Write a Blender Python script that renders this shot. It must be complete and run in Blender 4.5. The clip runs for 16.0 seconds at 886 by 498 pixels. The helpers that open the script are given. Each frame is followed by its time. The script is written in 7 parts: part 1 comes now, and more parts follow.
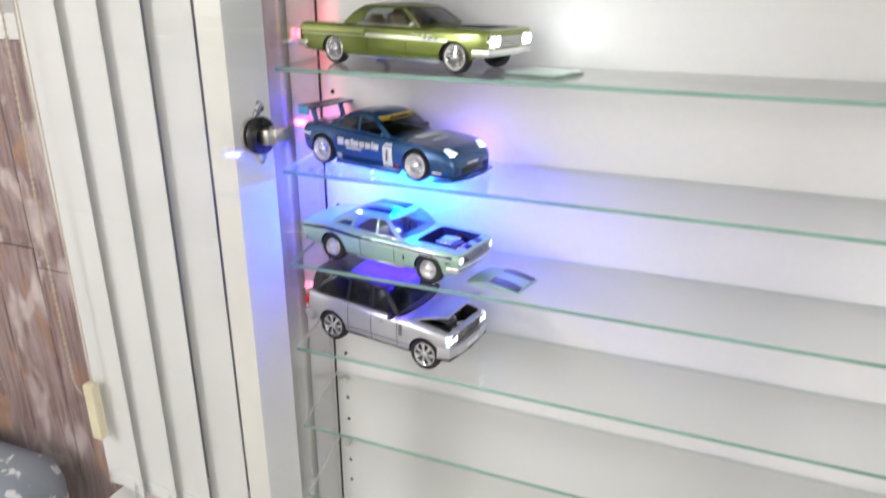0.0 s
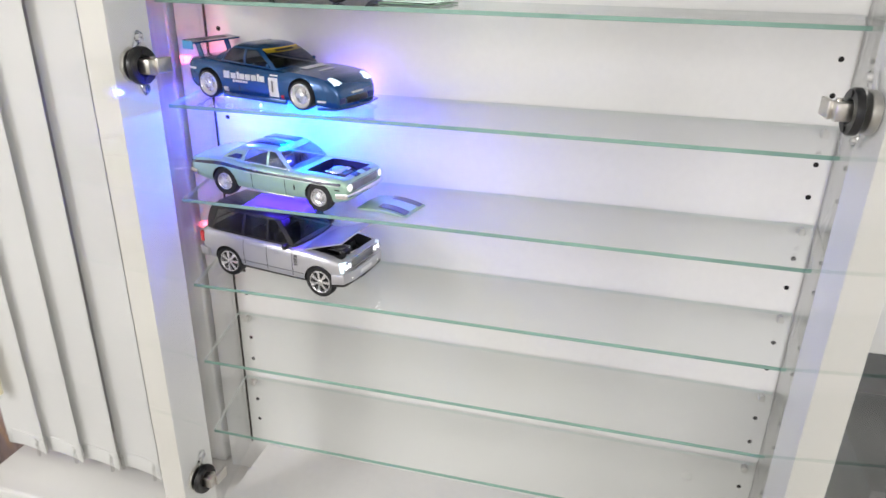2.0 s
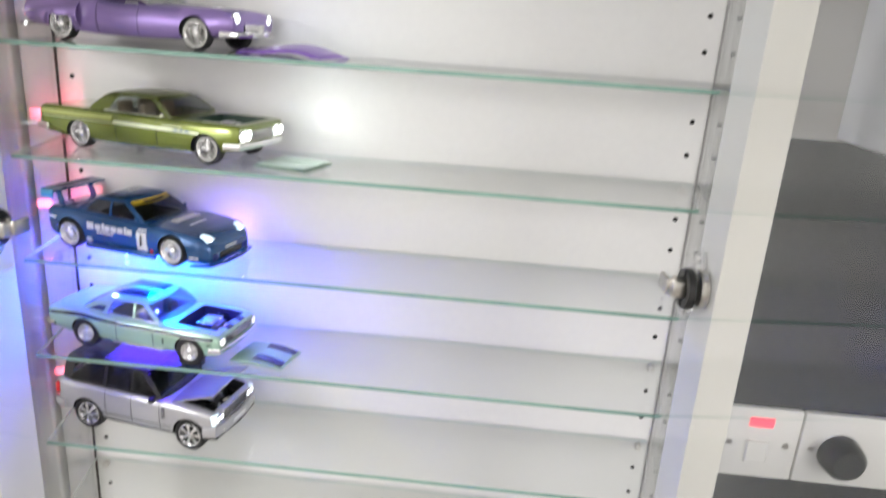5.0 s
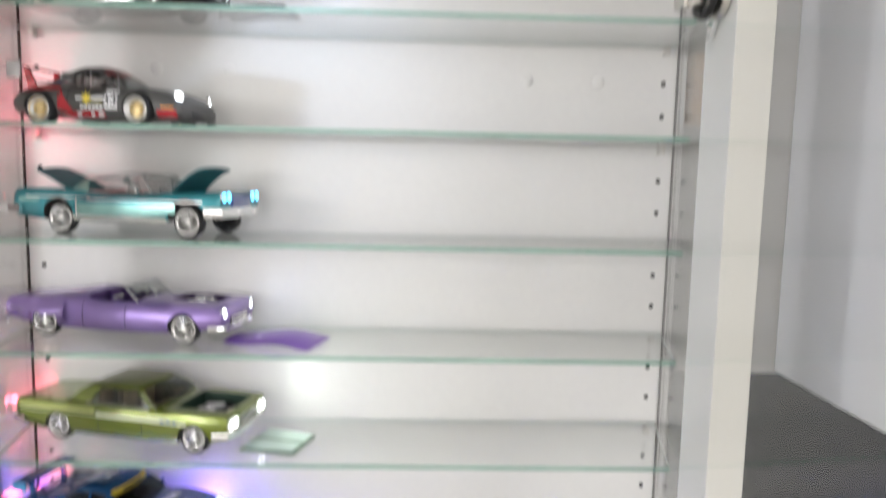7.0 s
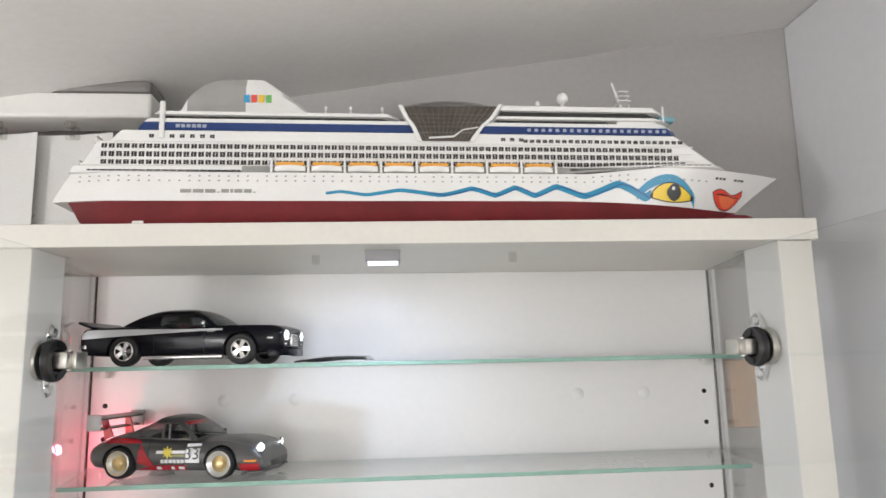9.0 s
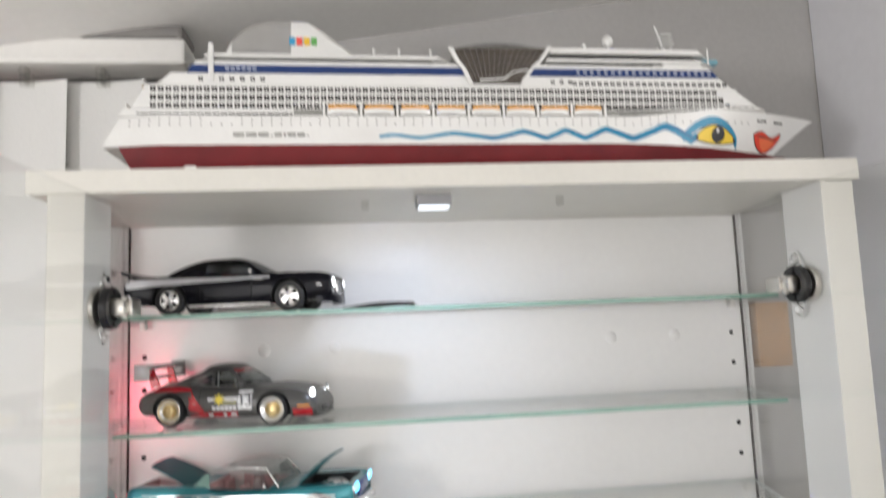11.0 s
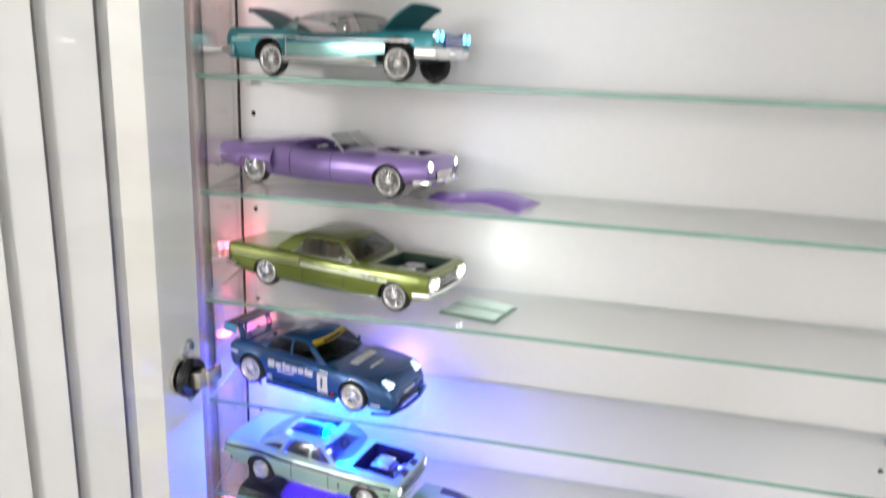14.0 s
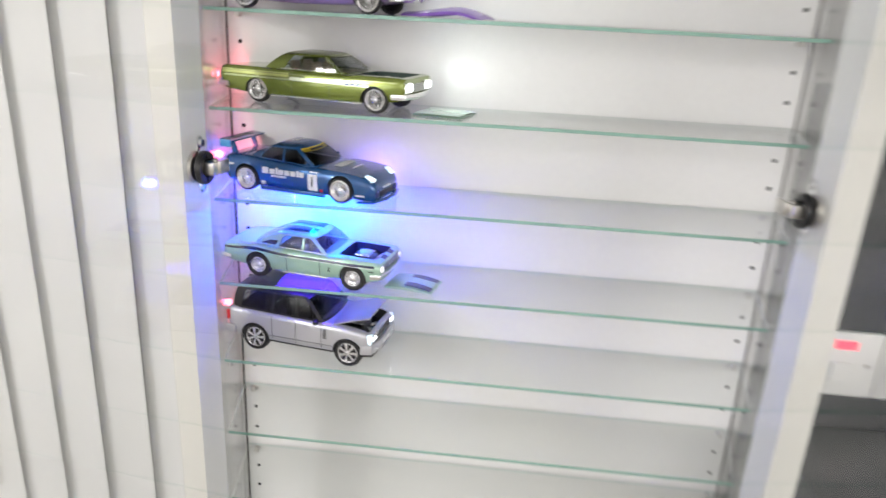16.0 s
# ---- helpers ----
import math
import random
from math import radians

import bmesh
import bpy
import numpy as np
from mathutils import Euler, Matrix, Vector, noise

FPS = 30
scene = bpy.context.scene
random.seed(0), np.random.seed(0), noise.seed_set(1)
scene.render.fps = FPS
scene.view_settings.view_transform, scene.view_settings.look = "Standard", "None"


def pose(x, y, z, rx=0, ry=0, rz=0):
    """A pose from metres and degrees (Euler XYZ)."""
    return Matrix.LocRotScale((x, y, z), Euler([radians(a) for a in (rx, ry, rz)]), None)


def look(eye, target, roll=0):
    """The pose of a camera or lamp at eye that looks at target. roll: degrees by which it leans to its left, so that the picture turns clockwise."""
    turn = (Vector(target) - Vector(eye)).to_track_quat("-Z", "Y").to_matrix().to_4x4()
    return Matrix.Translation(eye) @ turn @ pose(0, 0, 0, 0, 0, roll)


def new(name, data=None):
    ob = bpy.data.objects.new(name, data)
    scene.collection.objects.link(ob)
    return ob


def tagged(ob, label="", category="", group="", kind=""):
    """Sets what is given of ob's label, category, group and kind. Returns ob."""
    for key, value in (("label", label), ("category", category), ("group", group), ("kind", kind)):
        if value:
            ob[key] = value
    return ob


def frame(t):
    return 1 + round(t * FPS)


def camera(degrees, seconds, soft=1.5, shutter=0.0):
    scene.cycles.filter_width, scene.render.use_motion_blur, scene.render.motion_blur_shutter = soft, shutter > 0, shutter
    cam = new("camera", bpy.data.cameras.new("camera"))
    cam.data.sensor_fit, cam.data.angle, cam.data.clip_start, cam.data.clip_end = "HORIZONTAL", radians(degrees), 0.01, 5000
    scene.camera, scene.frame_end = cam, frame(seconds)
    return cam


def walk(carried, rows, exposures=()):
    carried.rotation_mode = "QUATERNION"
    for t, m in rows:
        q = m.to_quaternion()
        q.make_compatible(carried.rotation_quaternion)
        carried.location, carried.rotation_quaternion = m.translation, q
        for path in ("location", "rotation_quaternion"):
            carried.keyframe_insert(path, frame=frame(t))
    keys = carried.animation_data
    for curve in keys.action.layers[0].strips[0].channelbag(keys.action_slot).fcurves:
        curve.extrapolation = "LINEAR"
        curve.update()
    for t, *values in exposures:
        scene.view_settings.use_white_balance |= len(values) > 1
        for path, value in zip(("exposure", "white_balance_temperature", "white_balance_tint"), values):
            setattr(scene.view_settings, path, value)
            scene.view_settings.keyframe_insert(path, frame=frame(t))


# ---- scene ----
cam = camera(65.3, 16.0, soft=1.5, shutter=0.8)
PATH = [
    (0, (0.409, -0.657, 1.424), (-0.278, 1.078, 0.705), 0.4),
    (0.5, (0.41, -0.673, 1.403), (-0.273, 1.043, 0.637), 1.0),
    (1, (0.417, -0.69, 1.4), (-0.155, 1.063, 0.624), 1.2),
    (1.5, (0.432, -0.693, 1.402), (-0.065, 1.078, 0.616), 1.1),
    (2, (0.45, -0.692, 1.396), (-0.001, 1.087, 0.602), 1.1),
    (2.5, (0.448, -0.691, 1.396), (0.041, 1.1, 0.606), 1.7),
    (3, (0.442, -0.687, 1.4), (0.108, 1.117, 0.603), 2.3),
    (3.2, (0.441, -0.684, 1.398), (0.123, 1.121, 0.597), 2.7),
    (5.3, (0.443, -0.681, 1.499), (0.359, 1.236, 0.933), 3.8),
    (5.5, (0.442, -0.681, 1.511), (0.372, 1.243, 0.97), 3.7),
    (6, (0.43, -0.684, 1.53), (0.389, 1.264, 1.08), 3.3),
    (6.5, (0.432, -0.683, 1.564), (0.378, 1.281, 1.193), 1.8),
    (7, (0.394, -0.694, 1.605), (0.459, 1.293, 1.388), 1.3),
    (7.5, (0.342, -0.704, 1.635), (0.532, 1.286, 1.698), 0.2),
    (8, (0.312, -0.731, 1.692), (0.568, 1.233, 1.965), -1.3),
    (8.5, (0.308, -0.734, 1.729), (0.493, 1.23, 2.058), -1.3),
    (8.7, (0.306, -0.73, 1.733), (0.467, 1.236, 2.062), -1.2),
    (10.8, (0.23, -0.711, 1.73), (0.457, 1.261, 1.969), -2.4),
    (11, (0.232, -0.717, 1.718), (0.473, 1.256, 1.937), -2.3),
    (11.5, (0.26, -0.689, 1.678), (0.415, 1.304, 1.725), -1.5),
    (12, (0.284, -0.666, 1.651), (0.284, 1.331, 1.526), -0.6),
    (12.5, (0.316, -0.663, 1.629), (0.193, 1.323, 1.428), 0.5),
    (13, (0.343, -0.661, 1.605), (0.075, 1.304, 1.342), 0.7),
    (13.5, (0.365, -0.656, 1.583), (-0.014, 1.275, 1.222), 1.4),
    (14, (0.351, -0.636, 1.552), (-0.05, 1.26, 1.059), 2.5),
    (14.5, (0.36, -0.633, 1.516), (-0.072, 1.231, 0.932), 1.9),
    (15, (0.365, -0.647, 1.485), (-0.107, 1.178, 0.816), 1.9),
    (15.5, (0.37, -0.698, 1.466), (-0.038, 1.13, 0.763), 2.9),
    (16, (0.333, -0.798, 1.455), (0.173, 1.085, 0.803), 3.0),
]
walk(cam, [(t, look(eye, target, roll)) for t, eye, target, roll in PATH], [(0.0, 0.0), (7.5, 0.0), (8.5, -0.05), (11.0, -0.07), (12.5, 0.0), (16.0, 0.0)])

# ---- light and exposure ----
world = bpy.data.worlds.new("world")
scene.world = world
world.use_nodes = True
world.node_tree.nodes["Background"].inputs[0].default_value = (1.0, 0.97, 0.93, 1)
world.node_tree.nodes["Background"].inputs[1].default_value = 0.05


def lamp(name, kind, m, energy, color, size=0.1, size_y=None, angle=None):
    data = bpy.data.lights.new(name, kind)
    data.energy, data.color = energy, color
    if kind == "AREA":
        data.size = size
        if size_y:
            data.shape, data.size_y = "RECTANGLE", size_y
    elif kind == "SPOT":
        data.spot_size, data.spot_blend, data.shadow_soft_size = radians(angle), 1.0, size
    else:
        data.shadow_soft_size = size
    ob = new(name, data)
    ob.matrix_world = m
    return ob


WARM, COOL = (0.972, 0.953, 0.956), (0.62, 0.74, 1.0)
# Lamps added without fixtures: the first throws the post's shadow, three fill the room
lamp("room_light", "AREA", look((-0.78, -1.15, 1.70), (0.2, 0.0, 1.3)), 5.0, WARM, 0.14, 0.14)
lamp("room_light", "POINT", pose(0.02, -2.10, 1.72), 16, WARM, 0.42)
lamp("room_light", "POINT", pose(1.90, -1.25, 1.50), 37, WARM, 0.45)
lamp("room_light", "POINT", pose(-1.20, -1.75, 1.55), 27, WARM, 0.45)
lamp("cabinet_light", "AREA", look((0.295, -0.147, 1.812), (0.295, -0.140, 0.0)), 0.22, COOL, 0.026, 0.012)
# headlamps of the green car
for x, y, e in ((0.262, -0.088, 0.070), (0.268, -0.066, 0.055)):
    lamp("headlamp_beam", "SPOT", look((x, y, 1.380), (x + 0.06, y + 0.05, 1.390)), e, (0.88, 1.0, 0.93), 0.006, angle=178)
# headlamps of the purple and black cars
lamp("headlamp_beam", "SPOT", look((0.238, -0.060, 1.474), (0.36, 0.01, 1.455)), 0.03, COOL, 0.005, angle=165)
lamp("headlamp_beam", "SPOT", look((0.222, -0.080, 1.762), (0.36, 0.01, 1.75)), 0.06, COOL, 0.005, angle=165)
# blue diodes under the blue car
for x, y in ((0.055, -0.050), (0.165, -0.072)):
    lamp("underglow", "POINT", pose(x, y, 1.2495), 1.0, (0.03, 0.05, 1.0), 0.004)
# cyan lamp without a diode, added for the core of the glow
lamp("underglow", "POINT", pose(0.118, -0.034, 1.2495), 0.6, (0.0, 0.40, 1.0), 0.004)
# violet lamp added under the mint coupe, with no diodes built there
lamp("underglow", "AREA", look((0.120, -0.074, 1.1678), (0.120, -0.0739, 0.0)), 0.13, (0.08, 0.03, 1.0), 0.070, 0.040)
# violet lamp hidden behind the blue car's nose to tint the wall
lamp("underglow", "POINT", pose(0.185, -0.022, 1.264), 0.09, (0.25, 0.14, 1.0), 0.002)
# red tail lamps
for x, y, z, e in ((0.030, -0.03, 1.661, 0.075), (0.018, -0.02, 1.468, 0.032), (0.020, -0.03, 1.285, 0.040), (0.018, -0.045, 1.104, 0.020), (0.020, -0.02, 1.375, 0.030), (0.026, -0.02, 1.572, 0.026)):
    lamp("tail_glow", "POINT", pose(x, y, z), e, (1.0, 0.10, 0.16), 0.0045)


# ---- materials ----
def mat(name, color, rough=0.5, metal=0.0, spot=0.0, spot_scale=8.0, grain=0.0, grain_scale=300.0, bump=0.0, coat=0.0, spec=0.5, piece=0.0):
    """A surface with blotches at one scale, grain at a finer one, and relief."""
    m = bpy.data.materials.new(name)
    m.use_nodes = True
    nt = m.node_tree
    b = nt.nodes["Principled BSDF"]
    b.inputs["Base Color"].default_value = (*color, 1)
    b.inputs["Roughness"].default_value = rough
    b.inputs["Metallic"].default_value = metal
    b.inputs["Coat Weight"].default_value = coat
    b.inputs["Coat Roughness"].default_value = 0.05
    b.inputs["Specular IOR Level"].default_value = spec
    tc = nt.nodes.new("ShaderNodeTexCoord")
    last = None
    for amount, scale in ((spot, spot_scale), (grain, grain_scale)):
        if not amount:
            continue
        n = nt.nodes.new("ShaderNodeTexNoise")
        n.inputs["Scale"].default_value, n.inputs["Detail"].default_value = scale, 6
        nt.links.new(tc.outputs["Object"], n.inputs["Vector"])
        ramp = nt.nodes.new("ShaderNodeMapRange")
        ramp.inputs["From Min"].default_value, ramp.inputs["From Max"].default_value = 0.3, 0.7
        ramp.inputs["To Min"].default_value, ramp.inputs["To Max"].default_value = 1 - amount, 1 + amount
        nt.links.new(n.outputs["Fac"], ramp.inputs["Value"])
        mul = nt.nodes.new("ShaderNodeVectorMath")
        mul.operation = "SCALE"
        if last is None:
            mul.inputs[0].default_value = color
        else:
            nt.links.new(last, mul.inputs[0])
        nt.links.new(ramp.outputs["Result"], mul.inputs["Scale"])
        last = mul.outputs[0]
        if bump and scale == grain_scale:
            bp = nt.nodes.new("ShaderNodeBump")
            bp.inputs["Strength"].default_value, bp.inputs["Distance"].default_value = bump, 0.001
            nt.links.new(n.outputs["Fac"], bp.inputs["Height"])
            nt.links.new(bp.outputs["Normal"], b.inputs["Normal"])
    if piece:
        info = nt.nodes.new("ShaderNodeObjectInfo")
        ramp = nt.nodes.new("ShaderNodeMapRange")
        ramp.inputs["To Min"].default_value, ramp.inputs["To Max"].default_value = 1 - piece, 1 + piece
        nt.links.new(info.outputs["Random"], ramp.inputs["Value"])
        mul = nt.nodes.new("ShaderNodeVectorMath")
        mul.operation = "SCALE"
        if last is None:
            mul.inputs[0].default_value = color
        else:
            nt.links.new(last, mul.inputs[0])
        nt.links.new(ramp.outputs["Result"], mul.inputs["Scale"])
        last = mul.outputs[0]
    if last is not None:
        nt.links.new(last, b.inputs["Base Color"])
    return m


def glass(name, tint, rough=0.0, ior=1.5, graze=1.0):
    """Thin clear sheet: see-through with a mirror gloss that grows towards grazing."""
    m = bpy.data.materials.new(name)
    m.use_nodes = True
    nt = m.node_tree
    nt.nodes.clear()
    out = nt.nodes.new("ShaderNodeOutputMaterial")
    mix, fr = nt.nodes.new("ShaderNodeMixShader"), nt.nodes.new("ShaderNodeLayerWeight")
    pw, ml = nt.nodes.new("ShaderNodeMath"), nt.nodes.new("ShaderNodeMath")
    pw.operation, pw.inputs[1].default_value = "POWER", 5
    f0 = ((ior - 1) / (ior + 1)) ** 2
    ml.operation, ml.inputs[1].default_value, ml.inputs[2].default_value = "MULTIPLY_ADD", graze - f0, f0
    tr, gl = nt.nodes.new("ShaderNodeBsdfTransparent"), nt.nodes.new("ShaderNodeBsdfGlossy")
    tr.inputs["Color"].default_value = (*tint, 1)
    gl.inputs["Roughness"].default_value = rough
    nt.links.new(fr.outputs["Facing"], pw.inputs[0])
    nt.links.new(pw.outputs[0], ml.inputs[0])
    nt.links.new(ml.outputs[0], mix.inputs[0])
    nt.links.new(tr.outputs[0], mix.inputs[1])
    nt.links.new(gl.outputs[0], mix.inputs[2])
    nt.links.new(mix.outputs[0], out.inputs["Surface"])
    return m


def glow(name, color, strength):
    m = bpy.data.materials.new(name)
    m.use_nodes = True
    b = m.node_tree.nodes["Principled BSDF"]
    b.inputs["Base Color"].default_value = (*color, 1)
    b.inputs["Emission Color"].default_value = (*color, 1)
    b.inputs["Emission Strength"].default_value = strength
    return m


def plank_wood(name):
    """Weathered printed planks: mauve-brown grain, flaking pale paint, rusty patches."""
    m = mat(name, (0.3, 0.2, 0.15), 0.65)
    nt = m.node_tree
    b = nt.nodes["Principled BSDF"]
    tc, info = nt.nodes.new("ShaderNodeTexCoord"), nt.nodes.new("ShaderNodeObjectInfo")
    comb, big = nt.nodes.new("ShaderNodeCombineXYZ"), nt.nodes.new("ShaderNodeMath")
    big.operation, big.inputs[1].default_value = "MULTIPLY", 40
    nt.links.new(info.outputs["Random"], big.inputs[0])
    nt.links.new(big.outputs[0], comb.inputs[1])
    add = nt.nodes.new("ShaderNodeVectorMath")
    nt.links.new(tc.outputs["Object"], add.inputs[0])
    nt.links.new(comb.outputs[0], add.inputs[1])

    def noise(scale, detail, distortion, stops):
        mp, n, r = nt.nodes.new("ShaderNodeMapping"), nt.nodes.new("ShaderNodeTexNoise"), nt.nodes.new("ShaderNodeValToRGB")
        mp.inputs["Scale"].default_value = scale
        nt.links.new(add.outputs[0], mp.inputs["Vector"])
        n.inputs["Scale"].default_value, n.inputs["Detail"].default_value, n.inputs["Distortion"].default_value = 1.0, detail, distortion
        nt.links.new(mp.outputs[0], n.inputs["Vector"])
        nt.links.new(n.outputs["Fac"], r.inputs[0])
        e = r.color_ramp.elements
        e[0].position, e[0].color = stops[0][0], (*stops[0][1], 1)
        e[1].position, e[1].color = stops[-1][0], (*stops[-1][1], 1)
        for p, c in stops[1:-1]:
            e.new(p).color = (*c, 1)
        return r.outputs[0]

    def over(fac, a, c):
        mx = nt.nodes.new("ShaderNodeMix")
        mx.data_type = "RGBA"
        nt.links.new(fac, mx.inputs[0])
        nt.links.new(a, mx.inputs[6])
        nt.links.new(c, mx.inputs[7])
        return mx.outputs[2]

    grain = noise((160, 160, 5), 6, 0.3, [(0.30, (0.16, 0.105, 0.10)), (0.50, (0.28, 0.19, 0.18)), (0.72, (0.40, 0.30, 0.285))])
    rust = noise((14, 14, 5), 3, 0.4, [(0.3, (0.36, 0.19, 0.11)), (0.7, (0.45, 0.27, 0.17))])
    pale = noise((60, 60, 10), 5, 0.2, [(0.3, (0.48, 0.385, 0.375)), (0.7, (0.70, 0.61, 0.59))])
    m1 = noise((16, 16, 5), 4, 0.5, [(0.56, (0, 0, 0)), (0.68, (1, 1, 1))])
    m2 = noise((22, 22, 4.5), 9, 0.5, [(0.50, (0, 0, 0)), (0.63, (0.85, 0.85, 0.85))])
    nt.links.new(over(m2, over(m1, grain, rust), pale), b.inputs["Base Color"])
    return m


M_WHITE = mat("white laminate", (0.79, 0.782, 0.762), 0.32, spot=0.025, spot_scale=5, grain=0.012, grain_scale=120, bump=0.05)
M_EDGE = mat("cream edge banding", (0.70, 0.685, 0.63), 0.38, spot=0.03, spot_scale=9, grain=0.02, grain_scale=200, bump=0.06)
M_WALL = mat("grey painted plaster", (0.48, 0.47, 0.455), 0.8, spot=0.05, spot_scale=3, grain=0.03, grain_scale=160, bump=0.2)
M_BOUNCE = mat("white bounce paint", (0.82, 0.81, 0.79), 0.8, spot=0.03, spot_scale=3, grain=0.02, grain_scale=160, bump=0.15)
M_CEIL = mat("off-white ceiling paint", (0.88, 0.87, 0.845), 0.85, spot=0.04, spot_scale=3, grain=0.02, grain_scale=140, bump=0.2)
M_CUPB = mat("white cupboard board", (0.80, 0.80, 0.83), 0.35, spot=0.03, spot_scale=4, grain=0.015, grain_scale=90, bump=0.04)
M_DARKTILE = mat("dark grey glossy splashback", (0.030, 0.031, 0.034), 0.14, spot=0.1, spot_scale=6, grain=0.05, grain_scale=200)
M_BLIND = mat("white woven blind fabric", (0.81, 0.81, 0.79), 0.75, spot=0.03, spot_scale=6, grain=0.05, grain_scale=900, bump=0.15)
nt = M_BLIND.node_tree
thin, soft_mix = nt.nodes.new("ShaderNodeBsdfTranslucent"), nt.nodes.new("ShaderNodeMixShader")
thin.inputs["Color"].default_value = (0.88, 0.87, 0.85, 1)
soft_mix.inputs[0].default_value = 0.16
nt.links.new(nt.nodes["Principled BSDF"].outputs[0], soft_mix.inputs[1])
nt.links.new(thin.outputs[0], soft_mix.inputs[2])
nt.links.new(soft_mix.outputs[0], next(n for n in nt.nodes if n.type == "OUTPUT_MATERIAL").inputs["Surface"])
M_SILL = mat("white plastic sill", (0.78, 0.77, 0.74), 0.4, spot=0.04, spot_scale=6, grain=0.02, grain_scale=150)
M_PLANK = plank_wood("weathered plank print")
M_FLOOR = mat("pale floor", (0.50, 0.47, 0.43), 0.6, spot=0.1, spot_scale=3, grain=0.05)
M_GLASS = glass("clear shelf glass", (0.985, 0.995, 0.99))
M_PANE = glass("clear door glass", (0.99, 0.995, 0.993), 0.02)
M_GEDGE = mat("green glass edge", (0.32, 0.53, 0.44), 0.2, spot=0.10, spot_scale=30)
M_GBACK = mat("pale glass edge", (0.66, 0.70, 0.67), 0.3, spot=0.05, spot_scale=30)
M_GEDGE.node_tree.nodes["Principled BSDF"].inputs["Transmission Weight"].default_value = 0.25
M_HOLE = mat("dark drilled hole", (0.015, 0.013, 0.012), 0.9)
M_LINE = mat("dark joint", (0.05, 0.04, 0.035), 0.8)
M_CHROME = mat("chrome", (0.86, 0.86, 0.86), 0.12, 1.0)
M_STEEL = mat("brushed nickel", (0.62, 0.60, 0.56), 0.28, 1.0, grain=0.05, grain_scale=400)
M_LUG = mat("satin chrome", (0.75, 0.75, 0.74), 0.3, 0.9)
M_BLACK = mat("black plastic", (0.012, 0.012, 0.013), 0.3)
M_RUBBER = mat("black rubber", (0.014, 0.014, 0.015), 0.65, grain=0.1, grain_scale=800)
M_CLEAR = glass("clear plastic", (0.93, 0.93, 0.92), 0.08)
M_PLASTIC = mat("white switch plastic", (0.78, 0.77, 0.74), 0.3, spot=0.02, spot_scale=30)
M_IVORY = mat("ivory plastic", (0.75, 0.68, 0.47), 0.4, spot=0.04, spot_scale=40)
M_NEON = glow("red neon window", (1.0, 0.05, 0.09), 1.6)
M_CHAIR = mat("blue-grey chair fabric", (0.30, 0.33, 0.38), 0.9, spot=0.25, spot_scale=25, grain=0.1, grain_scale=600, bump=0.2)
nt = M_CHAIR.node_tree
dots, dot_ramp, dot_mix = nt.nodes.new("ShaderNodeTexNoise"), nt.nodes.new("ShaderNodeValToRGB"), nt.nodes.new("ShaderNodeMix")
dots.inputs["Scale"].default_value, dots.inputs["Detail"].default_value = 38, 2
dot_ramp.color_ramp.elements[0].position, dot_ramp.color_ramp.elements[1].position = 0.60, 0.64
dot_mix.data_type = "RGBA"
dot_mix.inputs[6].default_value, dot_mix.inputs[7].default_value = (0.27, 0.31, 0.36, 1), (0.75, 0.76, 0.78, 1)
dot_at = nt.nodes.new("ShaderNodeTexCoord")
nt.links.new(dot_at.outputs["Object"], dots.inputs["Vector"])
nt.links.new(dots.outputs["Fac"], dot_ramp.inputs[0])
nt.links.new(dot_ramp.outputs[0], dot_mix.inputs[0])
nt.links.new(dot_mix.outputs[2], nt.nodes["Principled BSDF"].inputs["Base Color"])
M_CORD = mat("beige cord", (0.55, 0.47, 0.36), 0.8)
M_WOODBLOCK = mat("bare pine block", (0.52, 0.32, 0.17), 0.6, spot=0.12, spot_scale=40, grain=0.1, grain_scale=200)


# ---- mesh helpers ----
def box(bm, x0, x1, y0, y1, z0, z1, bevel=0.0):
    """A box between two corners, with its edges rounded off."""
    r = bmesh.ops.create_cube(bm, size=1)
    bmesh.ops.scale(bm, vec=(x1 - x0, y1 - y0, z1 - z0), verts=r["verts"])
    bmesh.ops.translate(bm, vec=((x0 + x1) / 2, (y0 + y1) / 2, (z0 + z1) / 2), verts=r["verts"])
    if bevel:
        edges = list({e for v in r["verts"] for e in v.link_edges})
        bmesh.ops.bevel(bm, geom=edges, offset=bevel, segments=2, affect="EDGES", profile=0.5)
    return r["verts"]


def tube(bm, p, q, r0, r1=None, seg=16, caps=True):
    """A tapered rod from p to q."""
    r1 = r0 if r1 is None else r1
    p, q = Vector(p), Vector(q)
    d = q - p
    m = Matrix.Translation((p + q) / 2) @ d.to_track_quat("Z", "Y").to_matrix().to_4x4()
    return bmesh.ops.create_cone(bm, cap_ends=caps, segments=seg, radius1=r0, radius2=r1, depth=d.length, matrix=m)["verts"]


def lathe(bm, profile, seg=32, axis="Y", at=(0, 0, 0)):
    """Turns a profile of (radius, along) round an axis."""
    rings = []
    for r, a in profile:
        ring = []
        for i in range(seg):
            t = 2 * math.pi * i / seg
            c, s = r * math.cos(t), r * math.sin(t)
            v = {"Y": (c, a, s), "Z": (c, s, a), "X": (a, c, s)}[axis]
            ring.append(bm.verts.new(Vector(v) + Vector(at)))
        rings.append(ring)
    for a, b in zip(rings, rings[1:]):
        for i in range(seg):
            bm.faces.new((a[i], a[(i + 1) % seg], b[(i + 1) % seg], b[i]))
    return rings


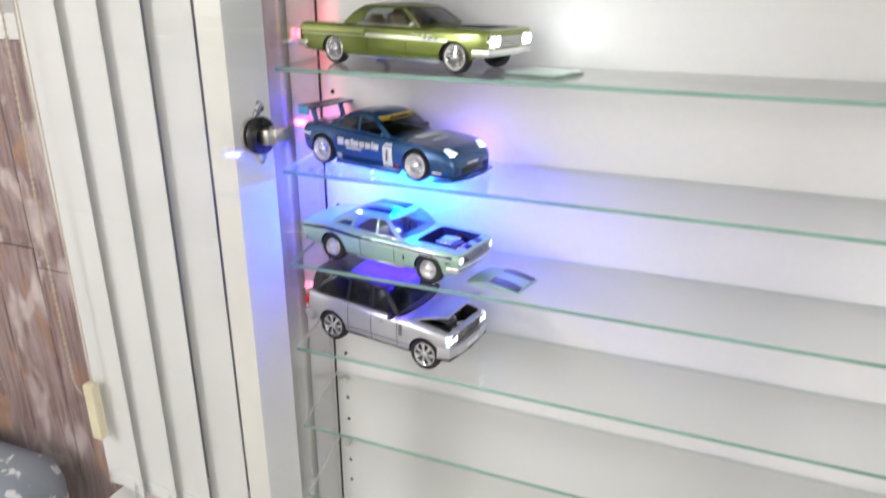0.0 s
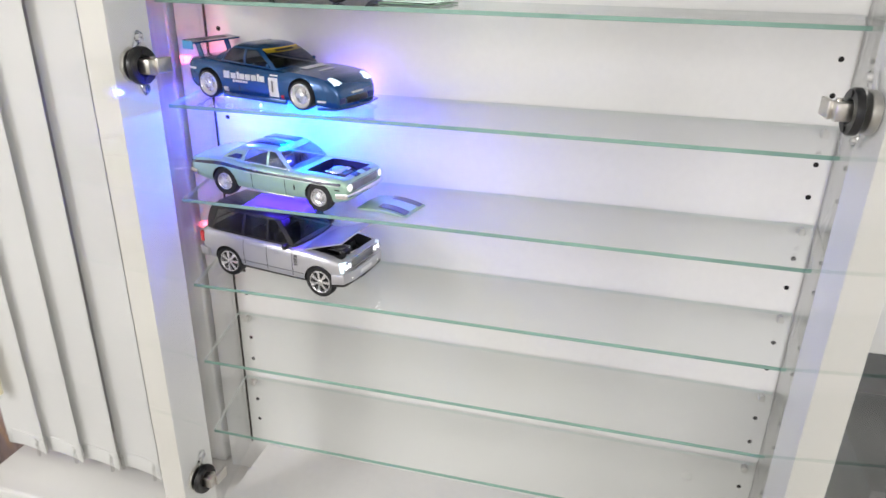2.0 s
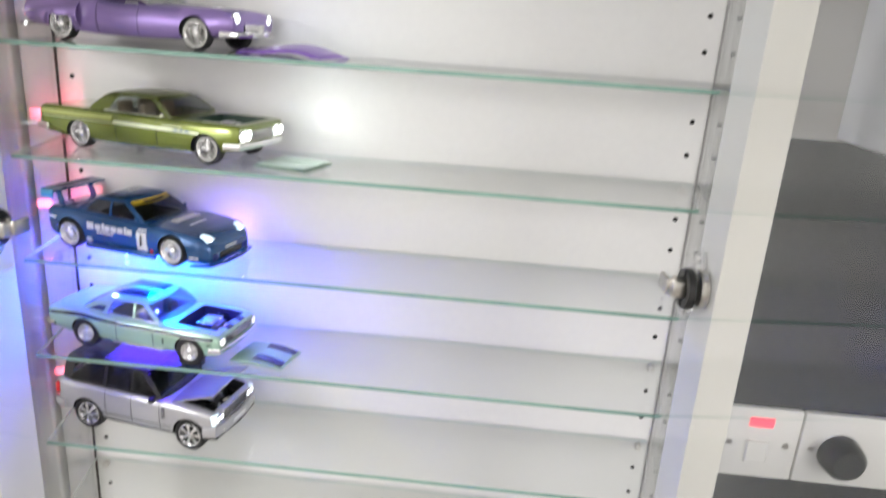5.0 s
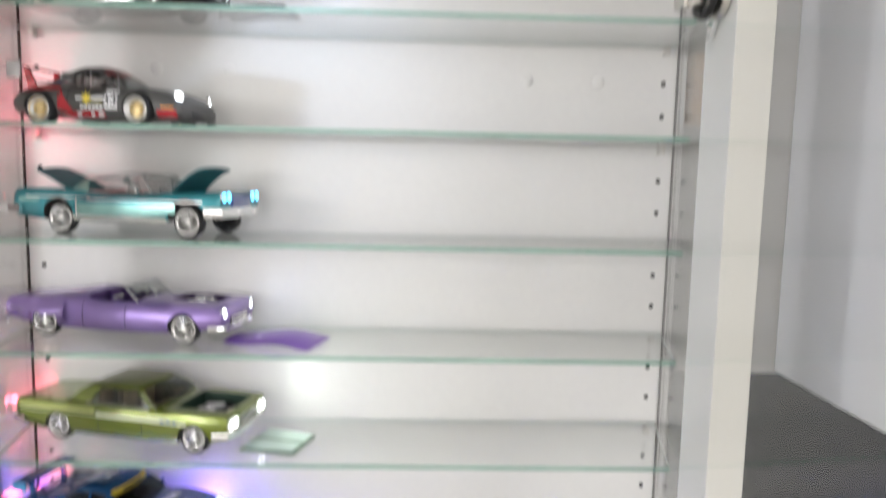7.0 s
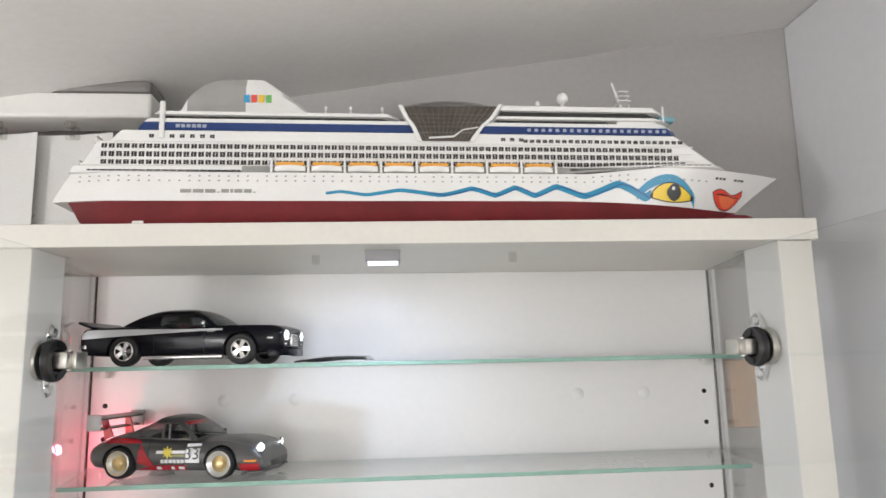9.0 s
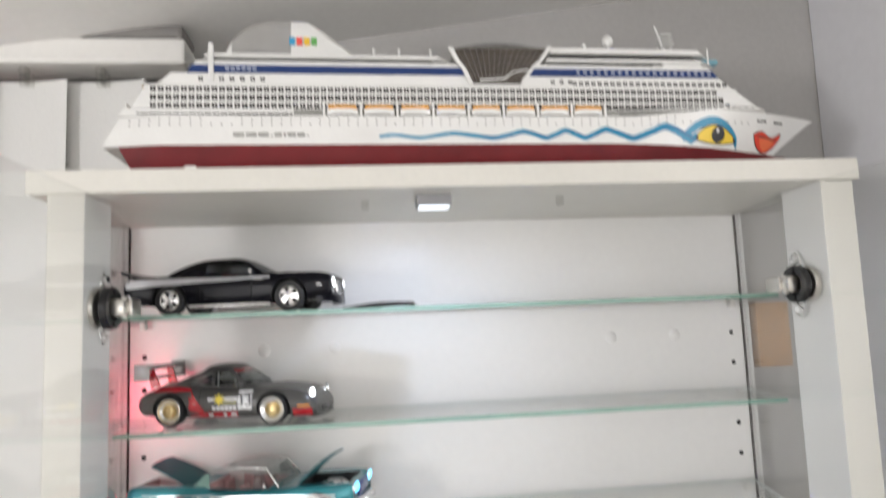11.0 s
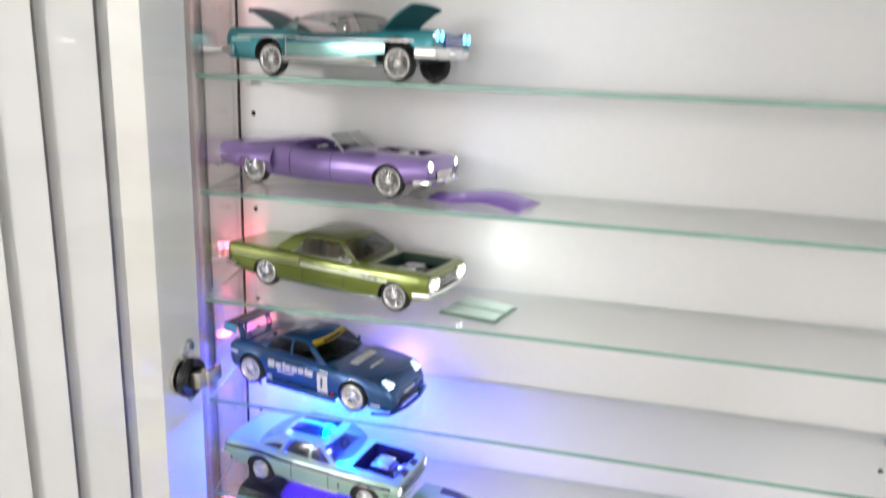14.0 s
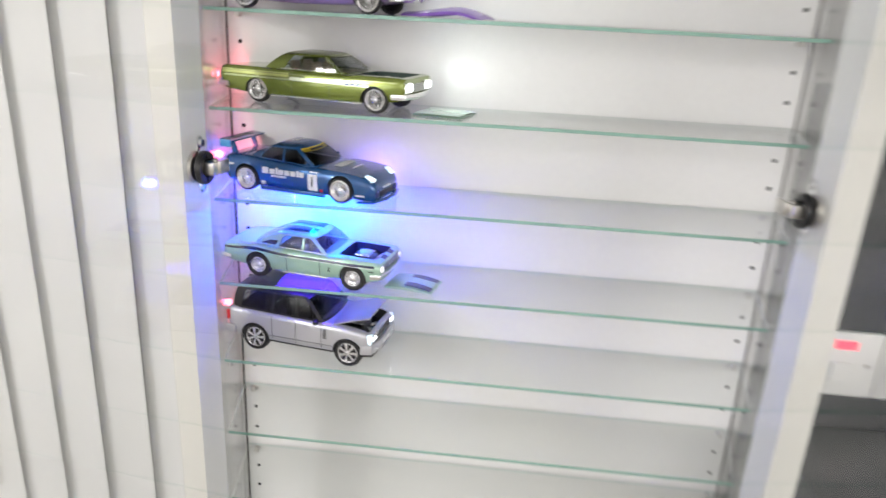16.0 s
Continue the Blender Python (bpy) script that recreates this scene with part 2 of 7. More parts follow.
def mesh_of(name, bm, materials, smooth=None):
    bmesh.ops.remove_doubles(bm, verts=bm.verts, dist=1e-6)
    bmesh.ops.recalc_face_normals(bm, faces=bm.faces)
    me = bpy.data.meshes.new(name)
    bm.to_mesh(me)
    bm.free()
    for m in materials if isinstance(materials, (list, tuple)) else [materials]:
        me.materials.append(m)
    if smooth is not None:
        for p in me.polygons:
            p.use_smooth = True
        me.set_sharp_from_angle(angle=radians(smooth))
    return me


def part(name, bm, material, parent, label="", smooth=None):
    ob = new(name, mesh_of(name, bm, material, smooth))
    ob.parent = parent
    return tagged(ob, label)


def thing(name, label, category, group="", kind="", at=None):
    ob = new(name)
    ob.empty_display_size = 0.02
    if at is not None:
        ob.matrix_world = at
    return tagged(ob, label, category, group, kind)


def solid(name, bm, material, label, category, kind="", group="", smooth=None):
    return tagged(new(name, mesh_of(name, bm, material, smooth)), label, category, group, kind)


# ---- the room ----
WALL_Y, CUP_X, CEIL_Z, DADO_Z = 0.020, 0.776, 2.125, 1.352


def sheet(bm, grid, thick):
    """A thin slab on a grid of points, with its rims closed."""
    n, m = len(grid), len(grid[0])
    g = [[Vector(p) for p in row] for row in grid]
    nrm = []
    for i in range(n):
        for j in range(m):
            a = g[min(i + 1, n - 1)][j] - g[max(i - 1, 0)][j]
            b = g[i][min(j + 1, m - 1)] - g[i][max(j - 1, 0)]
            c = a.cross(b)
            nrm.append(c.normalized() if c.length > 1e-12 else Vector((0, 0, 1)))
    top = [[bm.verts.new(g[i][j] + nrm[i * m + j] * thick / 2) for j in range(m)] for i in range(n)]
    low = [[bm.verts.new(g[i][j] - nrm[i * m + j] * thick / 2) for j in range(m)] for i in range(n)]
    for i in range(n - 1):
        for j in range(m - 1):
            bm.faces.new((top[i][j], top[i + 1][j], top[i + 1][j + 1], top[i][j + 1]))
            bm.faces.new((low[i][j + 1], low[i + 1][j + 1], low[i + 1][j], low[i][j]))
    for i in range(n - 1):
        for j in (0, m - 1):
            bm.faces.new((top[i][j], low[i][j], low[i + 1][j], top[i + 1][j]))
    for j in range(m - 1):
        for i in (0, n - 1):
            bm.faces.new((top[i][j], top[i][j + 1], low[i][j + 1], low[i][j]))


def quad(bm, a, b, c, d, thick, n=6, m=4, bulge=(0, 0, 0)):
    """A slab between four corners (a-b one rim, d-c the other), bowed out by bulge."""
    a, b, c, d, bulge = map(Vector, (a, b, c, d, bulge))
    grid = []
    for i in range(n + 1):
        u = i / n
        row = []
        for j in range(m + 1):
            v = j / m
            p = (a.lerp(b, u)).lerp(d.lerp(c, u), v)
            row.append(p + bulge * (4 * u * (1 - u)))
        grid.append(row)
    sheet(bm, grid, thick)


def structure(name, x0, x1, y0, y1, z0, z1, material, label, category):
    bm = bmesh.new()
    box(bm, x0, x1, y0, y1, z0, z1)
    return solid(name, bm, material, label, category, "structure")


wall_back = structure("wall_back", -2.2, 2.2, WALL_Y, WALL_Y + 0.12, 0, CEIL_Z, M_WALL, "light grey painted wall behind the display cabinet", "wall")
# Unseen walls and floor close the room; their pale paint bounces fill light
structure("wall_left", -2.32, -2.2, -3.0, WALL_Y + 0.12, 0, CEIL_Z, M_BOUNCE, "unseen side wall, added white to bounce light", "wall")
structure("wall_right", 2.2, 2.32, -3.0, WALL_Y + 0.12, 0, CEIL_Z, M_BOUNCE, "unseen side wall, added white to bounce light", "wall")
structure("wall_front", -2.32, 2.32, -3.12, -3.0, 0, CEIL_Z, M_BOUNCE, "unseen wall facing the cabinet, added white to bounce light", "wall")
structure("floor", -2.32, 2.32, -3.12, WALL_Y + 0.12, -0.05, 0, M_FLOOR, "unseen floor, added pale to bounce light", "floor")
bm = bmesh.new()
line = [(-2.32, 1.925), (-0.45, 1.925), (0.776, 2.122), (2.32, 2.122)]
low = [[bm.verts.new((x, y, z)) for x, z in line] for y in (-3.12, WALL_Y + 0.12)]
high = [[bm.verts.new((x, y, 2.3)) for x, z in line] for y in (-3.12, WALL_Y + 0.12)]
for i in range(3):
    bm.faces.new((low[0][i], low[0][i + 1], low[1][i + 1], low[1][i]))
    bm.faces.new((high[0][i], high[1][i], high[1][i + 1], high[0][i + 1]))
    for k in (0, 1):
        bm.faces.new((low[k][i], high[k][i], high[k][i + 1], low[k][i + 1]))
for i in (0, 3):
    bm.faces.new((low[0][i], low[1][i], high[1][i], high[0][i]))
solid("ceiling", bm, M_CEIL, "off-white sloping ceiling meeting the grey wall", "ceiling", "structure")
structure("splashback", 0.665, 2.2, WALL_Y - 0.006, WALL_Y - 0.0005, 0.55, 1.40, M_DARKTILE, "dark grey glossy splashback panel on the wall", "splashback")
structure("trim", -2.2, -0.30, WALL_Y - 0.018, WALL_Y - 0.0005, DADO_Z, DADO_Z + 0.032, M_SILL, "white dado rail above the plank cladding", "trim")
bm = bmesh.new()
box(bm, -0.352, 0.70, -0.130, WALL_Y - 0.001, 0.685, 0.710, 0.004)
solid("window_sill", bm, M_SILL, "white plastic window sill below the vertical blinds", "window sill", "structure")

# Added white strip: fills the pale band that shows through the side pane
bm = bmesh.new()
box(bm, -0.110, -0.044, 0.002, WALL_Y - 0.001, 0.7105, 1.826, 0.003)
solid("window_frame", bm, M_SILL, "white strip added behind the blinds, showing through the side pane", "window frame", "structure")

cladding = thing("plank_cladding", "weathered brown plank cladding with flaking pale paint on the wall", "wall cladding", kind="structure")
bm = bmesh.new()
box(bm, -2.2, -0.31, WALL_Y - 0.003, WALL_Y - 0.0005, 0.0, DADO_Z)
part("backing", bm, M_LINE, cladding)

# ---- display cabinet ----
TOP, BOT = 1.827, 0.761
cab = thing("display_cabinet", "tall white laminate display cabinet with glass shelves and open glass doors", "display cabinet")
bm = bmesh.new()
box(bm, -0.032, 0.655, 0.0, WALL_Y - 0.0015, 0.7105, TOP, 0.0005)
back = part("back_panel", bm, M_WHITE, cab)
for x0, x1 in ((0.005, 0.0315), (0.6195, 0.649)):
    bm = bmesh.new()
    box(bm, x0, x1, -0.185, -0.130, 0.7105, TOP - 0.0003, 0.0008)
    bm.normal_update()
    for f in bm.faces:
        f.material_index = 1 if f.normal.y < -0.6 else 0
    part("post", bm, [M_WHITE, M_EDGE], cab)
bm = bmesh.new()
box(bm, -0.009, 0.6530, -0.189, WALL_Y - 0.0015, TOP, TOP + 0.018, 0.0008)
for v in bm.verts:
    v.co.z -= 0.0024 * (0.65 - v.co.x) / 0.65 * max(0.0, -v.co.y) / 0.189
part("top_board", bm, M_EDGE, cab)
bm = bmesh.new()
box(bm, 0.0295, 0.6175, -0.183, -0.0005, BOT - 0.018, BOT, 0.0005)
part("bottom_board", bm, M_WHITE, cab)
bm = bmesh.new()
quad(bm, (0.0042, -0.0022, BOT), (0.0242, -0.1120, BOT), (0.0242, -0.1120, TOP - 0.0005), (0.0042, -0.0022, TOP - 0.0005), 0.003, 1, 1)
part("side_pane", bm, M_PANE, cab, "clear glass side pane")
bm = bmesh.new()
quad(bm, (0.6458, -0.0022, BOT), (0.6235, -0.1295, BOT), (0.6235, -0.1295, TOP - 0.0005), (0.6458, -0.0022, TOP - 0.0005), 0.003, 1, 1)
part("side_pane", bm, M_PANE, cab, "clear glass side pane")
for x in (0.0052, 0.6458):
    bm = bmesh.new()
    box(bm, x - 0.0010, x + 0.0010, -0.0020, -0.0002, BOT, TOP - 0.0005)
    part("joint", bm, M_LINE, cab, "dark joint line in the corner")

# shelf-pin holes, 32 mm apart, in both edges of the back panel
bm = bmesh.new()
lathe(bm, [(0.0001, 0.0), (0.0022, 0.0), (0.0025, -0.0003), (0.0022, -0.0006), (0.0001, -0.0006)], 14)
hole_data = mesh_of("pin_hole", bm, M_HOLE)
for n in range(0, 29):
    if n % 3 != 2:
        for x in (0.020, 0.632):
            h = new("pin_hole", hole_data)
            h.parent, h.location = cab, (x, 0.0002, 1.698 - 0.032 * n)
bm = bmesh.new()
lathe(bm, [(0.0001, -0.0009), (0.0052, -0.0008), (0.0062, -0.0001), (0.0062, 0.0004)], 20)
cap_data = mesh_of("cover_cap", bm, M_WHITE, 40)
for x, z in ((0.496, 1.698), (0.567, 1.698), (0.135, 1.70), (0.205, 1.70), (0.575, 0.835)):
    c = new("cover_cap", cap_data)
    c.parent, c.location = cab, (x, 0, z)

SHELF = [1.7355 - 0.096 * k for k in range(10)]
SY0, SY1, SH = -0.115, -0.002, 0.0036
pin_bm = bmesh.new()
tube(pin_bm, (0, 0.001, -0.001), (0, -0.009, -0.001), 0.0021, seg=12)
box(pin_bm, -0.0032, 0.0032, -0.0095, -0.0005, -0.0068, -0.0004, 0.0014)
pin_data = mesh_of("shelf_support", pin_bm, mat("milky plastic peg", (0.66, 0.64, 0.60), 0.3), 40)
for k, z in enumerate(SHELF):
    sh_ = thing("glass_shelf", "clear glass shelf with a green edge" + (", empty" if k > 7 else ", carrying a model car"), "shelf", "cabinet shelves")
    bm = bmesh.new()
    low, high = [[bm.verts.new(p) for p in ((0.0290, SY0 + 0.0008, h), (0.6175, SY0 + 0.0008, h), (0.6425, SY1, h), (0.0075, SY1, h))] for h in (z - SH, z)]
    bm.faces.new(low[::-1])
    bm.faces.new(high)
    for i in range(4):
        bm.faces.new((low[i], low[(i + 1) % 4], high[(i + 1) % 4], high[i]))
    bm.normal_update()
    for f in bm.faces:
        f.material_index = 0 if abs(f.normal.z) > 0.8 or f.normal.y < -0.5 else 1
    part("pane", bm, [M_GLASS, M_GBACK], sh_)
    bm = bmesh.new()
    box(bm, 0.0290, 0.6175, SY0, SY0 + 0.0007, z - SH, z - 0.0001, 0.0003)
    part("polished_edge", bm, M_GEDGE, sh_, "green polished glass edge")
    for x in (0.020, 0.632):
        p = new("shelf_support", pin_data)
        p.parent, p.location = cab, (x, 0, z - SH - 0.0002)

# cabinet lamp and hooks below the top board
cl = thing("cabinet_lamp", "small silver box lamp lit under the cabinet top", "lamp")
bm = bmesh.new()
box(bm, 0.2805, 0.3095, -0.158, -0.136, TOP - 0.010, TOP - 0.0002, 0.001)
part("housing", bm, mat("grey lamp housing", (0.30, 0.30, 0.31), 0.4, 0.3), cl)
bm = bmesh.new()
box(bm, 0.2825, 0.3075, -0.156, -0.138, TOP - 0.0112, TOP - 0.0101, 0.0003)
part("lens", bm, glow("cool white lens", (0.85, 0.92, 1.0), 1.3), cl)
for x, y in ((0.238, -0.134), (0.407, -0.138)):
    bm = bmesh.new()
    box(bm, x - 0.003, x + 0.003, y - 0.003, y + 0.003, TOP - 0.009, TOP - 0.0002, 0.001)
    solid("top_bracket", bm, M_CLEAR, "small clear plastic bracket under the cabinet top", "bracket", group="top brackets")


# ---- glass doors, open past the square ----
def door(side):
    hx = 0.0385 if side < 0 else 0.6085
    d = thing("glass_door", "clear frameless glass cabinet door, wide open on black and chrome hinges", "door", group="cabinet doors")
    swing = radians(4)
    along = Vector((side * math.sin(swing), -math.cos(swing), 0))
    out = Vector((side * math.cos(swing), math.sin(swing), 0))
    hinge = Vector((hx, -0.1625, 0))
    bm = bmesh.new()
    box(bm, -0.022, 0.285, -0.002, 0.002, BOT + 0.002, TOP - 0.003)
    m = Matrix(((along.x, out.x, 0, hinge.x), (along.y, out.y, 0, hinge.y), (0, 0, 1, 0), (0, 0, 0, 1)))
    for f in bm.faces:
        f.material_index = 0 if abs(f.normal.y) > 0.8 else 1
    bmesh.ops.transform(bm, matrix=m, verts=bm.verts)
    part("pane", bm, [M_PANE, M_PANE], d)
    for z in (1.741, 1.299, 0.842):
        c = hinge + Vector((0, 0, z))
        bm = bmesh.new()
        lathe(bm, [(0.0001, 0.0028), (0.0145, 0.0028), (0.0152, 0.0040), (0.0152, 0.0082), (0.0146, 0.0090), (0.0001, 0.0090)], 36)
        bmesh.ops.transform(bm, matrix=Matrix.Translation((0, 0, z)), verts=bm.verts)
        bmesh.ops.transform(bm, matrix=m, verts=bm.verts)
        cup = part("hinge_cap", bm, M_STEEL, d, "round chrome hinge cap", 35)
        bm = bmesh.new()
        lathe(bm, [(0.0080, -0.0005), (0.0080, -0.006), (0.0095, -0.0075), (0.0155, -0.0075), (0.0165, -0.006), (0.0165, -0.0022), (0.0001, -0.0022)], 36)
        for a in (-1, 1):
            tube(bm, (0, -0.0065, a * 0.0122), (0, -0.0085, a * 0.0122), 0.0025, seg=10)
        bmesh.ops.transform(bm, matrix=Matrix.Translation((0, 0, z)), verts=bm.verts)
        bmesh.ops.transform(bm, matrix=m, verts=bm.verts)
        part("ring", bm, M_BLACK, cup, "black plastic hinge ring", 35)
        bm = bmesh.new()
        box(bm, -0.006, 0.006, -0.017, -0.004, z - 0.0065, z + 0.0065, 0.0015)
        box(bm, -0.020, -0.002, -0.020, -0.0165, z - 0.0065, z + 0.0065, 0.001)
        tube(bm, (-0.004, -0.013, z - 0.008), (-0.004, -0.013, z + 0.008), 0.0025, seg=10)
        bmesh.ops.transform(bm, matrix=m, verts=bm.verts)
        part("arm", bm, M_STEEL, cup, "bent nickel hinge arm", 35)
        for k in (-1, 1):
            bm = bmesh.new()
            box(bm, -0.0045, 0.0045, 0.0052, 0.0075, -0.012, 0.012, 0.0022)
            tube(bm, (0, 0.0020, 0.006), (0, 0.0060, 0.006), 0.0036, 0.0042, seg=16)
            tube(bm, (0, 0.0025, -0.006), (0, 0.0060, -0.006), 0.0034, 0.0040, seg=16)
            box(bm, -0.0040, 0.0040, 0.0070, 0.0092, -0.010, 0.010, 0.001)
            bmesh.ops.transform(bm, matrix=Matrix.Translation((-0.008, 0, z + k * 0.0165)) @ Matrix.Rotation(radians(-28 * k), 4, "Y"), verts=bm.verts)
            bmesh.ops.transform(bm, matrix=m, verts=bm.verts)
            part("screw_lug", bm, M_CHROME, cup, "chrome screw lug on the post", 35)


door(-1)
door(1)

# ---- blinds ----
BY = -0.062
blind = thing("vertical_blind", "white fabric vertical blind, slats closed, hanging beside the cabinet", "blind")
bm = bmesh.new()
box(bm, -0.36, 0.076, BY - 0.014, BY + 0.030, 1.9690, 1.9935, 0.003)
part("headrail", bm, M_SILL, blind)
bm = bmesh.new()
box(bm, -0.36, 0.0745, BY - 0.0135, BY + 0.034, 1.9938, 2.0075, 0.005)
part("rail_cover", bm, mat("grey rail", (0.22, 0.21, 0.20), 0.5), blind, "grey strip above the headrail")


def slat(x0, width, turn, bot=0.722, top=1.957):
    bm = bmesh.new()
    n = 8
    cols = []
    for i in range(n + 1):
        u = i / n - 0.5
        yy = 0.004 * (1 - 4 * u * u)
        cols.append([bm.verts.new((u * width, yy + o, z)) for o in (0, 0.0007) for z in (bot, top)])
    for a, b in zip(cols, cols[1:]):
        bm.faces.new((a[0], b[0], b[1], a[1]))
        bm.faces.new((a[3], b[3], b[2], a[2]))
        bm.faces.new((a[0], a[2], b[2], b[0]))
        bm.faces.new((a[1], b[1], b[3], a[3]))
    box(bm, -width / 2 + 0.003, width / 2 - 0.003, 0.0015, 0.0055, bot + 0.002, bot + 0.026, 0.001)
    bmesh.ops.transform(bm, matrix=Matrix.Translation((x0, BY, 0)) @ Matrix.Rotation(turn, 4, "Z"), verts=bm.verts)
    s = part("slat", bm, M_BLIND, blind, smooth=50)
    if top < 1.9:
        return
    bm = bmesh.new()
    tube(bm, (x0, BY, top - 0.004), (x0, BY, 1.9692), 0.0024, seg=8)
    lathe(bm, [(0.0001, 0.004), (0.0042, 0.003), (0.0055, 0.0), (0.0042, -0.003), (0.0001, -0.004)], 14, "Z", (x0, BY - 0.006, 1.9635))
    box(bm, x0 - 0.006, x0 + 0.006, BY - 0.003, BY + 0.003, top - 0.006, top + 0.006, 0.001)
    part("hanger", bm, M_CLEAR, s, "clear plastic hanger")
    for sx in (-1, 1):
        bm = bmesh.new()
        tube(bm, (x0 + sx * 0.028, BY - 0.004 - sx * 0.004, bot + 0.001), (x0 + sx * 0.028, BY - 0.004 - sx * 0.004, bot + 0.024), 0.0026, 0.0020, seg=10)
        for k in range(9):
            a, b = [math.pi * (q / 9) for q in (k, k + 1)]
            tube(bm, (x0 + sx * (0.028 + 0.004 * math.sin(a)), BY - 0.006 - sx * 0.004, bot + 0.025 + 0.006 * math.cos(a)), (x0 + sx * (0.028 + 0.004 * math.sin(b)), BY - 0.006 - sx * 0.004, bot + 0.025 + 0.006 * math.cos(b)), 0.0012, seg=6, caps=False)
        part("weight_clip", bm, M_CLEAR, s, "clear plastic weight clip")


slat(-0.0005, 0.079, radians(-8), 1.8462)
for x, turn in ((-0.3245, -7.0), (-0.2622, -8.0), (-0.2025, -7.5), (-0.1353, -9.5), (-0.0670, -8.0)):
    slat(x, 0.0740, radians(turn))

def strand(pts, r, label):
    """A hanging cord through its points."""
    bm = bmesh.new()
    for p, q in zip(pts, pts[1:]):
        tube(bm, p, q, r, seg=6, caps=False)
    part("cord", bm, M_CORD, blind, label)


down = [1.95 - 0.0435 * k for k in range(25)]
near = [(-0.342 - 0.003 * math.sin(k * 0.5), BY - 0.01, z) for k, z in enumerate(down)]
away = [(-0.352 - 0.0009 * k - 0.003 * math.sin(k * 0.4), BY - 0.012, z) for k, z in enumerate(down)]
turn = [(-0.3585 + 0.0155 * math.cos(math.pi * k / 10), BY - 0.011, 0.906 - 0.022 * math.sin(math.pi * k / 10)) for k in range(1, 10)]
strand(near + turn + away[::-1], 0.0009, "beaded operating cord loop")
strand([(-0.337 - 0.0015 * math.sin(k * 0.35), BY - 0.011, 1.95 - 0.0455 * k) for k in range(24)], 0.0008, "thin tilt cord")
bm = bmesh.new()
for p, q in zip(away, away[1:]):
    for u in (0.1, 0.3, 0.5, 0.7, 0.9):
        z = p[2] + (q[2] - p[2]) * u
        x = p[0] + (q[0] - p[0]) * u
        box(bm, x - 0.0015, x + 0.0015, p[1] - 0.0015, p[1] + 0.0015, z - 0.0015, z + 0.0015)
o = part("chain_bead", bm, M_CORD, blind, "small chain beads")
tagged(o, "small chain beads", kind="stuff")
bm = bmesh.new()
box(bm, -0.352, -0.334, BY - 0.018, BY - 0.004, 0.818, 0.906, 0.003)
part("cord_weight", bm, M_IVORY, blind, "ivory plastic cord weight")

# ---- what stands beside the cabinet ----
cup = thing("wall_cupboard", "white wall cupboard hung above the dark splashback", "cupboard")
bm = bmesh.new()
box(bm, CUP_X, 1.36, -0.31, WALL_Y - 0.001, 1.402, 2.1205, 0.001)
part("carcass", bm, M_CUPB, cup)
bm = bmesh.new()
box(bm, CUP_X, 1.36, -0.330, -0.3115, 1.402, 2.118, 0.002)
part("door", bm, M_CUPB, cup)
# Dark spots set on the cupboard side to fit the camera's view
bm = bmesh.new()
for y, z in ((-0.1287, 1.8340), (-0.1321, 1.8279), (-0.1363, 1.8105)):
    tube(bm, (CUP_X + 0.0003, y, z), (CUP_X - 0.0012, y, z), 0.0028, seg=10)
part("screw_hole", bm, M_HOLE, cup, "small dark round spot")


def plate(x, kind):
    p = thing("switch_plate", "white plastic wall switch plate with a red neon, switched on" if kind == "neon" else "white plastic wall plate with a black round control", "switch", group="wall switches")
    y = WALL_Y - 0.0065
    bm = bmesh.new()
    wide = 0.043 if kind == "neon" else 0.103
    box(bm, x - 0.043, x + wide, y - 0.009, y, 1.026, 1.112, 0.0025)
    part("face_plate", bm, M_PLASTIC, p, smooth=40)
    for sx in (-0.0302, 0.0302 if kind == "neon" else 0.0902):
        bm = bmesh.new()
        tube(bm, (x + sx, y - 0.0085, 1.069), (x + sx, y - 0.0100, 1.069), 0.0032, seg=14)
        part("screw", bm, M_STEEL, p, "steel plate screw")
    if kind == "neon":
        bm = bmesh.new()
        box(bm, x - 0.013, x + 0.013, y - 0.0105, y - 0.0085, 1.090, 1.101, 0.001)
        part("neon", bm, M_NEON, p, "glowing red neon window")
        bm = bmesh.new()
        box(bm, x - 0.012, x + 0.012, y - 0.0125, y - 0.0085, 1.046, 1.073, 0.002)
        part("rocker", bm, M_PLASTIC, p)
    else:
        bm = bmesh.new()
        lathe(bm, [(0.0001, -0.034), (0.016, -0.034), (0.021, -0.028), (0.023, -0.0085), (0.0001, -0.0085)], 28, at=(x, y, 1.066))
        part("knob", bm, M_BLACK, p, "round black control", smooth=40)


plate(0.762, "neon")
plate(0.8495, "knob")
bm = bmesh.new()
box(bm, 0.668, 2.2, -0.58, WALL_Y - 0.0068, 0.84, 0.875, 0.004)
solid("worktop", bm, mat("dark stone worktop", (0.05, 0.05, 0.052), 0.3, spot=0.2, spot_scale=30, grain=0.3, grain_scale=300), "dark grey stone-look kitchen worktop", "worktop", "structure")
dev = thing("appliance", "dark grey box appliance with pale writing, standing on the worktop", "appliance")
bm = bmesh.new()
box(bm, 0.69, 1.05, -0.16, WALL_Y - 0.02, 0.8752, 0.985, 0.006)
part("body", bm, mat("dark grey satin plastic", (0.06, 0.06, 0.062), 0.35, spot=0.1, spot_scale=15, grain=0.1, grain_scale=400), dev, smooth=40)
bm = bmesh.new()
for i in range(5):
    box(bm, 0.745 + i * 0.0055, 0.749 + i * 0.0055, -0.1606, -0.1598, 0.918, 0.9235)
part("writing", bm, M_PLASTIC, dev, "pale bar of small writing")
bm = bmesh.new()
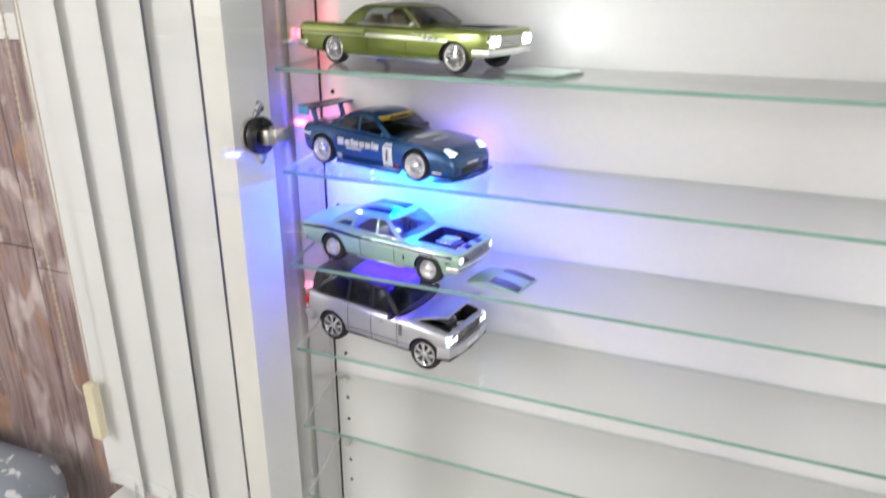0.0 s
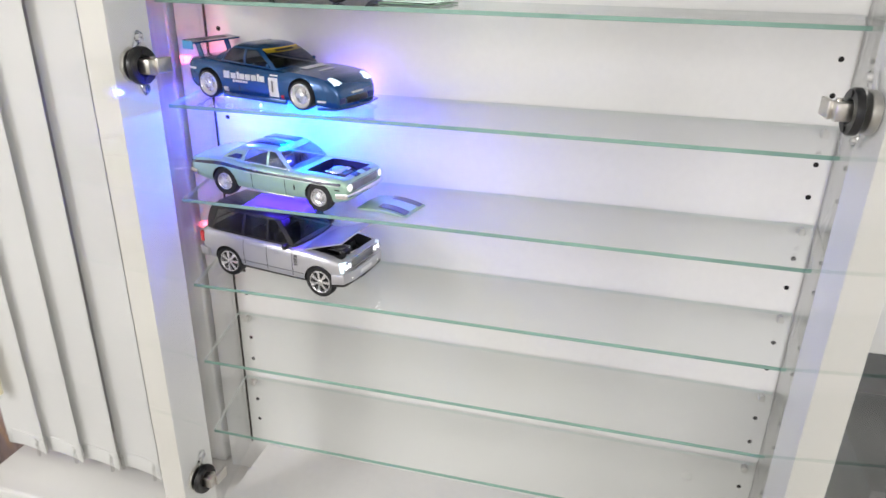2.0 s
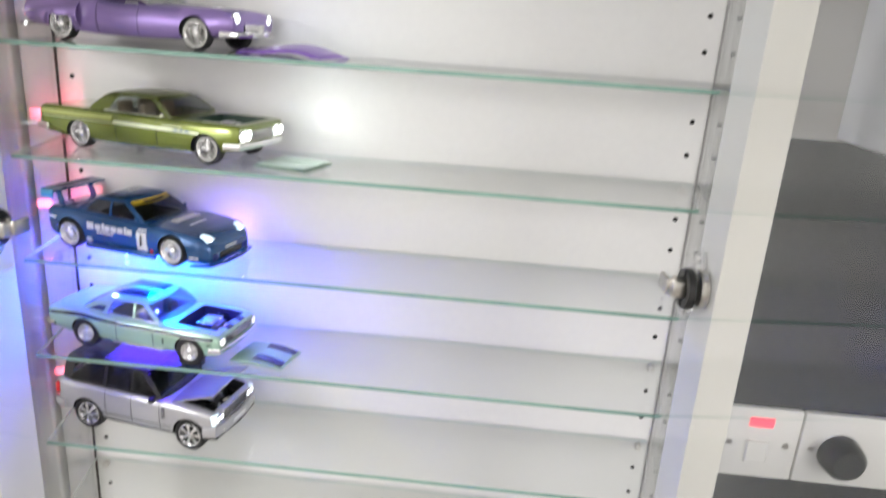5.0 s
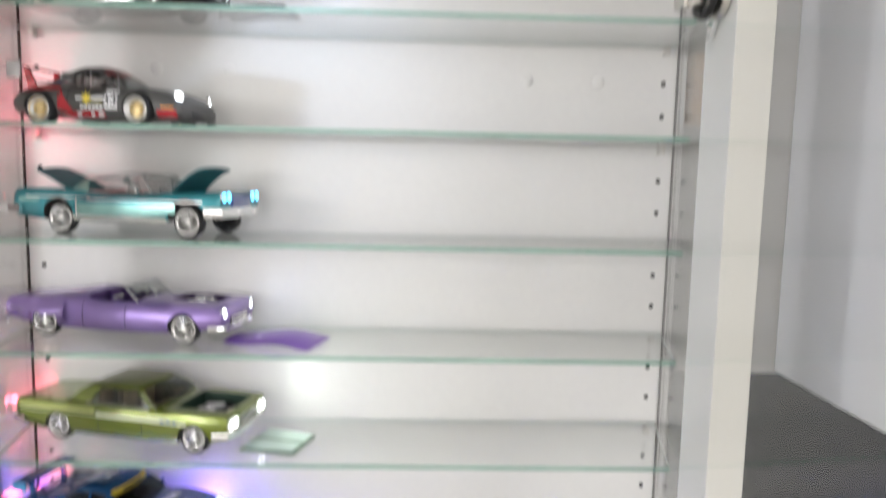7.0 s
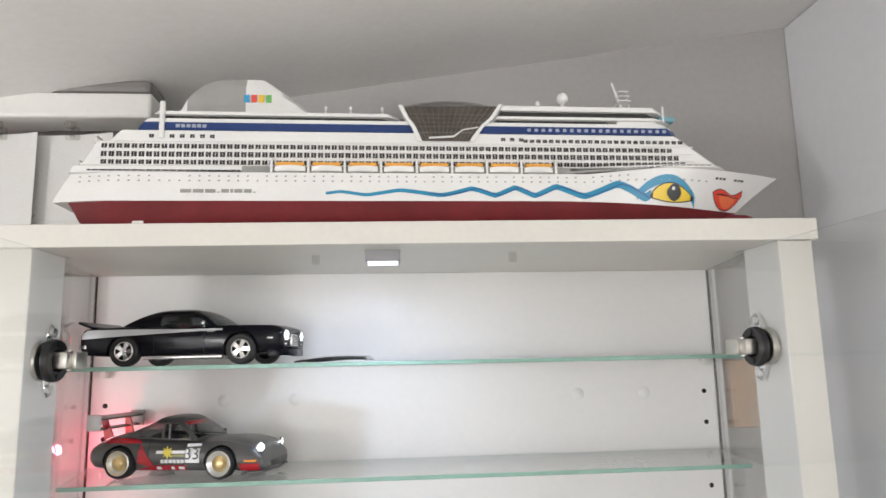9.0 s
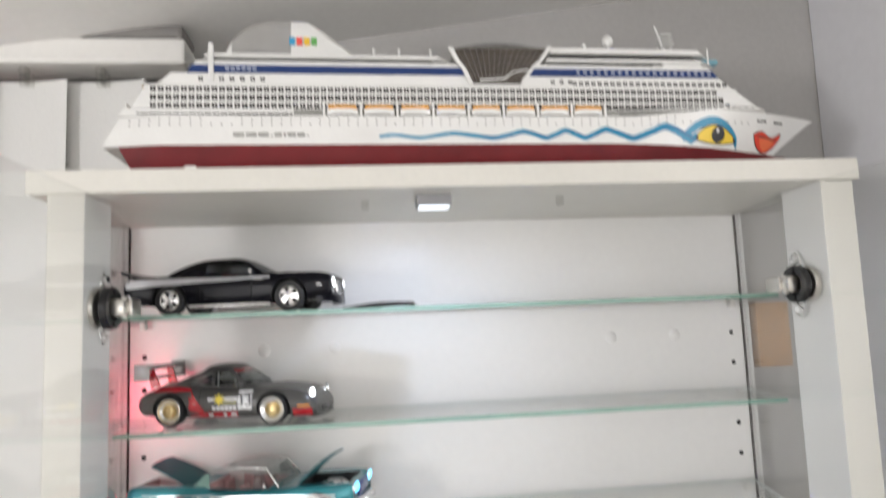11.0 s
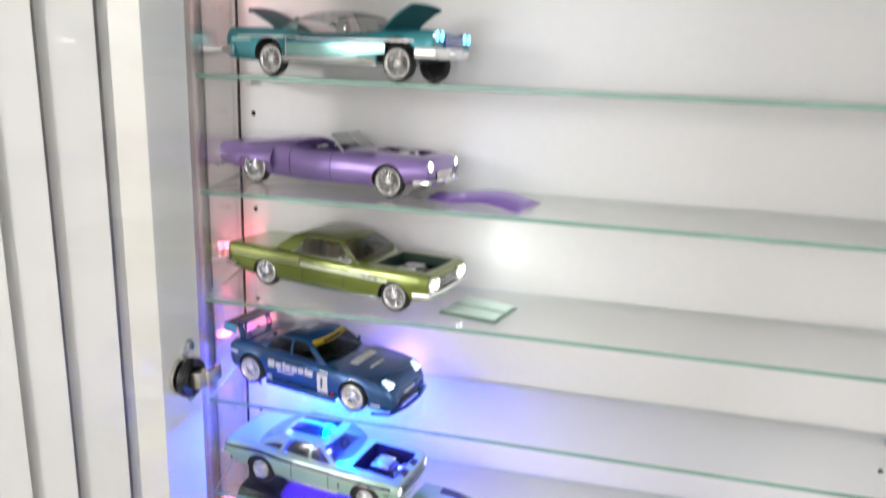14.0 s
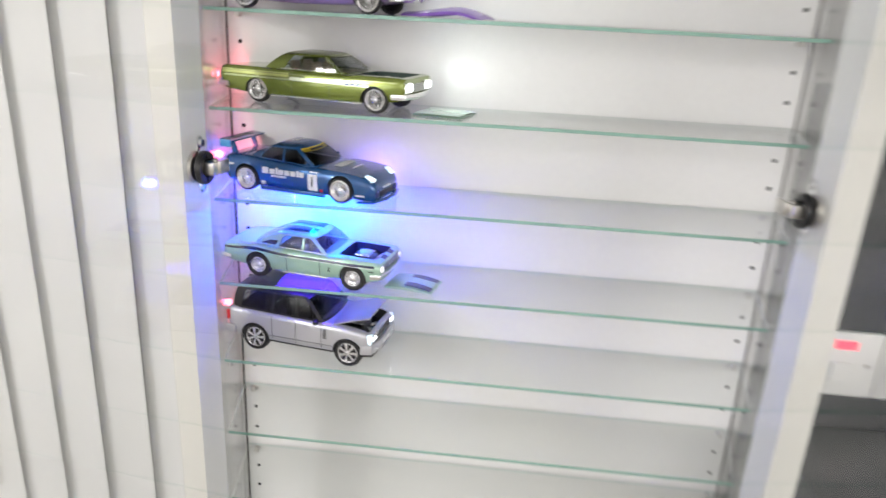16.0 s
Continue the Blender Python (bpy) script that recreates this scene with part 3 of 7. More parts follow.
lathe(bm, [(0.0045, -0.0008), (0.0062, -0.0008), (0.0062, 0.0005), (0.0045, 0.0005)], 20, at=(0.782, -0.1602, 0.893))
box(bm, 0.7813, 0.7827, -0.1610, -0.1600, 0.8935, 0.901)
part("power_mark", bm, M_PLASTIC, dev, "pale power symbol")
for i, z in enumerate((1.695,)):
    bm = bmesh.new()
    box(bm, 0.6615, 0.70, WALL_Y - 0.022, WALL_Y - 0.0005, z - 0.036, z + 0.034, 0.001)
    solid("wood_block", bm, M_WOODBLOCK, "bare pine fixing block on the wall beside the cabinet", "wood block")

# ---- model cars: tools ----
M_LAMPW = glow("white lit headlamp", (0.92, 0.96, 1.0), 5)
M_LAMPC = glow("cyan lit headlamp", (0.10, 0.62, 1.0), 5)
M_LAMPR = glow("red lit tail lamp", (1.0, 0.05, 0.11), 1.7)
M_LED = glow("blue-white lit diode", (0.45, 0.75, 1.0), 10)
M_RED = mat("red lens", (0.55, 0.02, 0.03), 0.2, coat=0.5)
M_AMBER = mat("amber lens", (0.85, 0.30, 0.03), 0.25, coat=0.5)
M_CARGLASS = glass("clear car window", (0.84, 0.86, 0.86), 0.06, 1.45, 0.7)
M_SMOKE = glass("smoked car window", (0.64, 0.66, 0.68), 0.06, 1.45, 0.7)
M_UNDER = mat("matt black underside", (0.012, 0.012, 0.012), 0.8)
M_BAY = mat("dark engine bay", (0.018, 0.018, 0.02), 0.55)
M_DECALW = mat("white decal", (0.75, 0.75, 0.76), 0.35)
M_DECALB = mat("black decal", (0.012, 0.012, 0.014), 0.35)
M_WHITEWALL = mat("whitewall rubber", (0.70, 0.69, 0.66), 0.6)
M_SEAM = mat("dark panel gap", (0.01, 0.01, 0.01), 0.8)
M_GOLD = mat("gold rim paint", (0.80, 0.64, 0.34), 0.28, 0.85)
M_SILVERRIM = mat("silver rim paint", (0.76, 0.76, 0.77), 0.26, 0.85)


def paint(name, color, metal=0.55, rough=0.28):
    return mat(name, color, rough, metal, spot=0.05, spot_scale=30, grain=0.06, grain_scale=2500, coat=0.8)


def sweep(bm, pts, w, h):
    """A bar of rectangular section along a level path."""
    pts = [Vector(p) for p in pts]
    rows = []
    for i, p in enumerate(pts):
        d = (pts[min(i + 1, len(pts) - 1)] - pts[max(i - 1, 0)]).normalized()
        s = Vector((d.y, -d.x, 0)).normalized()
        ring = []
        for a, b in ((-0.5, -0.32), (-0.3, -0.5), (0.3, -0.5), (0.5, -0.32), (0.5, 0.32), (0.3, 0.5), (-0.3, 0.5), (-0.5, 0.32)):
            ring.append(bm.verts.new(p + s * (a * w) + Vector((0, 0, b * h))))
        rows.append(ring)
    for a, b in zip(rows, rows[1:]):
        for i in range(8):
            bm.faces.new((a[i], a[(i + 1) % 8], b[(i + 1) % 8], b[i]))
    bm.faces.new(rows[0])
    bm.faces.new(rows[-1][::-1])


def sheet_part(name, material, parent, grid, thick, label="", smooth=45):
    bm = bmesh.new()
    sheet(bm, grid, thick)
    return part(name, bm, material, parent, label, smooth)


def quad_part(name, material, parent, pts, thick, label="", bulge=(0, 0, 0)):
    bm = bmesh.new()
    quad(bm, *pts, thick, bulge=bulge)
    return part(name, bm, material, parent, label, 45)


def bar_part(name, material, parent, pts, w, h, label=""):
    bm = bmesh.new()
    sweep(bm, pts, w, h)
    return part(name, bm, material, parent, label, 50)


def box_part(name, material, parent, dims, bevel, label=""):
    bm = bmesh.new()
    box(bm, *dims, bevel)
    return part(name, bm, material, parent, label, 40)


class Shell:
    """The body's surface: level stations (x, underside, top, half width), each with one cross-section."""

    def __init__(self, stations, shape, flares=(), peaks=()):
        self.flares, self.peaks = flares, peaks
        t = np.array(stations, float)
        self.x0, self.x1 = t[0, 0], t[-1, 0]
        xs = np.linspace(self.x0, self.x1, 81)
        xs = np.unique(np.concatenate([xs, [self.x0 + 0.0006, self.x1 - 0.0006]]))
        cols = [np.interp(xs, t[:, 0], t[:, i]) for i in (1, 2, 3)]
        for _ in range(2):
            for c in cols:
                c[1:-1] = 0.25 * c[:-2] + 0.5 * c[1:-1] + 0.25 * c[2:]
        self.xs, self.zb, self.zt, self.w = xs, *cols
        self.shape = np.array(shape, float)

    def section(self, x):
        zb, zt, w = (np.interp(x, self.xs, c) for c in (self.zb, self.zt, self.w))
        a, v = self.shape[:, 0], self.shape[:, 1]
        y, z = a * w, zb + v * (zt - zb)
        for at, amount, spread in self.flares:
            y = y + amount * np.exp(-(((x - at) / spread) ** 2) - ((v - 0.42) / 0.30) ** 2) * (a > 0.6)
        for x0, x1, amount in self.peaks:
            on = min(1.0, max(0.0, (x - x0) / 0.008)) * min(1.0, max(0.0, (x1 - x) / 0.008))
            z = z + amount * on * np.exp(-(((a - 0.90) / 0.10) ** 2)) * (v > 0.8)
        return np.stack([y, z], 1)

    def side(self, x, z):
        s = self.section(x)
        k = int(np.argmax(s[:, 0]))
        lo, hi = s[2:k + 1], s[k:]
        if z <= s[k, 1]:
            return float(np.interp(z, lo[:, 1], lo[:, 0]))
        return float(np.interp(z, hi[:, 1], hi[:, 0]))

    def top(self, x, y):
        s = self.section(x)
        k = int(np.argmax(s[:, 0]))
        hi = s[k:][::-1]
        return float(np.interp(abs(y), hi[:, 0], hi[:, 1]))

    def mesh(self, bm):
        rows = []
        for x in self.xs:
            s = self.section(x)
            right = [bm.verts.new((x, -y, z)) for y, z in s]
            left = [bm.verts.new((x, y, z)) for y, z in s[1:-1]][::-1]
            rows.append(right + left)
        n = len(rows[0])
        for a, b in zip(rows, rows[1:]):
            for i in range(n):
                bm.faces.new((a[i], a[(i + 1) % n], b[(i + 1) % n], b[i]))
        bm.faces.new(rows[0][::-1])
        bm.faces.new(rows[-1])

    def strip(self, side, x0, x1, lo, hi, n=16, rows=3, off=0.0002, thick=0.0003):
        """Points of a band on the flank; lo and hi: heights, as numbers or as functions of x."""
        grid = []
        for i in range(n + 1):
            x = x0 + (x1 - x0) * i / n
            a = lo(x) if callable(lo) else lo
            b = hi(x) if callable(hi) else hi
            row = []
            for j in range(rows + 1):
                z = a + (b - a) * j / rows
                row.append((x, side * (self.side(x, z) + off), z))
            grid.append(row)
        return grid

    def patch(self, x0, x1, y0, y1, n=12, m=6, off=0.0002):
        """Points of a patch on the top."""
        return [[(x0 + (x1 - x0) * i / n, y0 + (y1 - y0) * j / m, self.top(x0 + (x1 - x0) * i / n, y0 + (y1 - y0) * j / m) + off) for j in range(m + 1)] for i in range(n + 1)]


def carve(me, cutters):
    """Cuts wells, bays and cockpits out of a closed body mesh; the cut faces take the cutter's material."""
    ob = new("carved", me)
    tools = []
    for bm, m in cutters:
        c = new("cutter", mesh_of("cutter", bm, m))
        tools.append(c)
        mod = ob.modifiers.new("cut", "BOOLEAN")
        mod.operation, mod.solver, mod.object = "DIFFERENCE", "EXACT", c
        mod.material_mode = "TRANSFER"
    bpy.context.view_layer.update()
    out = bpy.data.meshes.new_from_object(ob.evaluated_get(bpy.context.evaluated_depsgraph_get()))
    for o in [ob, *tools]:
        bpy.data.objects.remove(o)
    for p in out.polygons:
        p.use_smooth = True
    out.set_sharp_from_angle(angle=radians(38))
    return out


def wheel_meshes(r, w, rim, style, rim_mat, tyre_wall=None):
    """Tyre and rim; the outer face looks to -y."""
    bm = bmesh.new()
    h = w / 2
    lathe(bm, [(rim, -h * 0.86), (rim + 0.25 * (r - rim), -h), (rim + 0.72 * (r - rim), -h * 1.0), (r - 0.0005, -h * 0.86), (r, -h * 0.6), (r, h * 0.6), (r - 0.0006, h * 0.9), (rim, h), (rim, -h * 0.86)], 40)
    tyre = mesh_of("tyre", bm, M_RUBBER, 40)
    wall = None
    if tyre_wall:
        bm = bmesh.new()
        lathe(bm, [(rim + 0.0003, -h * 0.90), (rim + 0.20 * (r - rim), -h - 0.0002), (rim + tyre_wall * (r - rim), -h - 0.0002), (rim + tyre_wall * (r - rim), -h * 0.9), (rim + 0.0003, -h * 0.90)], 40)
        wall = mesh_of("whitewall", bm, M_WHITEWALL, 40)
    bm = bmesh.new()
    lathe(bm, [(rim + 0.0002, h * 0.9), (rim + 0.0002, -h * 0.88), (rim - 0.0004, -h * 0.97), (rim - 0.0010, -h * 0.9), (rim - 0.0013, -h * 0.45), (rim - 0.0016, -h * 0.32)], 40)
    n0 = len(bm.faces)
    lathe(bm, [(rim - 0.0016, -h * 0.32), (0.0001, -h * 0.28)], 40)
    bm.faces.ensure_lookup_table()
    for f in bm.faces[n0:]:
        f.material_index = 1
    y0 = -h * 0.5
    if style == "wire":
        for i in range(36):
            a = 2 * math.pi * i / 36
            b = a + (0.35 if i % 2 else -0.35)
            tube(bm, (0.0022 * math.cos(b), y0 - 0.0014 * (i % 2), 0.0022 * math.sin(b)), ((rim - 0.001) * math.cos(a), y0 * 1.1, (rim - 0.001) * math.sin(a)), 0.00036, seg=5, caps=False)
        lathe(bm, [(0.0028, y0 + 0.001), (0.0028, y0 - 0.0018), (0.0016, -h - 0.0006), (0.0001, -h - 0.0008)], 20)
    elif style == "mesh":
        for i in range(20):
            a = 2 * math.pi * i / 20
            for s in (-0.3, 0.3):
                tube(bm, (0.0026 * math.cos(a), y0 - 0.0008, 0.0026 * math.sin(a)), ((rim - 0.0016) * math.cos(a + s), y0 - 0.0002, (rim - 0.0016) * math.sin(a + s)), 0.00042, seg=5, caps=False)
        lathe(bm, [(0.0030, y0 + 0.001), (0.0030, y0 - 0.0012), (0.0018, y0 - 0.0018), (0.0001, y0 - 0.0018)], 20)
    elif style == "steel":
        lathe(bm, [(rim - 0.0012, -h * 0.4), (rim * 0.72, -h * 0.75), (rim * 0.5, -h * 0.6), (rim * 0.42, -h * 0.95), (rim * 0.3, -h * 1.05), (0.0001, -h * 1.1)], 30)
        for i in range(5):
            a = 2 * math.pi * i / 5
            tube(bm, (rim * 0.56 * math.cos(a), -h * 0.6, rim * 0.56 * math.sin(a)), (rim * 0.56 * math.cos(a), -h * 0.85, rim * 0.56 * math.sin(a)), 0.0006, seg=8)
    else:
        n = int(style)
        for i in range(n):
            a = 2 * math.pi * i / n
            d, s = Vector((math.cos(a), 0, math.sin(a))), Vector((-math.sin(a), 0, math.cos(a)))
            wi, wo = (0.0016, 0.0021) if n == 5 else (0.0010, 0.0019)
            quad(bm, d * 0.0018 + s * wi + Vector((0, y0 - 0.0014, 0)), d * (rim - 0.0008) + s * wo + Vector((0, y0 - 0.0004, 0)), d * (rim - 0.0008) - s * wo + Vector((0, y0 - 0.0004, 0)), d * 0.0018 - s * wi + Vector((0, y0 - 0.0014, 0)), 0.0014, 2, 1)
        lathe(bm, [(0.0030, y0 + 0.001), (0.0030, y0 - 0.0016), (0.0020, y0 - 0.0022), (0.0001, y0 - 0.0022)], 20)
    return tyre, mesh_of("rim", bm, [rim_mat, M_UNDER], 35), wall


def put_wheels(car, meshes, xf, xr, track, r, steer=0.0, rear=None, label=""):
    for x, s in ((xf, -1), (xf, 1), (xr, -1), (xr, 1)):
        tyre, rim, wall = rear if rear and x == xr else meshes
        rr = max(v.co.z for v in tyre.vertices)
        t = new("tyre", tyre)
        t.parent = car
        t.matrix_local = Matrix.Translation((x, s * track / 2, rr)) @ Matrix.Rotation((0 if s < 0 else math.pi) + (steer if x == xf else 0), 4, "Z")
        o = new("rim", rim)
        o.parent = t
        tagged(o, label)
        if wall:
            q = new("whitewall", wall)
            q.parent = t


def place(rear, front, track, shelf, pitch=0.0):
    """The pose of a car from where its two near wheels touch the shelf."""
    a, b = Vector((*rear, 0)), Vector((*front, 0))
    d = (b - a).normalized()
    n = Vector((-d.y, d.x, 0))
    c = (a + b) / 2 + n * track / 2
    return Matrix.Translation((c.x, c.y, SHELF[shelf - 1])) @ Matrix.Rotation(math.atan2(d.y, d.x), 4, "Z"), (b - a).length / 2


def wells(hb, r, track, z, rear_r=None):
    bm = bmesh.new()
    for x, rr in ((hb, r), (-hb, rear_r or r)):
        for s in (-1, 1):
            tube(bm, (x, s * (track / 2 - 0.0099), z), (x, s * (track / 2 + 0.03), z), rr, seg=36)
    return bm


def wells_far(hb, r, track, z, rear_r=None):
    return [(wells(hb, r, track, z, rear_r), M_UNDER)]


def bay(x0, x1, half, z0, z1, material=None):
    bm = bmesh.new()
    box(bm, x0, x1, -half, half, z0, z1, 0.002)
    return bm, material or M_BAY


def headlamp(car, x, y, z, r, m=None, ring=True, turn=0.0, flat=1.0, name="headlight"):
    bm = bmesh.new()
    lathe(bm, [(0.0001, 0.0014), (r * 0.6, 0.0011), (r * 0.92, 0.0004), (r * 0.95, -0.001)], 20, axis="X")
    t = Matrix.Translation((x, y, z)) @ Matrix.Rotation(turn, 4, "Z") @ Matrix.Diagonal((1, 1, flat, 1))
    bmesh.ops.transform(bm, matrix=t, verts=bm.verts)
    h = part(name, bm, m or M_LAMPW, car, "round lamp lens", 50)
    if ring:
        bm = bmesh.new()
        lathe(bm, [(r * 0.95, 0.0006), (r * 1.12, 0.0009), (r * 1.2, 0.0), (r * 1.15, -0.0012), (r * 0.95, -0.0010), (r * 0.95, 0.0006)], 20, axis="X")
        bmesh.ops.transform(bm, matrix=t, verts=bm.verts)
        part("bezel", bm, M_CHROME, h, "chrome bezel", 50)
    return h


def engine(car, x, z, s=1.0, cover=None):
    e = box_part("engine_block", mat("cast engine metal", (0.18, 0.18, 0.19), 0.45, 0.6), car, (x - 0.012 * s, x + 0.012 * s, -0.008 * s, 0.008 * s, z - 0.010, z), 0.001)
    for sd in (-1, 1):
        bm = bmesh.new()
        box(bm, x - 0.010 * s, x + 0.008 * s, sd * 0.0085 * s - 0.003 * s, sd * 0.0085 * s + 0.003 * s, z - 0.003, z + 0.0015 * s, 0.001)
        part("valve_cover", bm, M_CHROME, e, "chrome valve cover", 40)
    bm = bmesh.new()
    lathe(bm, [(0.0001, 0.0036 * s), (0.0012 * s, 0.0036 * s), (0.0062 * s, 0.0028 * s), (0.0070 * s, 0.0022 * s), (0.0070 * s, 0.0004 * s), (0.0060 * s, 0), (0.0001, 0)], 24, "Z", (x, 0, z + 0.0004))
    part("air_cleaner", bm, cover or M_CHROME, e, "round chrome air cleaner", 40)
    for i in range(4):
        bm = bmesh.new()
        y = 0.006 * (-1) ** i * s
        tube(bm, (x + 0.012 * s, y * 0.6, z - 0.004), (x + 0.017 * s, y * (1 + 0.4 * i), z - 0.002), 0.0012, seg=8)
        part("pulley", bm, M_STEEL, e)


CAP = {}


def greenhouse(car, sh, xA, xRF, xRR, xC, zA, zC, zr, wb, wr, roof_mat, cp0, cp1, bpil=None, crown=0.0018, dark=None, frame=None, wbr=None):
    """A closed cabin: curved screens, side windows and pillars in one skin. cp0, cp1: where the rear pillar begins at belt and at roof."""
    wbr = wbr or wb
    g = M_CARGLASS if dark is None else dark
    fm = frame or roof_mat
    ze = zr - crown * 1.9

    def col(xb, yb, xt, yt):
        zb = zA + (zC - zA) * min(1, max(0, (xA - xb) / (xA - xC)))
        return Vector((xb, yb, zb)), Vector((xt, yt, ze))

    keys = [("windscreen", 7, col(xA + 0.0050, 0, xRF + 0.0034, 0), col(xA, wb - 0.0022, xRF, wr - 0.0024)),
            ("pillar", 2, col(xA, wb - 0.0022, xRF, wr - 0.0024), col(xA - 0.0042, wb, xRF - 0.0040, wr))]
    first = keys[-1][3]
    if bpil is not None:
        a, b = [col(bpil + d, wb + (wbr - wb) * 0.5, bpil + d * 0.8 - 0.0006, wr) for d in (0.0013, -0.0013)]
        keys += [("front_window", 5, first, a), ("pillar", 1, a, b)]
        first = b
    keys += [("side_window", 6, first, col(cp0, wbr, cp1, wr)),
             ("pillar", 5, col(cp0, wbr, cp1, wr), col(xC + 0.0040, wbr - 0.0035, xRR, wr - 0.0032)),
             ("rear_window", 7, col(xC + 0.0040, wbr - 0.0035, xRR, wr - 0.0032), col(xC - 0.0020, 0, xRR - 0.0022, 0))]
    levels = [0.0, 0.07, 0.22, 0.40, 0.58, 0.76, 0.90, 1.0]
    mid = Vector(((xRF + xRR) / 2, 0, ze))

    def point(name, k, n, a, b, v, s):
        u = k / n
        pts = []
        for p, q in zip(a, b):
            if name == "windscreen":
                m = Vector((p.x + (q.x - p.x) * u ** 2.3, q.y * u, p.z + (q.z - p.z) * u))
            elif name == "rear_window":
                m = Vector((q.x + (p.x - q.x) * (1 - u) ** 2.3, p.y * (1 - u), p.z + (q.z - p.z) * u))
            else:
                m = p.lerp(q, u)
            pts.append(m)
        r = pts[0].lerp(pts[1], v)
        away = Vector((r.x - mid.x, r.y * 1.6, 0)).normalized()
        r += away * (0.0013 * math.sin(math.pi * v)) + Vector((0, 0, 0.0006 * math.sin(math.pi * v)))
        r.y *= s
        return r

    bm = bmesh.new()
    roof_rim = {}
    panes = []
    for s in (-1, 1):
        rim = []
        for name, n, a, b in keys:
            grid = [[point(name, k, n, a, b, v, s) for v in levels] for k in range(n + 1)]
            rim += [grid[k][-1] for k in range(n)]
            glazed = name != "pillar"
            for k in range(n):
                for q in range(len(levels) - 1):
                    if glazed and 0 < q < len(levels) - 2:
                        continue
                    vs = [bm.verts.new(p) for p in (grid[k][q], grid[k + 1][q], grid[k + 1][q + 1], grid[k][q + 1])]
                    bm.faces.new(vs if s < 0 else vs[::-1]).material_index = 1
            if glazed:
                panes.append((name, s, [row[1:-1] for row in grid]))
        roof_rim[s] = rim + [point(*keys[-1][:1], keys[-1][1], keys[-1][1], keys[-1][2], keys[-1][3], 1.0, s)]
    ring = roof_rim[-1] + roof_rim[1][::-1][1:-1]
    rise = zr - ze
    half_x = (xRF - xRR) / 2
    prev = ring
    for k in (0.97, 0.92, 0.85, 0.74, 0.58, 0.36, 0.02):
        nxt = [Vector((mid.x + (p.x - mid.x) * k, p.y * k, ze + rise * (1 - k ** 3.4))) for p in ring]
        for i in range(len(ring)):
            i2 = (i + 1) % len(ring)
            bm.faces.new([bm.verts.new(p) for p in (prev[i], prev[i2], nxt[i2], nxt[i])]).material_index = 0
        prev = nxt
    CAP["z"] = lambda x, y: ze + rise * (1 - min(1, max(abs(x - mid.x) / (half_x + 0.002), abs(y) / wr)) ** 3.4)
    bmesh.ops.remove_doubles(bm, verts=bm.verts, dist=1e-5)
    bmesh.ops.recalc_face_normals(bm, faces=bm.faces)
    bmesh.ops.solidify(bm, geom=bm.faces[:] + bm.edges[:] + bm.verts[:], thickness=0.0009)
    roof = part("roof", bm, [roof_mat, fm], car, "", 50)
    merged = {}
    for name, s, grid in panes:
        if name in ("windscreen", "rear_window"):
            merged.setdefault(name, {})[s] = grid
        else:
            sheet_part("side_window", g, roof, [[p - Vector((0, s * 0.0005, 0)) for p in row] for row in grid], 0.0004, "", 60)
    for name, both in merged.items():
        full = both[-1][::-1] + both[1][1:] if name == "windscreen" else both[-1] + both[1][::-1][1:]
        sheet_part(name, g, roof, full, 0.0004, "clear curved windscreen" if name == "windscreen" else "", 60)
    return roof


def seats(car, x, z, m, half=0.013, rows=((0.0,), ), h=0.016):
    for dx in rows[0]:
        for s in (-1, 1):
            bm = bmesh.new()
            box(bm, x + dx - 0.009, x + dx + 0.009, s * half - 0.0085, s * half + 0.0085, z, z + 0.006, 0.002)
            v = box(bm, x + dx - 0.0105, x + dx - 0.0055, s * half - 0.0085, s * half + 0.0085, z + 0.003, z + h, 0.002)
            part("seat", bm, m, car, "moulded seat", 45)


def cabin(car, x, z, m, half=0.026, wheel_m=M_BLACK):
    """Dashboard and steering wheel."""
    d = box_part("dashboard", m, car, (x - 0.004, x + 0.003, -half, half, z - 0.006, z), 0.0015)
    bm = bmesh.new()
    t = Matrix.Translation((x - 0.010, 0.012, z - 0.001)) @ Matrix.Rotation(radians(65), 4, "Y")
    rings = []
    for i in range(20):
        a = 2 * math.pi * i / 20
        b = 2 * math.pi * (i + 1) / 20
        tube(bm, t @ Vector((0.0058 * math.cos(a), 0.0058 * math.sin(a), 0)), t @ Vector((0.0058 * math.cos(b), 0.0058 * math.sin(b), 0)), 0.0006, seg=6, caps=False)
    tube(bm, t @ Vector((-0.0055, 0, 0)), t @ Vector((0.0055, 0, 0)), 0.0005, seg=6)
    tube(bm, t @ Vector((0, 0, 0)), Vector((x - 0.002, 0.012, z - 0.003)), 0.0006, seg=6)
    part("steering_wheel", bm, wheel_m, d, "thin steering wheel")


def seams(car, sh, xs, z0, z1):
    for x in xs:
        for s in (-1, 1):
            sheet_part("panel_gap", M_SEAM, car, sh.strip(s, x - 0.00025, x + 0.00025, z0, z1, 1, 8, 0.0001, 0.0003), 0.0003)


def flank(name, m, car, sh, x0, x1, lo, hi, label="", n=16, off=0.0002, sides=(-1, 1), thick=0.0004):
    for s in sides:
        sheet_part(name, m, car, sh.strip(s, x0, x1, lo, hi, n, 3, off), thick, label)


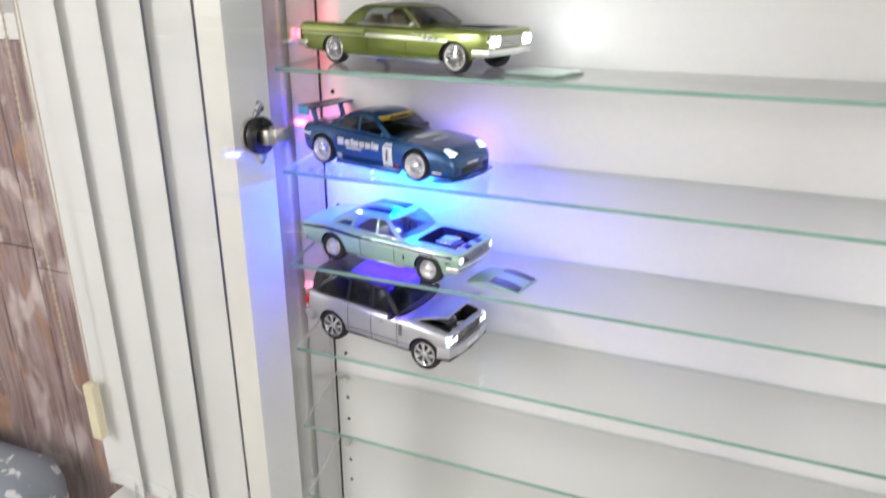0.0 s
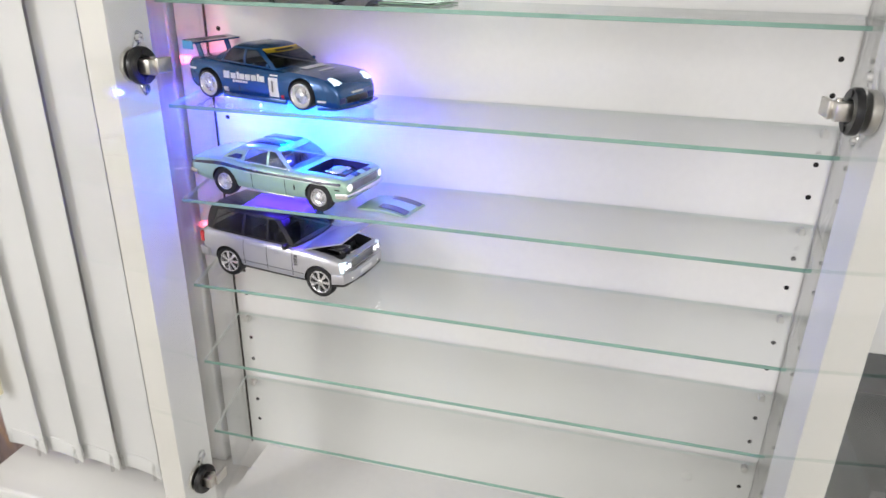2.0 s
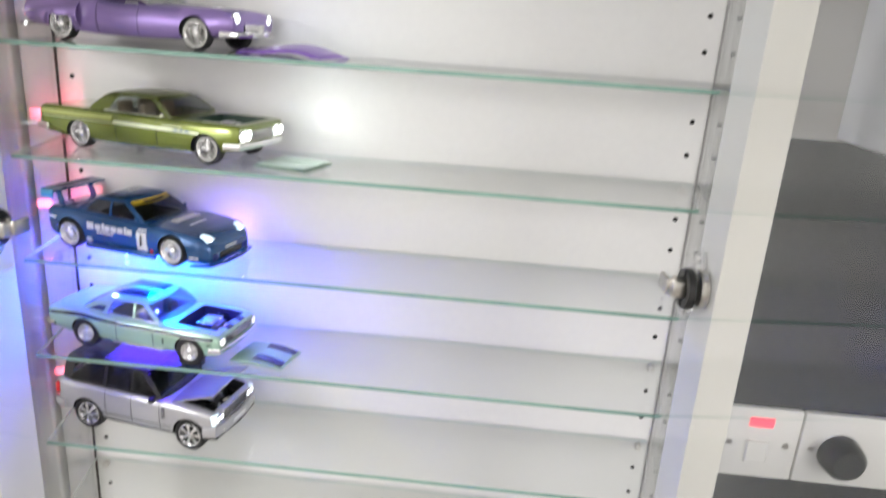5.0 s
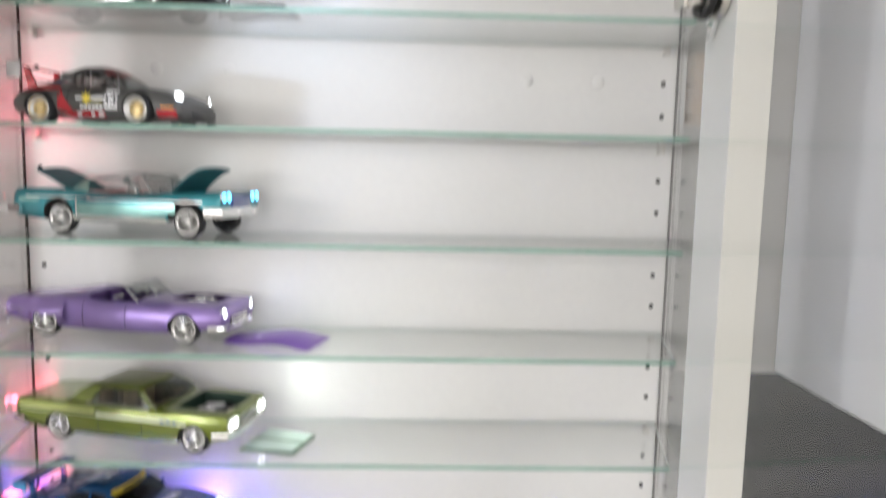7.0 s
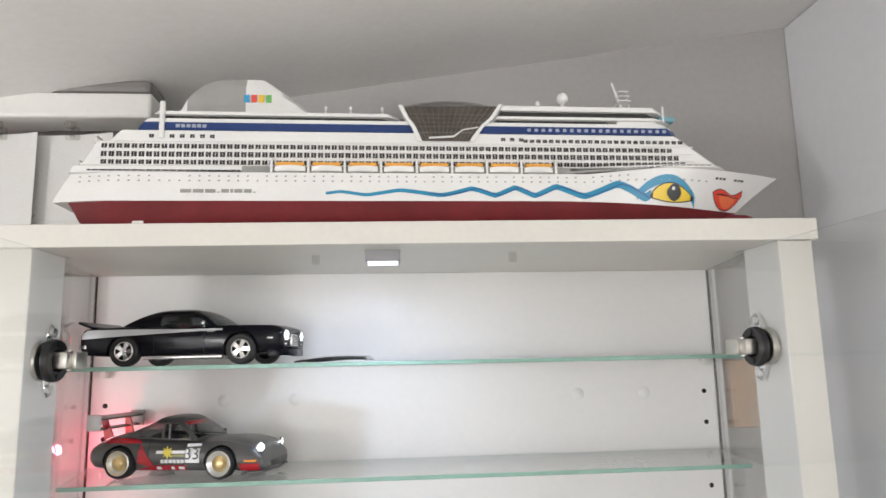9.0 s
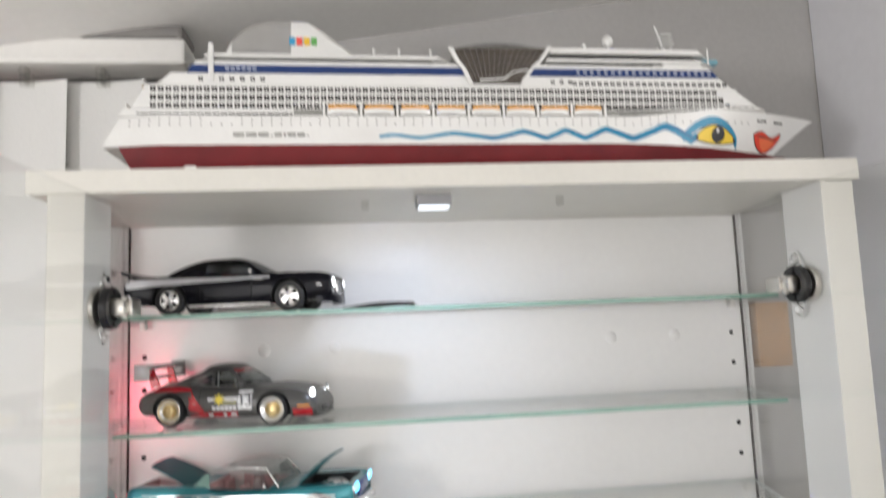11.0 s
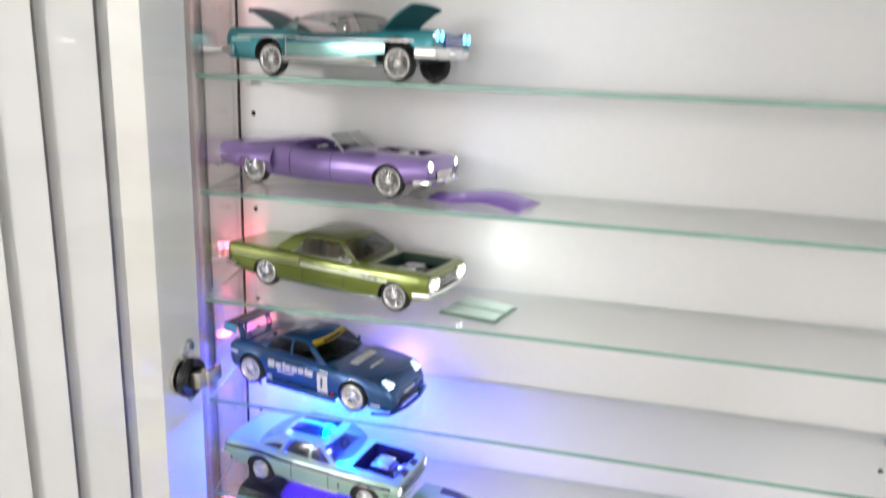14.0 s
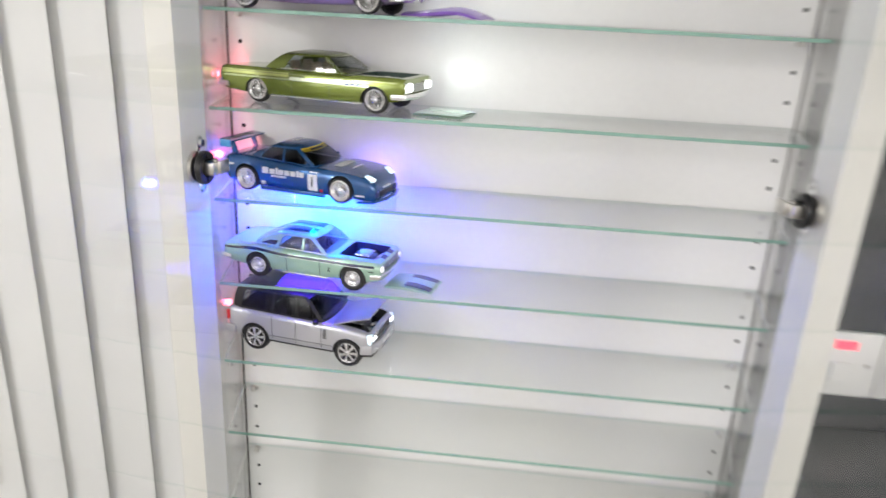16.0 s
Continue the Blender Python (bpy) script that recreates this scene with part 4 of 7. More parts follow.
def number(car, text, m, size, x, y, z, turn=0.0, name="race_number", lean=0.0):
    """Digits with the built-in font, on the flank towards -y."""
    cu = bpy.data.curves.new(name, "FONT")
    cu.body, cu.size, cu.align_x, cu.align_y, cu.extrude = text, size, "CENTER", "CENTER", 0.0001
    o = new(name, cu)
    me = bpy.data.meshes.new_from_object(o.evaluated_get(bpy.context.evaluated_depsgraph_get()))
    bpy.data.objects.remove(o)
    me.materials.clear()
    me.materials.append(m)
    o = new(name, me)
    o.parent = car
    o.matrix_local = Matrix.Translation((x, y, z)) @ Matrix.Rotation(turn, 4, "Z") @ Matrix.Rotation(radians(90) + lean, 4, "X")
    return o


def mirror(car, x, half, z, m=None):
    for s in (-1, 1):
        bm = bmesh.new()
        lathe(bm, [(0.0001, -0.0012), (0.0016, -0.0010), (0.0021, 0.0), (0.0016, 0.0012), (0.0001, 0.0014)], 14, "X", (x, s * (half + 0.0025), z + 0.0032))
        tube(bm, (x, s * half, z), (x, s * (half + 0.0022), z + 0.0020), 0.0006, seg=6)
        part("door_mirror", bm, m or M_CHROME, car, "", 50)


BOXY = [(0, 0), (0.72, 0), (0.90, 0.02), (0.965, 0.14), (0.985, 0.34), (0.995, 0.52), (1.0, 0.66), (0.992, 0.78), (0.955, 0.90), (0.90, 0.965), (0.78, 0.995), (0.45, 1.03), (0, 1.04)]
ROUND = [(0, 0), (0.70, 0), (0.88, 0.03), (0.96, 0.15), (0.995, 0.34), (1.0, 0.50), (0.985, 0.64), (0.945, 0.77), (0.87, 0.88), (0.75, 0.955), (0.58, 1.0), (0.32, 1.03), (0, 1.04)]
SLAB = [(0, 0), (0.80, 0), (0.93, 0.015), (0.975, 0.10), (0.992, 0.30), (1.0, 0.50), (0.998, 0.68), (0.985, 0.82), (0.96, 0.92), (0.915, 0.975), (0.80, 1.0), (0.45, 1.015), (0, 1.02)]


def start(name, label, rear, front, track, shelf):
    m, hb = place(rear, front, track, shelf)
    return thing(name, label, "model car", "model cars", at=m), hb


def hull(car, sh, m, cutters):
    bm = bmesh.new()
    sh.mesh(bm)
    me = carve(mesh_of("body", bm, m), cutters)
    o = new("body", me)
    o.parent = car
    return o

M_LAMPW2 = glow("added faint glow", (0.95, 0.95, 0.92), 1.0)
M_LAMPM = glow("lit square headlamp", (0.75, 0.92, 1.0), 0.9)
M_LAMPB = glow("bright lit headlamp", (0.93, 1.0, 0.96), 7)

# ---- black coupe, top shelf ----
def black_coupe():
    c, hb = start("model_car", "glossy black model muscle car with a silver side stripe, headlights lit", (0.066, -0.078), (0.171, -0.096), 0.062, 1)
    p = mat("black car paint", (0.004, 0.004, 0.007), 0.22, 0.0, spot=0.05, spot_scale=30, coat=0.06, spec=0.16)
    f, r = hb + 0.036, -hb - 0.044
    sh = Shell([(r, 0.015, 0.0305, 0.0305), (r + 0.003, 0.0105, 0.0345, 0.0350), (-hb - 0.02, 0.009, 0.0355, 0.0365), (-hb, 0.009, 0.036, 0.0370), (-0.012, 0.0070, 0.0335, 0.0360), (0.02, 0.0070, 0.0338, 0.0358), (hb - 0.005, 0.0085, 0.0345, 0.0364), (hb + 0.015, 0.0090, 0.0342, 0.0360), (f - 0.007, 0.0105, 0.0335, 0.0350), (f - 0.002, 0.0115, 0.0322, 0.0335), (f, 0.013, 0.0300, 0.0318)], BOXY, ((hb, 0.0012, 0.022), (-hb, 0.0016, 0.024)), ((hb - 0.03, f, 0.0008),))
    hull(c, sh, p, [*wells_far(hb, 0.0158, 0.062, 0.0135), bay(-0.034, 0.022, 0.028, 0.014, 0.06), ])
    greenhouse(c, sh, 0.0300, 0.0090, -0.029, -0.064, 0.0335, 0.0352, 0.0510, 0.0325, 0.0274, p, -0.0225, -0.0215, wbr=0.0322, crown=0.0015, dark=M_SMOKE)
    red = mat("oxblood interior", (0.16, 0.02, 0.02), 0.6, spot=0.1, spot_scale=200)
    seats(c, -0.002, 0.016, red, h=0.022)
    cabin(c, 0.024, 0.033, red)
    ws = wheel_meshes(0.0135, 0.0105, 0.0086, "5", M_CHROME)
    put_wheels(c, ws, hb, -hb, 0.064, 0.0135, label="chrome five-spoke rim")
    st = mat("silver stripe", (0.62, 0.63, 0.65), 0.35, 0.3)
    flank("stripe", st, c, sh, r + 0.003, 0.036, lambda x: 0.0302 - 0.0052 * min(1, max(0, (0.030 - x) / 0.12)) ** 1.2, lambda x: 0.0318 + 0.0010 * min(1, max(0, (0.02 - x) / 0.08)), "silver side stripe", 30)
    flank("badge", M_CHROME, c, sh, 0.022, 0.030, 0.0290, 0.0302, "small chrome badge", 2)
    seams(c, sh, (0.020, -0.026), 0.010, 0.0335)
    for s in (-1, 1):
        headlamp(c, f + 0.0004, s * 0.0225, 0.0250, 0.0044, turn=s * 0.1)
        headlamp(c, f + 0.0002, s * 0.0235, 0.0172, 0.0014, M_CHROME, False, name="side_lamp")
        bar_part("half_bumper", M_CHROME, c, [(f + 0.0008, s * 0.012, 0.0225), (f + 0.0004, s * 0.022, 0.0225), (f - 0.006, s * 0.0335, 0.0225), (f - 0.012, s * 0.0365, 0.0225)], 0.0012, 0.0016)
        bm = bmesh.new()
        tube(bm, (-hb + 0.017, s * 0.0335, 0.0075), (hb - 0.017, s * 0.0335, 0.0075), 0.0018, seg=12)
        for i in range(9):
            x = -hb + 0.024 + i * 0.007
            tube(bm, (x, s * 0.0335, 0.0075), (x + 0.001, s * 0.0335, 0.0075), 0.0022, seg=12)
        part("side_pipe", bm, M_CHROME, c, "chrome side exhaust pipe", 40)
    bm = bmesh.new()
    box(bm, f - 0.004, f + 0.002, -0.0095, 0.0095, 0.0155, 0.0265, 0.0012)
    g = part("grille", bm, M_CHROME, c, "chrome-edged black grille", 40)
    for i in range(6):
        box_part("grille_bar", M_BLACK, g, (f + 0.0019, f + 0.0026, -0.0080, 0.0080, 0.0168 + i * 0.0015, 0.0176 + i * 0.0015), 0)
    bm = bmesh.new()
    quad(bm, (r + 0.010, -0.031, 0.0352), (r + 0.010, 0.031, 0.0352), (r - 0.0015, 0.0335, 0.0400), (r - 0.0015, -0.0335, 0.0400), 0.0022, 8, 4)
    part("tail_spoiler", bm, p, c, "upswept tail spoiler", 40)
    bar_part("front_spoiler", p, c, [(f - 0.012, -0.035, 0.010), (f + 0.001, -0.026, 0.010), (f + 0.003, 0, 0.010), (f + 0.001, 0.026, 0.010), (f - 0.012, 0.035, 0.010)], 0.0012, 0.006)
    bar_part("rear_bumper", M_CHROME, c, [(r + 0.008, -0.036, 0.018), (r - 0.001, -0.030, 0.018), (r - 0.0015, 0.030, 0.018), (r + 0.008, 0.036, 0.018)], 0.0012, 0.003)
    for s in (-1, 1):
        for k in (0, 1):
            headlamp(c, r - 0.0002, s * (0.017 + k * 0.009), 0.025, 0.0030, M_LAMPR, False, math.pi, name="tail_light")
    mirror(c, 0.019, 0.0335, 0.0335)


# ---- grey and red rear-engined racer ----
def grey_racer():
    c, hb = start("model_car", "dark grey and red model race car with tall rear wing", (0.066, -0.075), (0.156, -0.0955), 0.064, 2)
    p = mat("graphite car paint", (0.075, 0.073, 0.070), 0.38, 0.2, spot=0.06, spot_scale=30, grain=0.06, grain_scale=2500, coat=0.2)
    f, r = hb + 0.036, -hb - 0.032
    sh = Shell([(r, 0.013, 0.026, 0.0305), (r + 0.004, 0.009, 0.0295, 0.0345), (-hb - 0.012, 0.007, 0.0355, 0.0370), (-hb, 0.0065, 0.0365, 0.0374), (-hb + 0.014, 0.0060, 0.0355, 0.0366), (0.0, 0.0058, 0.0325, 0.0348), (hb - 0.016, 0.0058, 0.0318, 0.0350), (hb, 0.0060, 0.0322, 0.0362), (hb + 0.014, 0.0058, 0.0305, 0.0354), (f - 0.010, 0.0055, 0.0275, 0.0340), (f - 0.005, 0.0055, 0.0245, 0.0322), (f - 0.001, 0.0060, 0.0205, 0.0295), (f, 0.0075, 0.0180, 0.0280)], ROUND, ((hb, 0.0014, 0.020), (-hb, 0.0024, 0.022)), ((hb - 0.018, f - 0.004, 0.0022),))
    hull(c, sh, p, [*wells_far(hb, 0.0150, 0.064, 0.0130, 0.0155), bay(-0.026, 0.016, 0.025, 0.014, 0.06)])
    red = paint("red car paint", (0.45, 0.015, 0.025), 0.1, 0.25)
    greenhouse(c, sh, 0.0235, 0.0045, -0.020, -0.052, 0.0312, 0.0345, 0.0520, 0.0305, 0.0238, p, -0.034, -0.0205, bpil=-0.0100, crown=0.0026, wbr=0.0305)
    tan = mat("tan racing interior", (0.42, 0.29, 0.10), 0.6)
    seats(c, -0.003, 0.014, tan)
    cabin(c, 0.017, 0.030, M_BLACK, 0.023)
    bm = bmesh.new()
    for s in (-1, 1):
        tube(bm, (-0.010, s * 0.021, 0.014), (-0.010, s * 0.018, 0.049), 0.0007, seg=8)
        tube(bm, (-0.010, s * 0.018, 0.049), (0.008, s * 0.021, 0.044), 0.0007, seg=8)
    tube(bm, (-0.010, -0.018, 0.049), (-0.010, 0.018, 0.049), 0.0007, seg=8)
    part("roll_cage", bm, M_DECALW, c, "thin white roll cage", 50)
    fw = wheel_meshes(0.0130, 0.0105, 0.0100, "mesh", M_GOLD)
    rw = wheel_meshes(0.0134, 0.0125, 0.0100, "mesh", M_GOLD)
    put_wheels(c, fw, hb, -hb, 0.0665, 0.013, rear=rw, label="gold mesh rim with polished lip")
    for s in (-1, 1):
        for x in (hb, -hb):
            bm = bmesh.new()
            lathe(bm, [(0.0066, s * 0.0370), (0.0070, s * 0.0378), (0.0094, s * 0.0386), (0.0099, s * 0.0395), (0.0106, s * 0.0392), (0.0104, s * 0.0370)], 36, at=(x, 0, 0.0130 if x > 0 else 0.0134))
            part("rim_lip", bm, M_LUG, c, "polished rim lip", 50)
    flank("red_flank", red, c, sh, r + 0.003, -hb + 0.001, lambda x: 0.0300, lambda x: 0.0340 + 0.06 * min(0, x + hb + 0.006), "red rear wing panel", 14)
    flank("red_flank", red, c, sh, -hb + 0.0012, -hb + 0.017, lambda x: 0.0298, lambda x: 0.0342 - 0.12 * (x + hb), "red upper wing panel", 10)
    flank("red_flank", red, c, sh, -hb + 0.0172, -hb + 0.030, lambda x: 0.0075, lambda x: max(0.0105, 0.0315 - (x + hb - 0.0172) * 1.4), "red sweep behind the door", 12)
    flank("red_sill", red, c, sh, -hb + 0.026, 0.014, 0.0070, 0.0112, "red sill", 12)
    flank("red_corner", red, c, sh, hb + 0.017, f - 0.003, 0.0068, 0.0125, "red front corner", 8)
    flank("amber_panel", M_AMBER, c, sh, hb + 0.021, f - 0.005, 0.0142, 0.0156, "amber indicator", 6)
    for s in (-1,):
        flank("emblem_panel", M_DECALW, c, sh, -0.0125, 0.0135, 0.0212, 0.0236, "pale lettering bar", 8, 0.0003, (s,))
        flank("emblem_panel", mat("olive decal", (0.28, 0.26, 0.08), 0.4), c, sh, -0.0060, 0.0130, 0.0186, 0.0204, "olive band", 8, 0.0003, (s,))
        for k in range(6):
            flank("lettering_bar", M_DECALW, c, sh, -0.0085 + 0.0037 * k, -0.0056 + 0.0037 * k, 0.0132, 0.0162, "white lettering bar", 3, 0.0003, (s,))
        for k, w_ in ((-0.012, 0.004), (0.001, 0.003), (0.008, 0.005)):
            flank("sill_script", M_DECALW, c, sh, k, k + w_, 0.0078, 0.0102, "white sill script bar", 3, 0.0005, (s,))
        bm = bmesh.new()
        y = -sh.side(-0.0025, 0.022) - 0.0010
        for i in range(8):
            a, b = math.pi * i / 4, math.pi * (i + 0.5) / 4
            d = math.pi * (i - 0.5) / 4
            o = Vector((-0.0025, y, 0.0222))
            pts = [o, o + Vector((0.0026 * math.cos(d), 0, 0.0026 * math.sin(d))), o + Vector((0.0058 * math.cos(a), 0.0001, 0.0058 * math.sin(a))), o + Vector((0.0026 * math.cos(b), 0, 0.0026 * math.sin(b)))]
            bm.faces.new([bm.verts.new(q) for q in pts])
        r_ = bmesh.ops.extrude_face_region(bm, geom=bm.faces[:])
        bmesh.ops.translate(bm, vec=(0, 0.0006, 0), verts=[v for v in r_["geom"] if isinstance(v, bmesh.types.BMVert)])
        part("star_emblem", bm, mat("yellow decal", (0.75, 0.60, 0.06), 0.4), c, "yellow star emblem")
        flank("number_panel", M_DECALW, c, sh, 0.0142, 0.0270, 0.0135, 0.0290, "white number panel", 6, 0.0003, (s,))
        number(c, "33", M_DECALB, 0.0140, 0.0206, -max(sh.side(x, 0.0205) for x in (0.0142, 0.0206, 0.0270)) - 0.0014, 0.0207)
    seams(c, sh, (0.012, -0.020), 0.008, 0.031)
    for s in (-1, 1):
        headlamp(c, f - 0.0048, s * 0.0245, 0.0248, 0.0042, turn=s * 0.30, flat=0.95)
        headlamp(c, r - 0.0002, s * 0.023, 0.0215, 0.0030, M_LAMPR, False, math.pi, name="tail_light")
        bm = bmesh.new()
        box(bm, r - 0.003, r + 0.011, s * 0.0335 - 0.0008, s * 0.0335 + 0.0008, 0.040, 0.0545, 0.0006)
        part("wing_endplate", bm, mat("light grey wing paint", (0.30, 0.29, 0.28), 0.4, spot=0.06, spot_scale=60), c, "light grey wing end plate", 40)
        bm = bmesh.new()
        quad(bm, (r + 0.004, s * 0.016, 0.031), (r + 0.012, s * 0.016, 0.034), (r + 0.006, s * 0.018, 0.050), (r + 0.001, s * 0.018, 0.050), 0.002, 2, 3)
        part("wing_strut", bm, red, c, "red wing strut", 40)
    bm = bmesh.new()
    quad(bm, (r - 0.001, -0.033, 0.0520), (r - 0.001, 0.033, 0.0520), (r + 0.010, 0.033, 0.0500), (r + 0.010, -0.033, 0.0500), 0.0016, 8, 4)
    quad(bm, (r + 0.001, -0.033, 0.0420), (r + 0.001, 0.033, 0.0420), (r + 0.007, 0.033, 0.0410), (r + 0.007, -0.033, 0.0410), 0.0012, 8, 4)
    part("rear_wing", bm, p, c, "double rear wing blade", 40)
    bar_part("front_lip", p, c, [(f - 0.012, -0.036, 0.0055), (f - 0.001, -0.028, 0.0055), (f + 0.0025, 0, 0.0055), (f - 0.001, 0.028, 0.0055), (f - 0.012, 0.036, 0.0055)], 0.003, 0.0018)
    sheet_part("sun_strip", red, c, [[(0.0124 - 0.0037 * (y / 0.0225) ** 2, y, 0.0442), (0.0088 - 0.0036 * (y / 0.022) ** 2, y, 0.0468)] for y in np.linspace(-0.0215, 0.0215, 9)], 0.0003, "red sun strip on the screen")
    box_part("intake", M_BLACK, c, (f - 0.003, f + 0.0008, -0.012, 0.012, 0.0085, 0.0125), 0.001)
    mirror(c, 0.017, 0.031, 0.031, p)


# ---- teal convertible with open lids ----
def teal_convertible():
    c, hb = start("model_car", "teal model convertible with raised bonnet, open boot and cyan headlights", (0.069, -0.053), (0.192, -0.082), 0.062, 3)
    p = paint("teal car paint", (0.025, 0.22, 0.26), 0.6, 0.28)
    pale = paint("pale teal car paint", (0.30, 0.56, 0.52), 0.75, 0.24)
    f, r = hb + 0.031, -hb - 0.053
    sh = Shell([(r, 0.017, 0.0360, 0.031), (r + 0.003, 0.0140, 0.0385, 0.0355), (-hb - 0.02, 0.012, 0.0390, 0.0388), (-hb, 0.0125, 0.0390, 0.0393), (-0.03, 0.0115, 0.0380, 0.0388), (-0.02, 0.0115, 0.0368, 0.0386), (0.02, 0.012, 0.0370, 0.0382), (hb - 0.01, 0.015, 0.0385, 0.0380), (hb + 0.012, 0.018, 0.0395, 0.0376), (f - 0.005, 0.020, 0.0398, 0.0362), (f, 0.022, 0.0385, 0.0345)], SLAB, ((hb, 0.0012, 0.024), (-hb, 0.0008, 0.03)), ((r, -hb + 0.03, 0.0022), (hb - 0.03, f + 0.01, 0.0016)))
    ivory = mat("pink and white interior", (0.62, 0.42, 0.42), 0.6, spot=0.1, spot_scale=100)
    hull(c, sh, p, [*wells_far(hb, 0.0180, 0.062, 0.0170, 0.0155), bay(hb - 0.022, f - 0.006, 0.024, 0.020, 0.06), bay(-0.044, 0.022, 0.031, 0.017, 0.06, ivory), bay(r + 0.008, -hb + 0.004, 0.024, 0.022, 0.06, ivory)])
    seats(c, -0.004, 0.017, ivory, rows=((0.0, -0.026),), h=0.020)
    cabin(c, 0.020, 0.038, p, 0.030, M_CHROME)
    fw = wheel_meshes(0.0140, 0.0085, 0.0104, "wire", M_CHROME, 0.30)
    put_wheels(c, fw, hb, -hb, 0.064, 0.014, label="chrome wire wheel")
    # Pale panel: side trim with the flank's broad highlight put into its colour
    flank("side_spear", pale, c, sh, -hb + 0.019, hb - 0.010, lambda x: 0.0185 + 0.10 * max(0, x - 0.022), lambda x: 0.0282 + 0.02 * max(0, x), "pale door panel, part trim, part painted highlight", 20)
    flank("rear_spear", pale, c, sh, r + 0.010, -hb - 0.019, lambda x: 0.0290, lambda x: 0.0318, "pale spear behind the wheel", 8)
    flank("spear_divider", M_CHROME, c, sh, -hb + 0.0185, -hb + 0.0198, 0.0180, 0.0330, "upright chrome divider", 2, 0.0005)
    flank("chrome_spear", M_CHROME, c, sh, -hb - 0.035, -0.030, lambda x: 0.0325, lambda x: 0.0335, "chrome spear", 16, 0.0004)
    flank("chrome_spear", M_CHROME, c, sh, -0.034, hb + 0.016, lambda x: 0.0310, lambda x: 0.0325, "chrome spear", 16, 0.0004)
    flank("sill_trim", mat("polished sill", (0.72, 0.74, 0.70), 0.25, 0.8), c, sh, -hb + 0.014, hb - 0.020, 0.0122, 0.0178, "polished sill trim", 12, 0.0004)
    seams(c, sh, (0.019, -0.027), 0.014, 0.037)
    lid = [[(-hb + 0.004 - 0.038 * u, y * (1 - 0.1 * u), 0.0385 + 0.020 * u ** 0.8 - 0.0020 * (y / 0.026) ** 2) for y in np.linspace(-0.027, 0.027, 9)] for u in np.linspace(0, 1, 9)]
    lidm = mat("dark teal lid paint", (0.012, 0.12, 0.14), 0.6, 0.2, spot=0.06, spot_scale=40)
    sheet_part("boot_lid", lidm, c, lid, 0.0012, "open boot lid")
    hood = [[(hb - 0.022 + 0.029 * u, y, 0.0390 + 0.0225 * u + 0.003 * math.sin(u * 3) - 0.0016 * (y / 0.026) ** 2) for y in np.linspace(-0.027, 0.027, 9)] for u in np.linspace(0, 1, 9)]
    sheet_part("bonnet", lidm, c, hood, 0.0014, "raised bonnet")
    engine(c, hb + 0.002, 0.033, 1.0)
    bm = bmesh.new()
    for a, b in (((0.026, -0.031, 0.038), (0.014, -0.027, 0.0535)), ((0.026, 0.031, 0.038), (0.014, 0.027, 0.0535)), ((0.014, -0.027, 0.0535), (0.0165, 0.0, 0.0545)), ((0.0165, 0.0, 0.0545), (0.014, 0.027, 0.0535))):
        tube(bm, a, b, 0.0010, seg=8)
    w = part("screen_frame", bm, M_CHROME, c, "chrome windscreen frame", 50)
    bm = bmesh.new()
    quad(bm, (0.026, -0.030, 0.038), (0.026, 0.030, 0.038), (0.0145, 0.0265, 0.0533), (0.0145, -0.0265, 0.0533), 0.0006, 8, 4, (0.003, 0, 0))
    part("windscreen", bm, M_CARGLASS, w, "clear windscreen", 60)
    for s in (-1, 1):
        bm = bmesh.new()
        quad(bm, (0.019, s * 0.0345, 0.0375), (0.012, s * 0.0310, 0.0500), (0.004, s * 0.031, 0.0500), (0.004, s * 0.0345, 0.0375), 0.0006, 3, 3)
        part("quarter_light", bm, M_CARGLASS, w, "small clear side pane", 50)
        bm = bmesh.new()
        box(bm, f - 0.005, f + 0.001, s * 0.026 - 0.0085, s * 0.026 + 0.0085, 0.0325, 0.0405, 0.002)
        pod = part("lamp_pod", bm, p, c, "teal headlamp pod", 40)
        for k in (-1, 1):
            headlamp(c, f + 0.0006, s * 0.026 + k * 0.0042, 0.0365, 0.0039, M_LAMPC, True)
        headlamp(c, r - 0.0002, s * 0.028, 0.032, 0.0028, M_LAMPR, False, math.pi, name="tail_light")
    bm = bmesh.new()
    box(bm, f - 0.004, f + 0.0015, -0.017, 0.017, 0.0265, 0.0385, 0.0015)
    # Grille emits nothing: the lamps' blue glow is put into its colour
    g = part("grille", bm, mat("grille with blue glow painted in", (0.02, 0.05, 0.25), 0.3, 0.5), c, "grille with the headlamps' blue glow painted in", 40)
    for i in range(4):
        box_part("grille_bar", M_CHROME, g, (f + 0.001, f + 0.0022, -0.0165, 0.0165, 0.0275 + i * 0.0026, 0.0282 + i * 0.0026), 0)
    bar_part("front_bumper", M_CHROME, c, [(f - 0.014, -0.0385, 0.023), (f + 0.001, -0.035, 0.023), (f + 0.005, -0.015, 0.023), (f + 0.0055, 0, 0.023), (f + 0.005, 0.015, 0.023), (f + 0.001, 0.035, 0.023), (f - 0.014, 0.0385, 0.023)], 0.003, 0.0085, "massive chrome bumper")
    for s in (-1, 1):
        bm = bmesh.new()
        lathe(bm, [(0.0001, 0.0030), (0.0020, 0.0020), (0.0030, 0.0), (0.0030, -0.002)], 16, "X", (f + 0.0066, s * 0.013, 0.0235))
        part("overrider", bm, M_CHROME, c, "", 50)
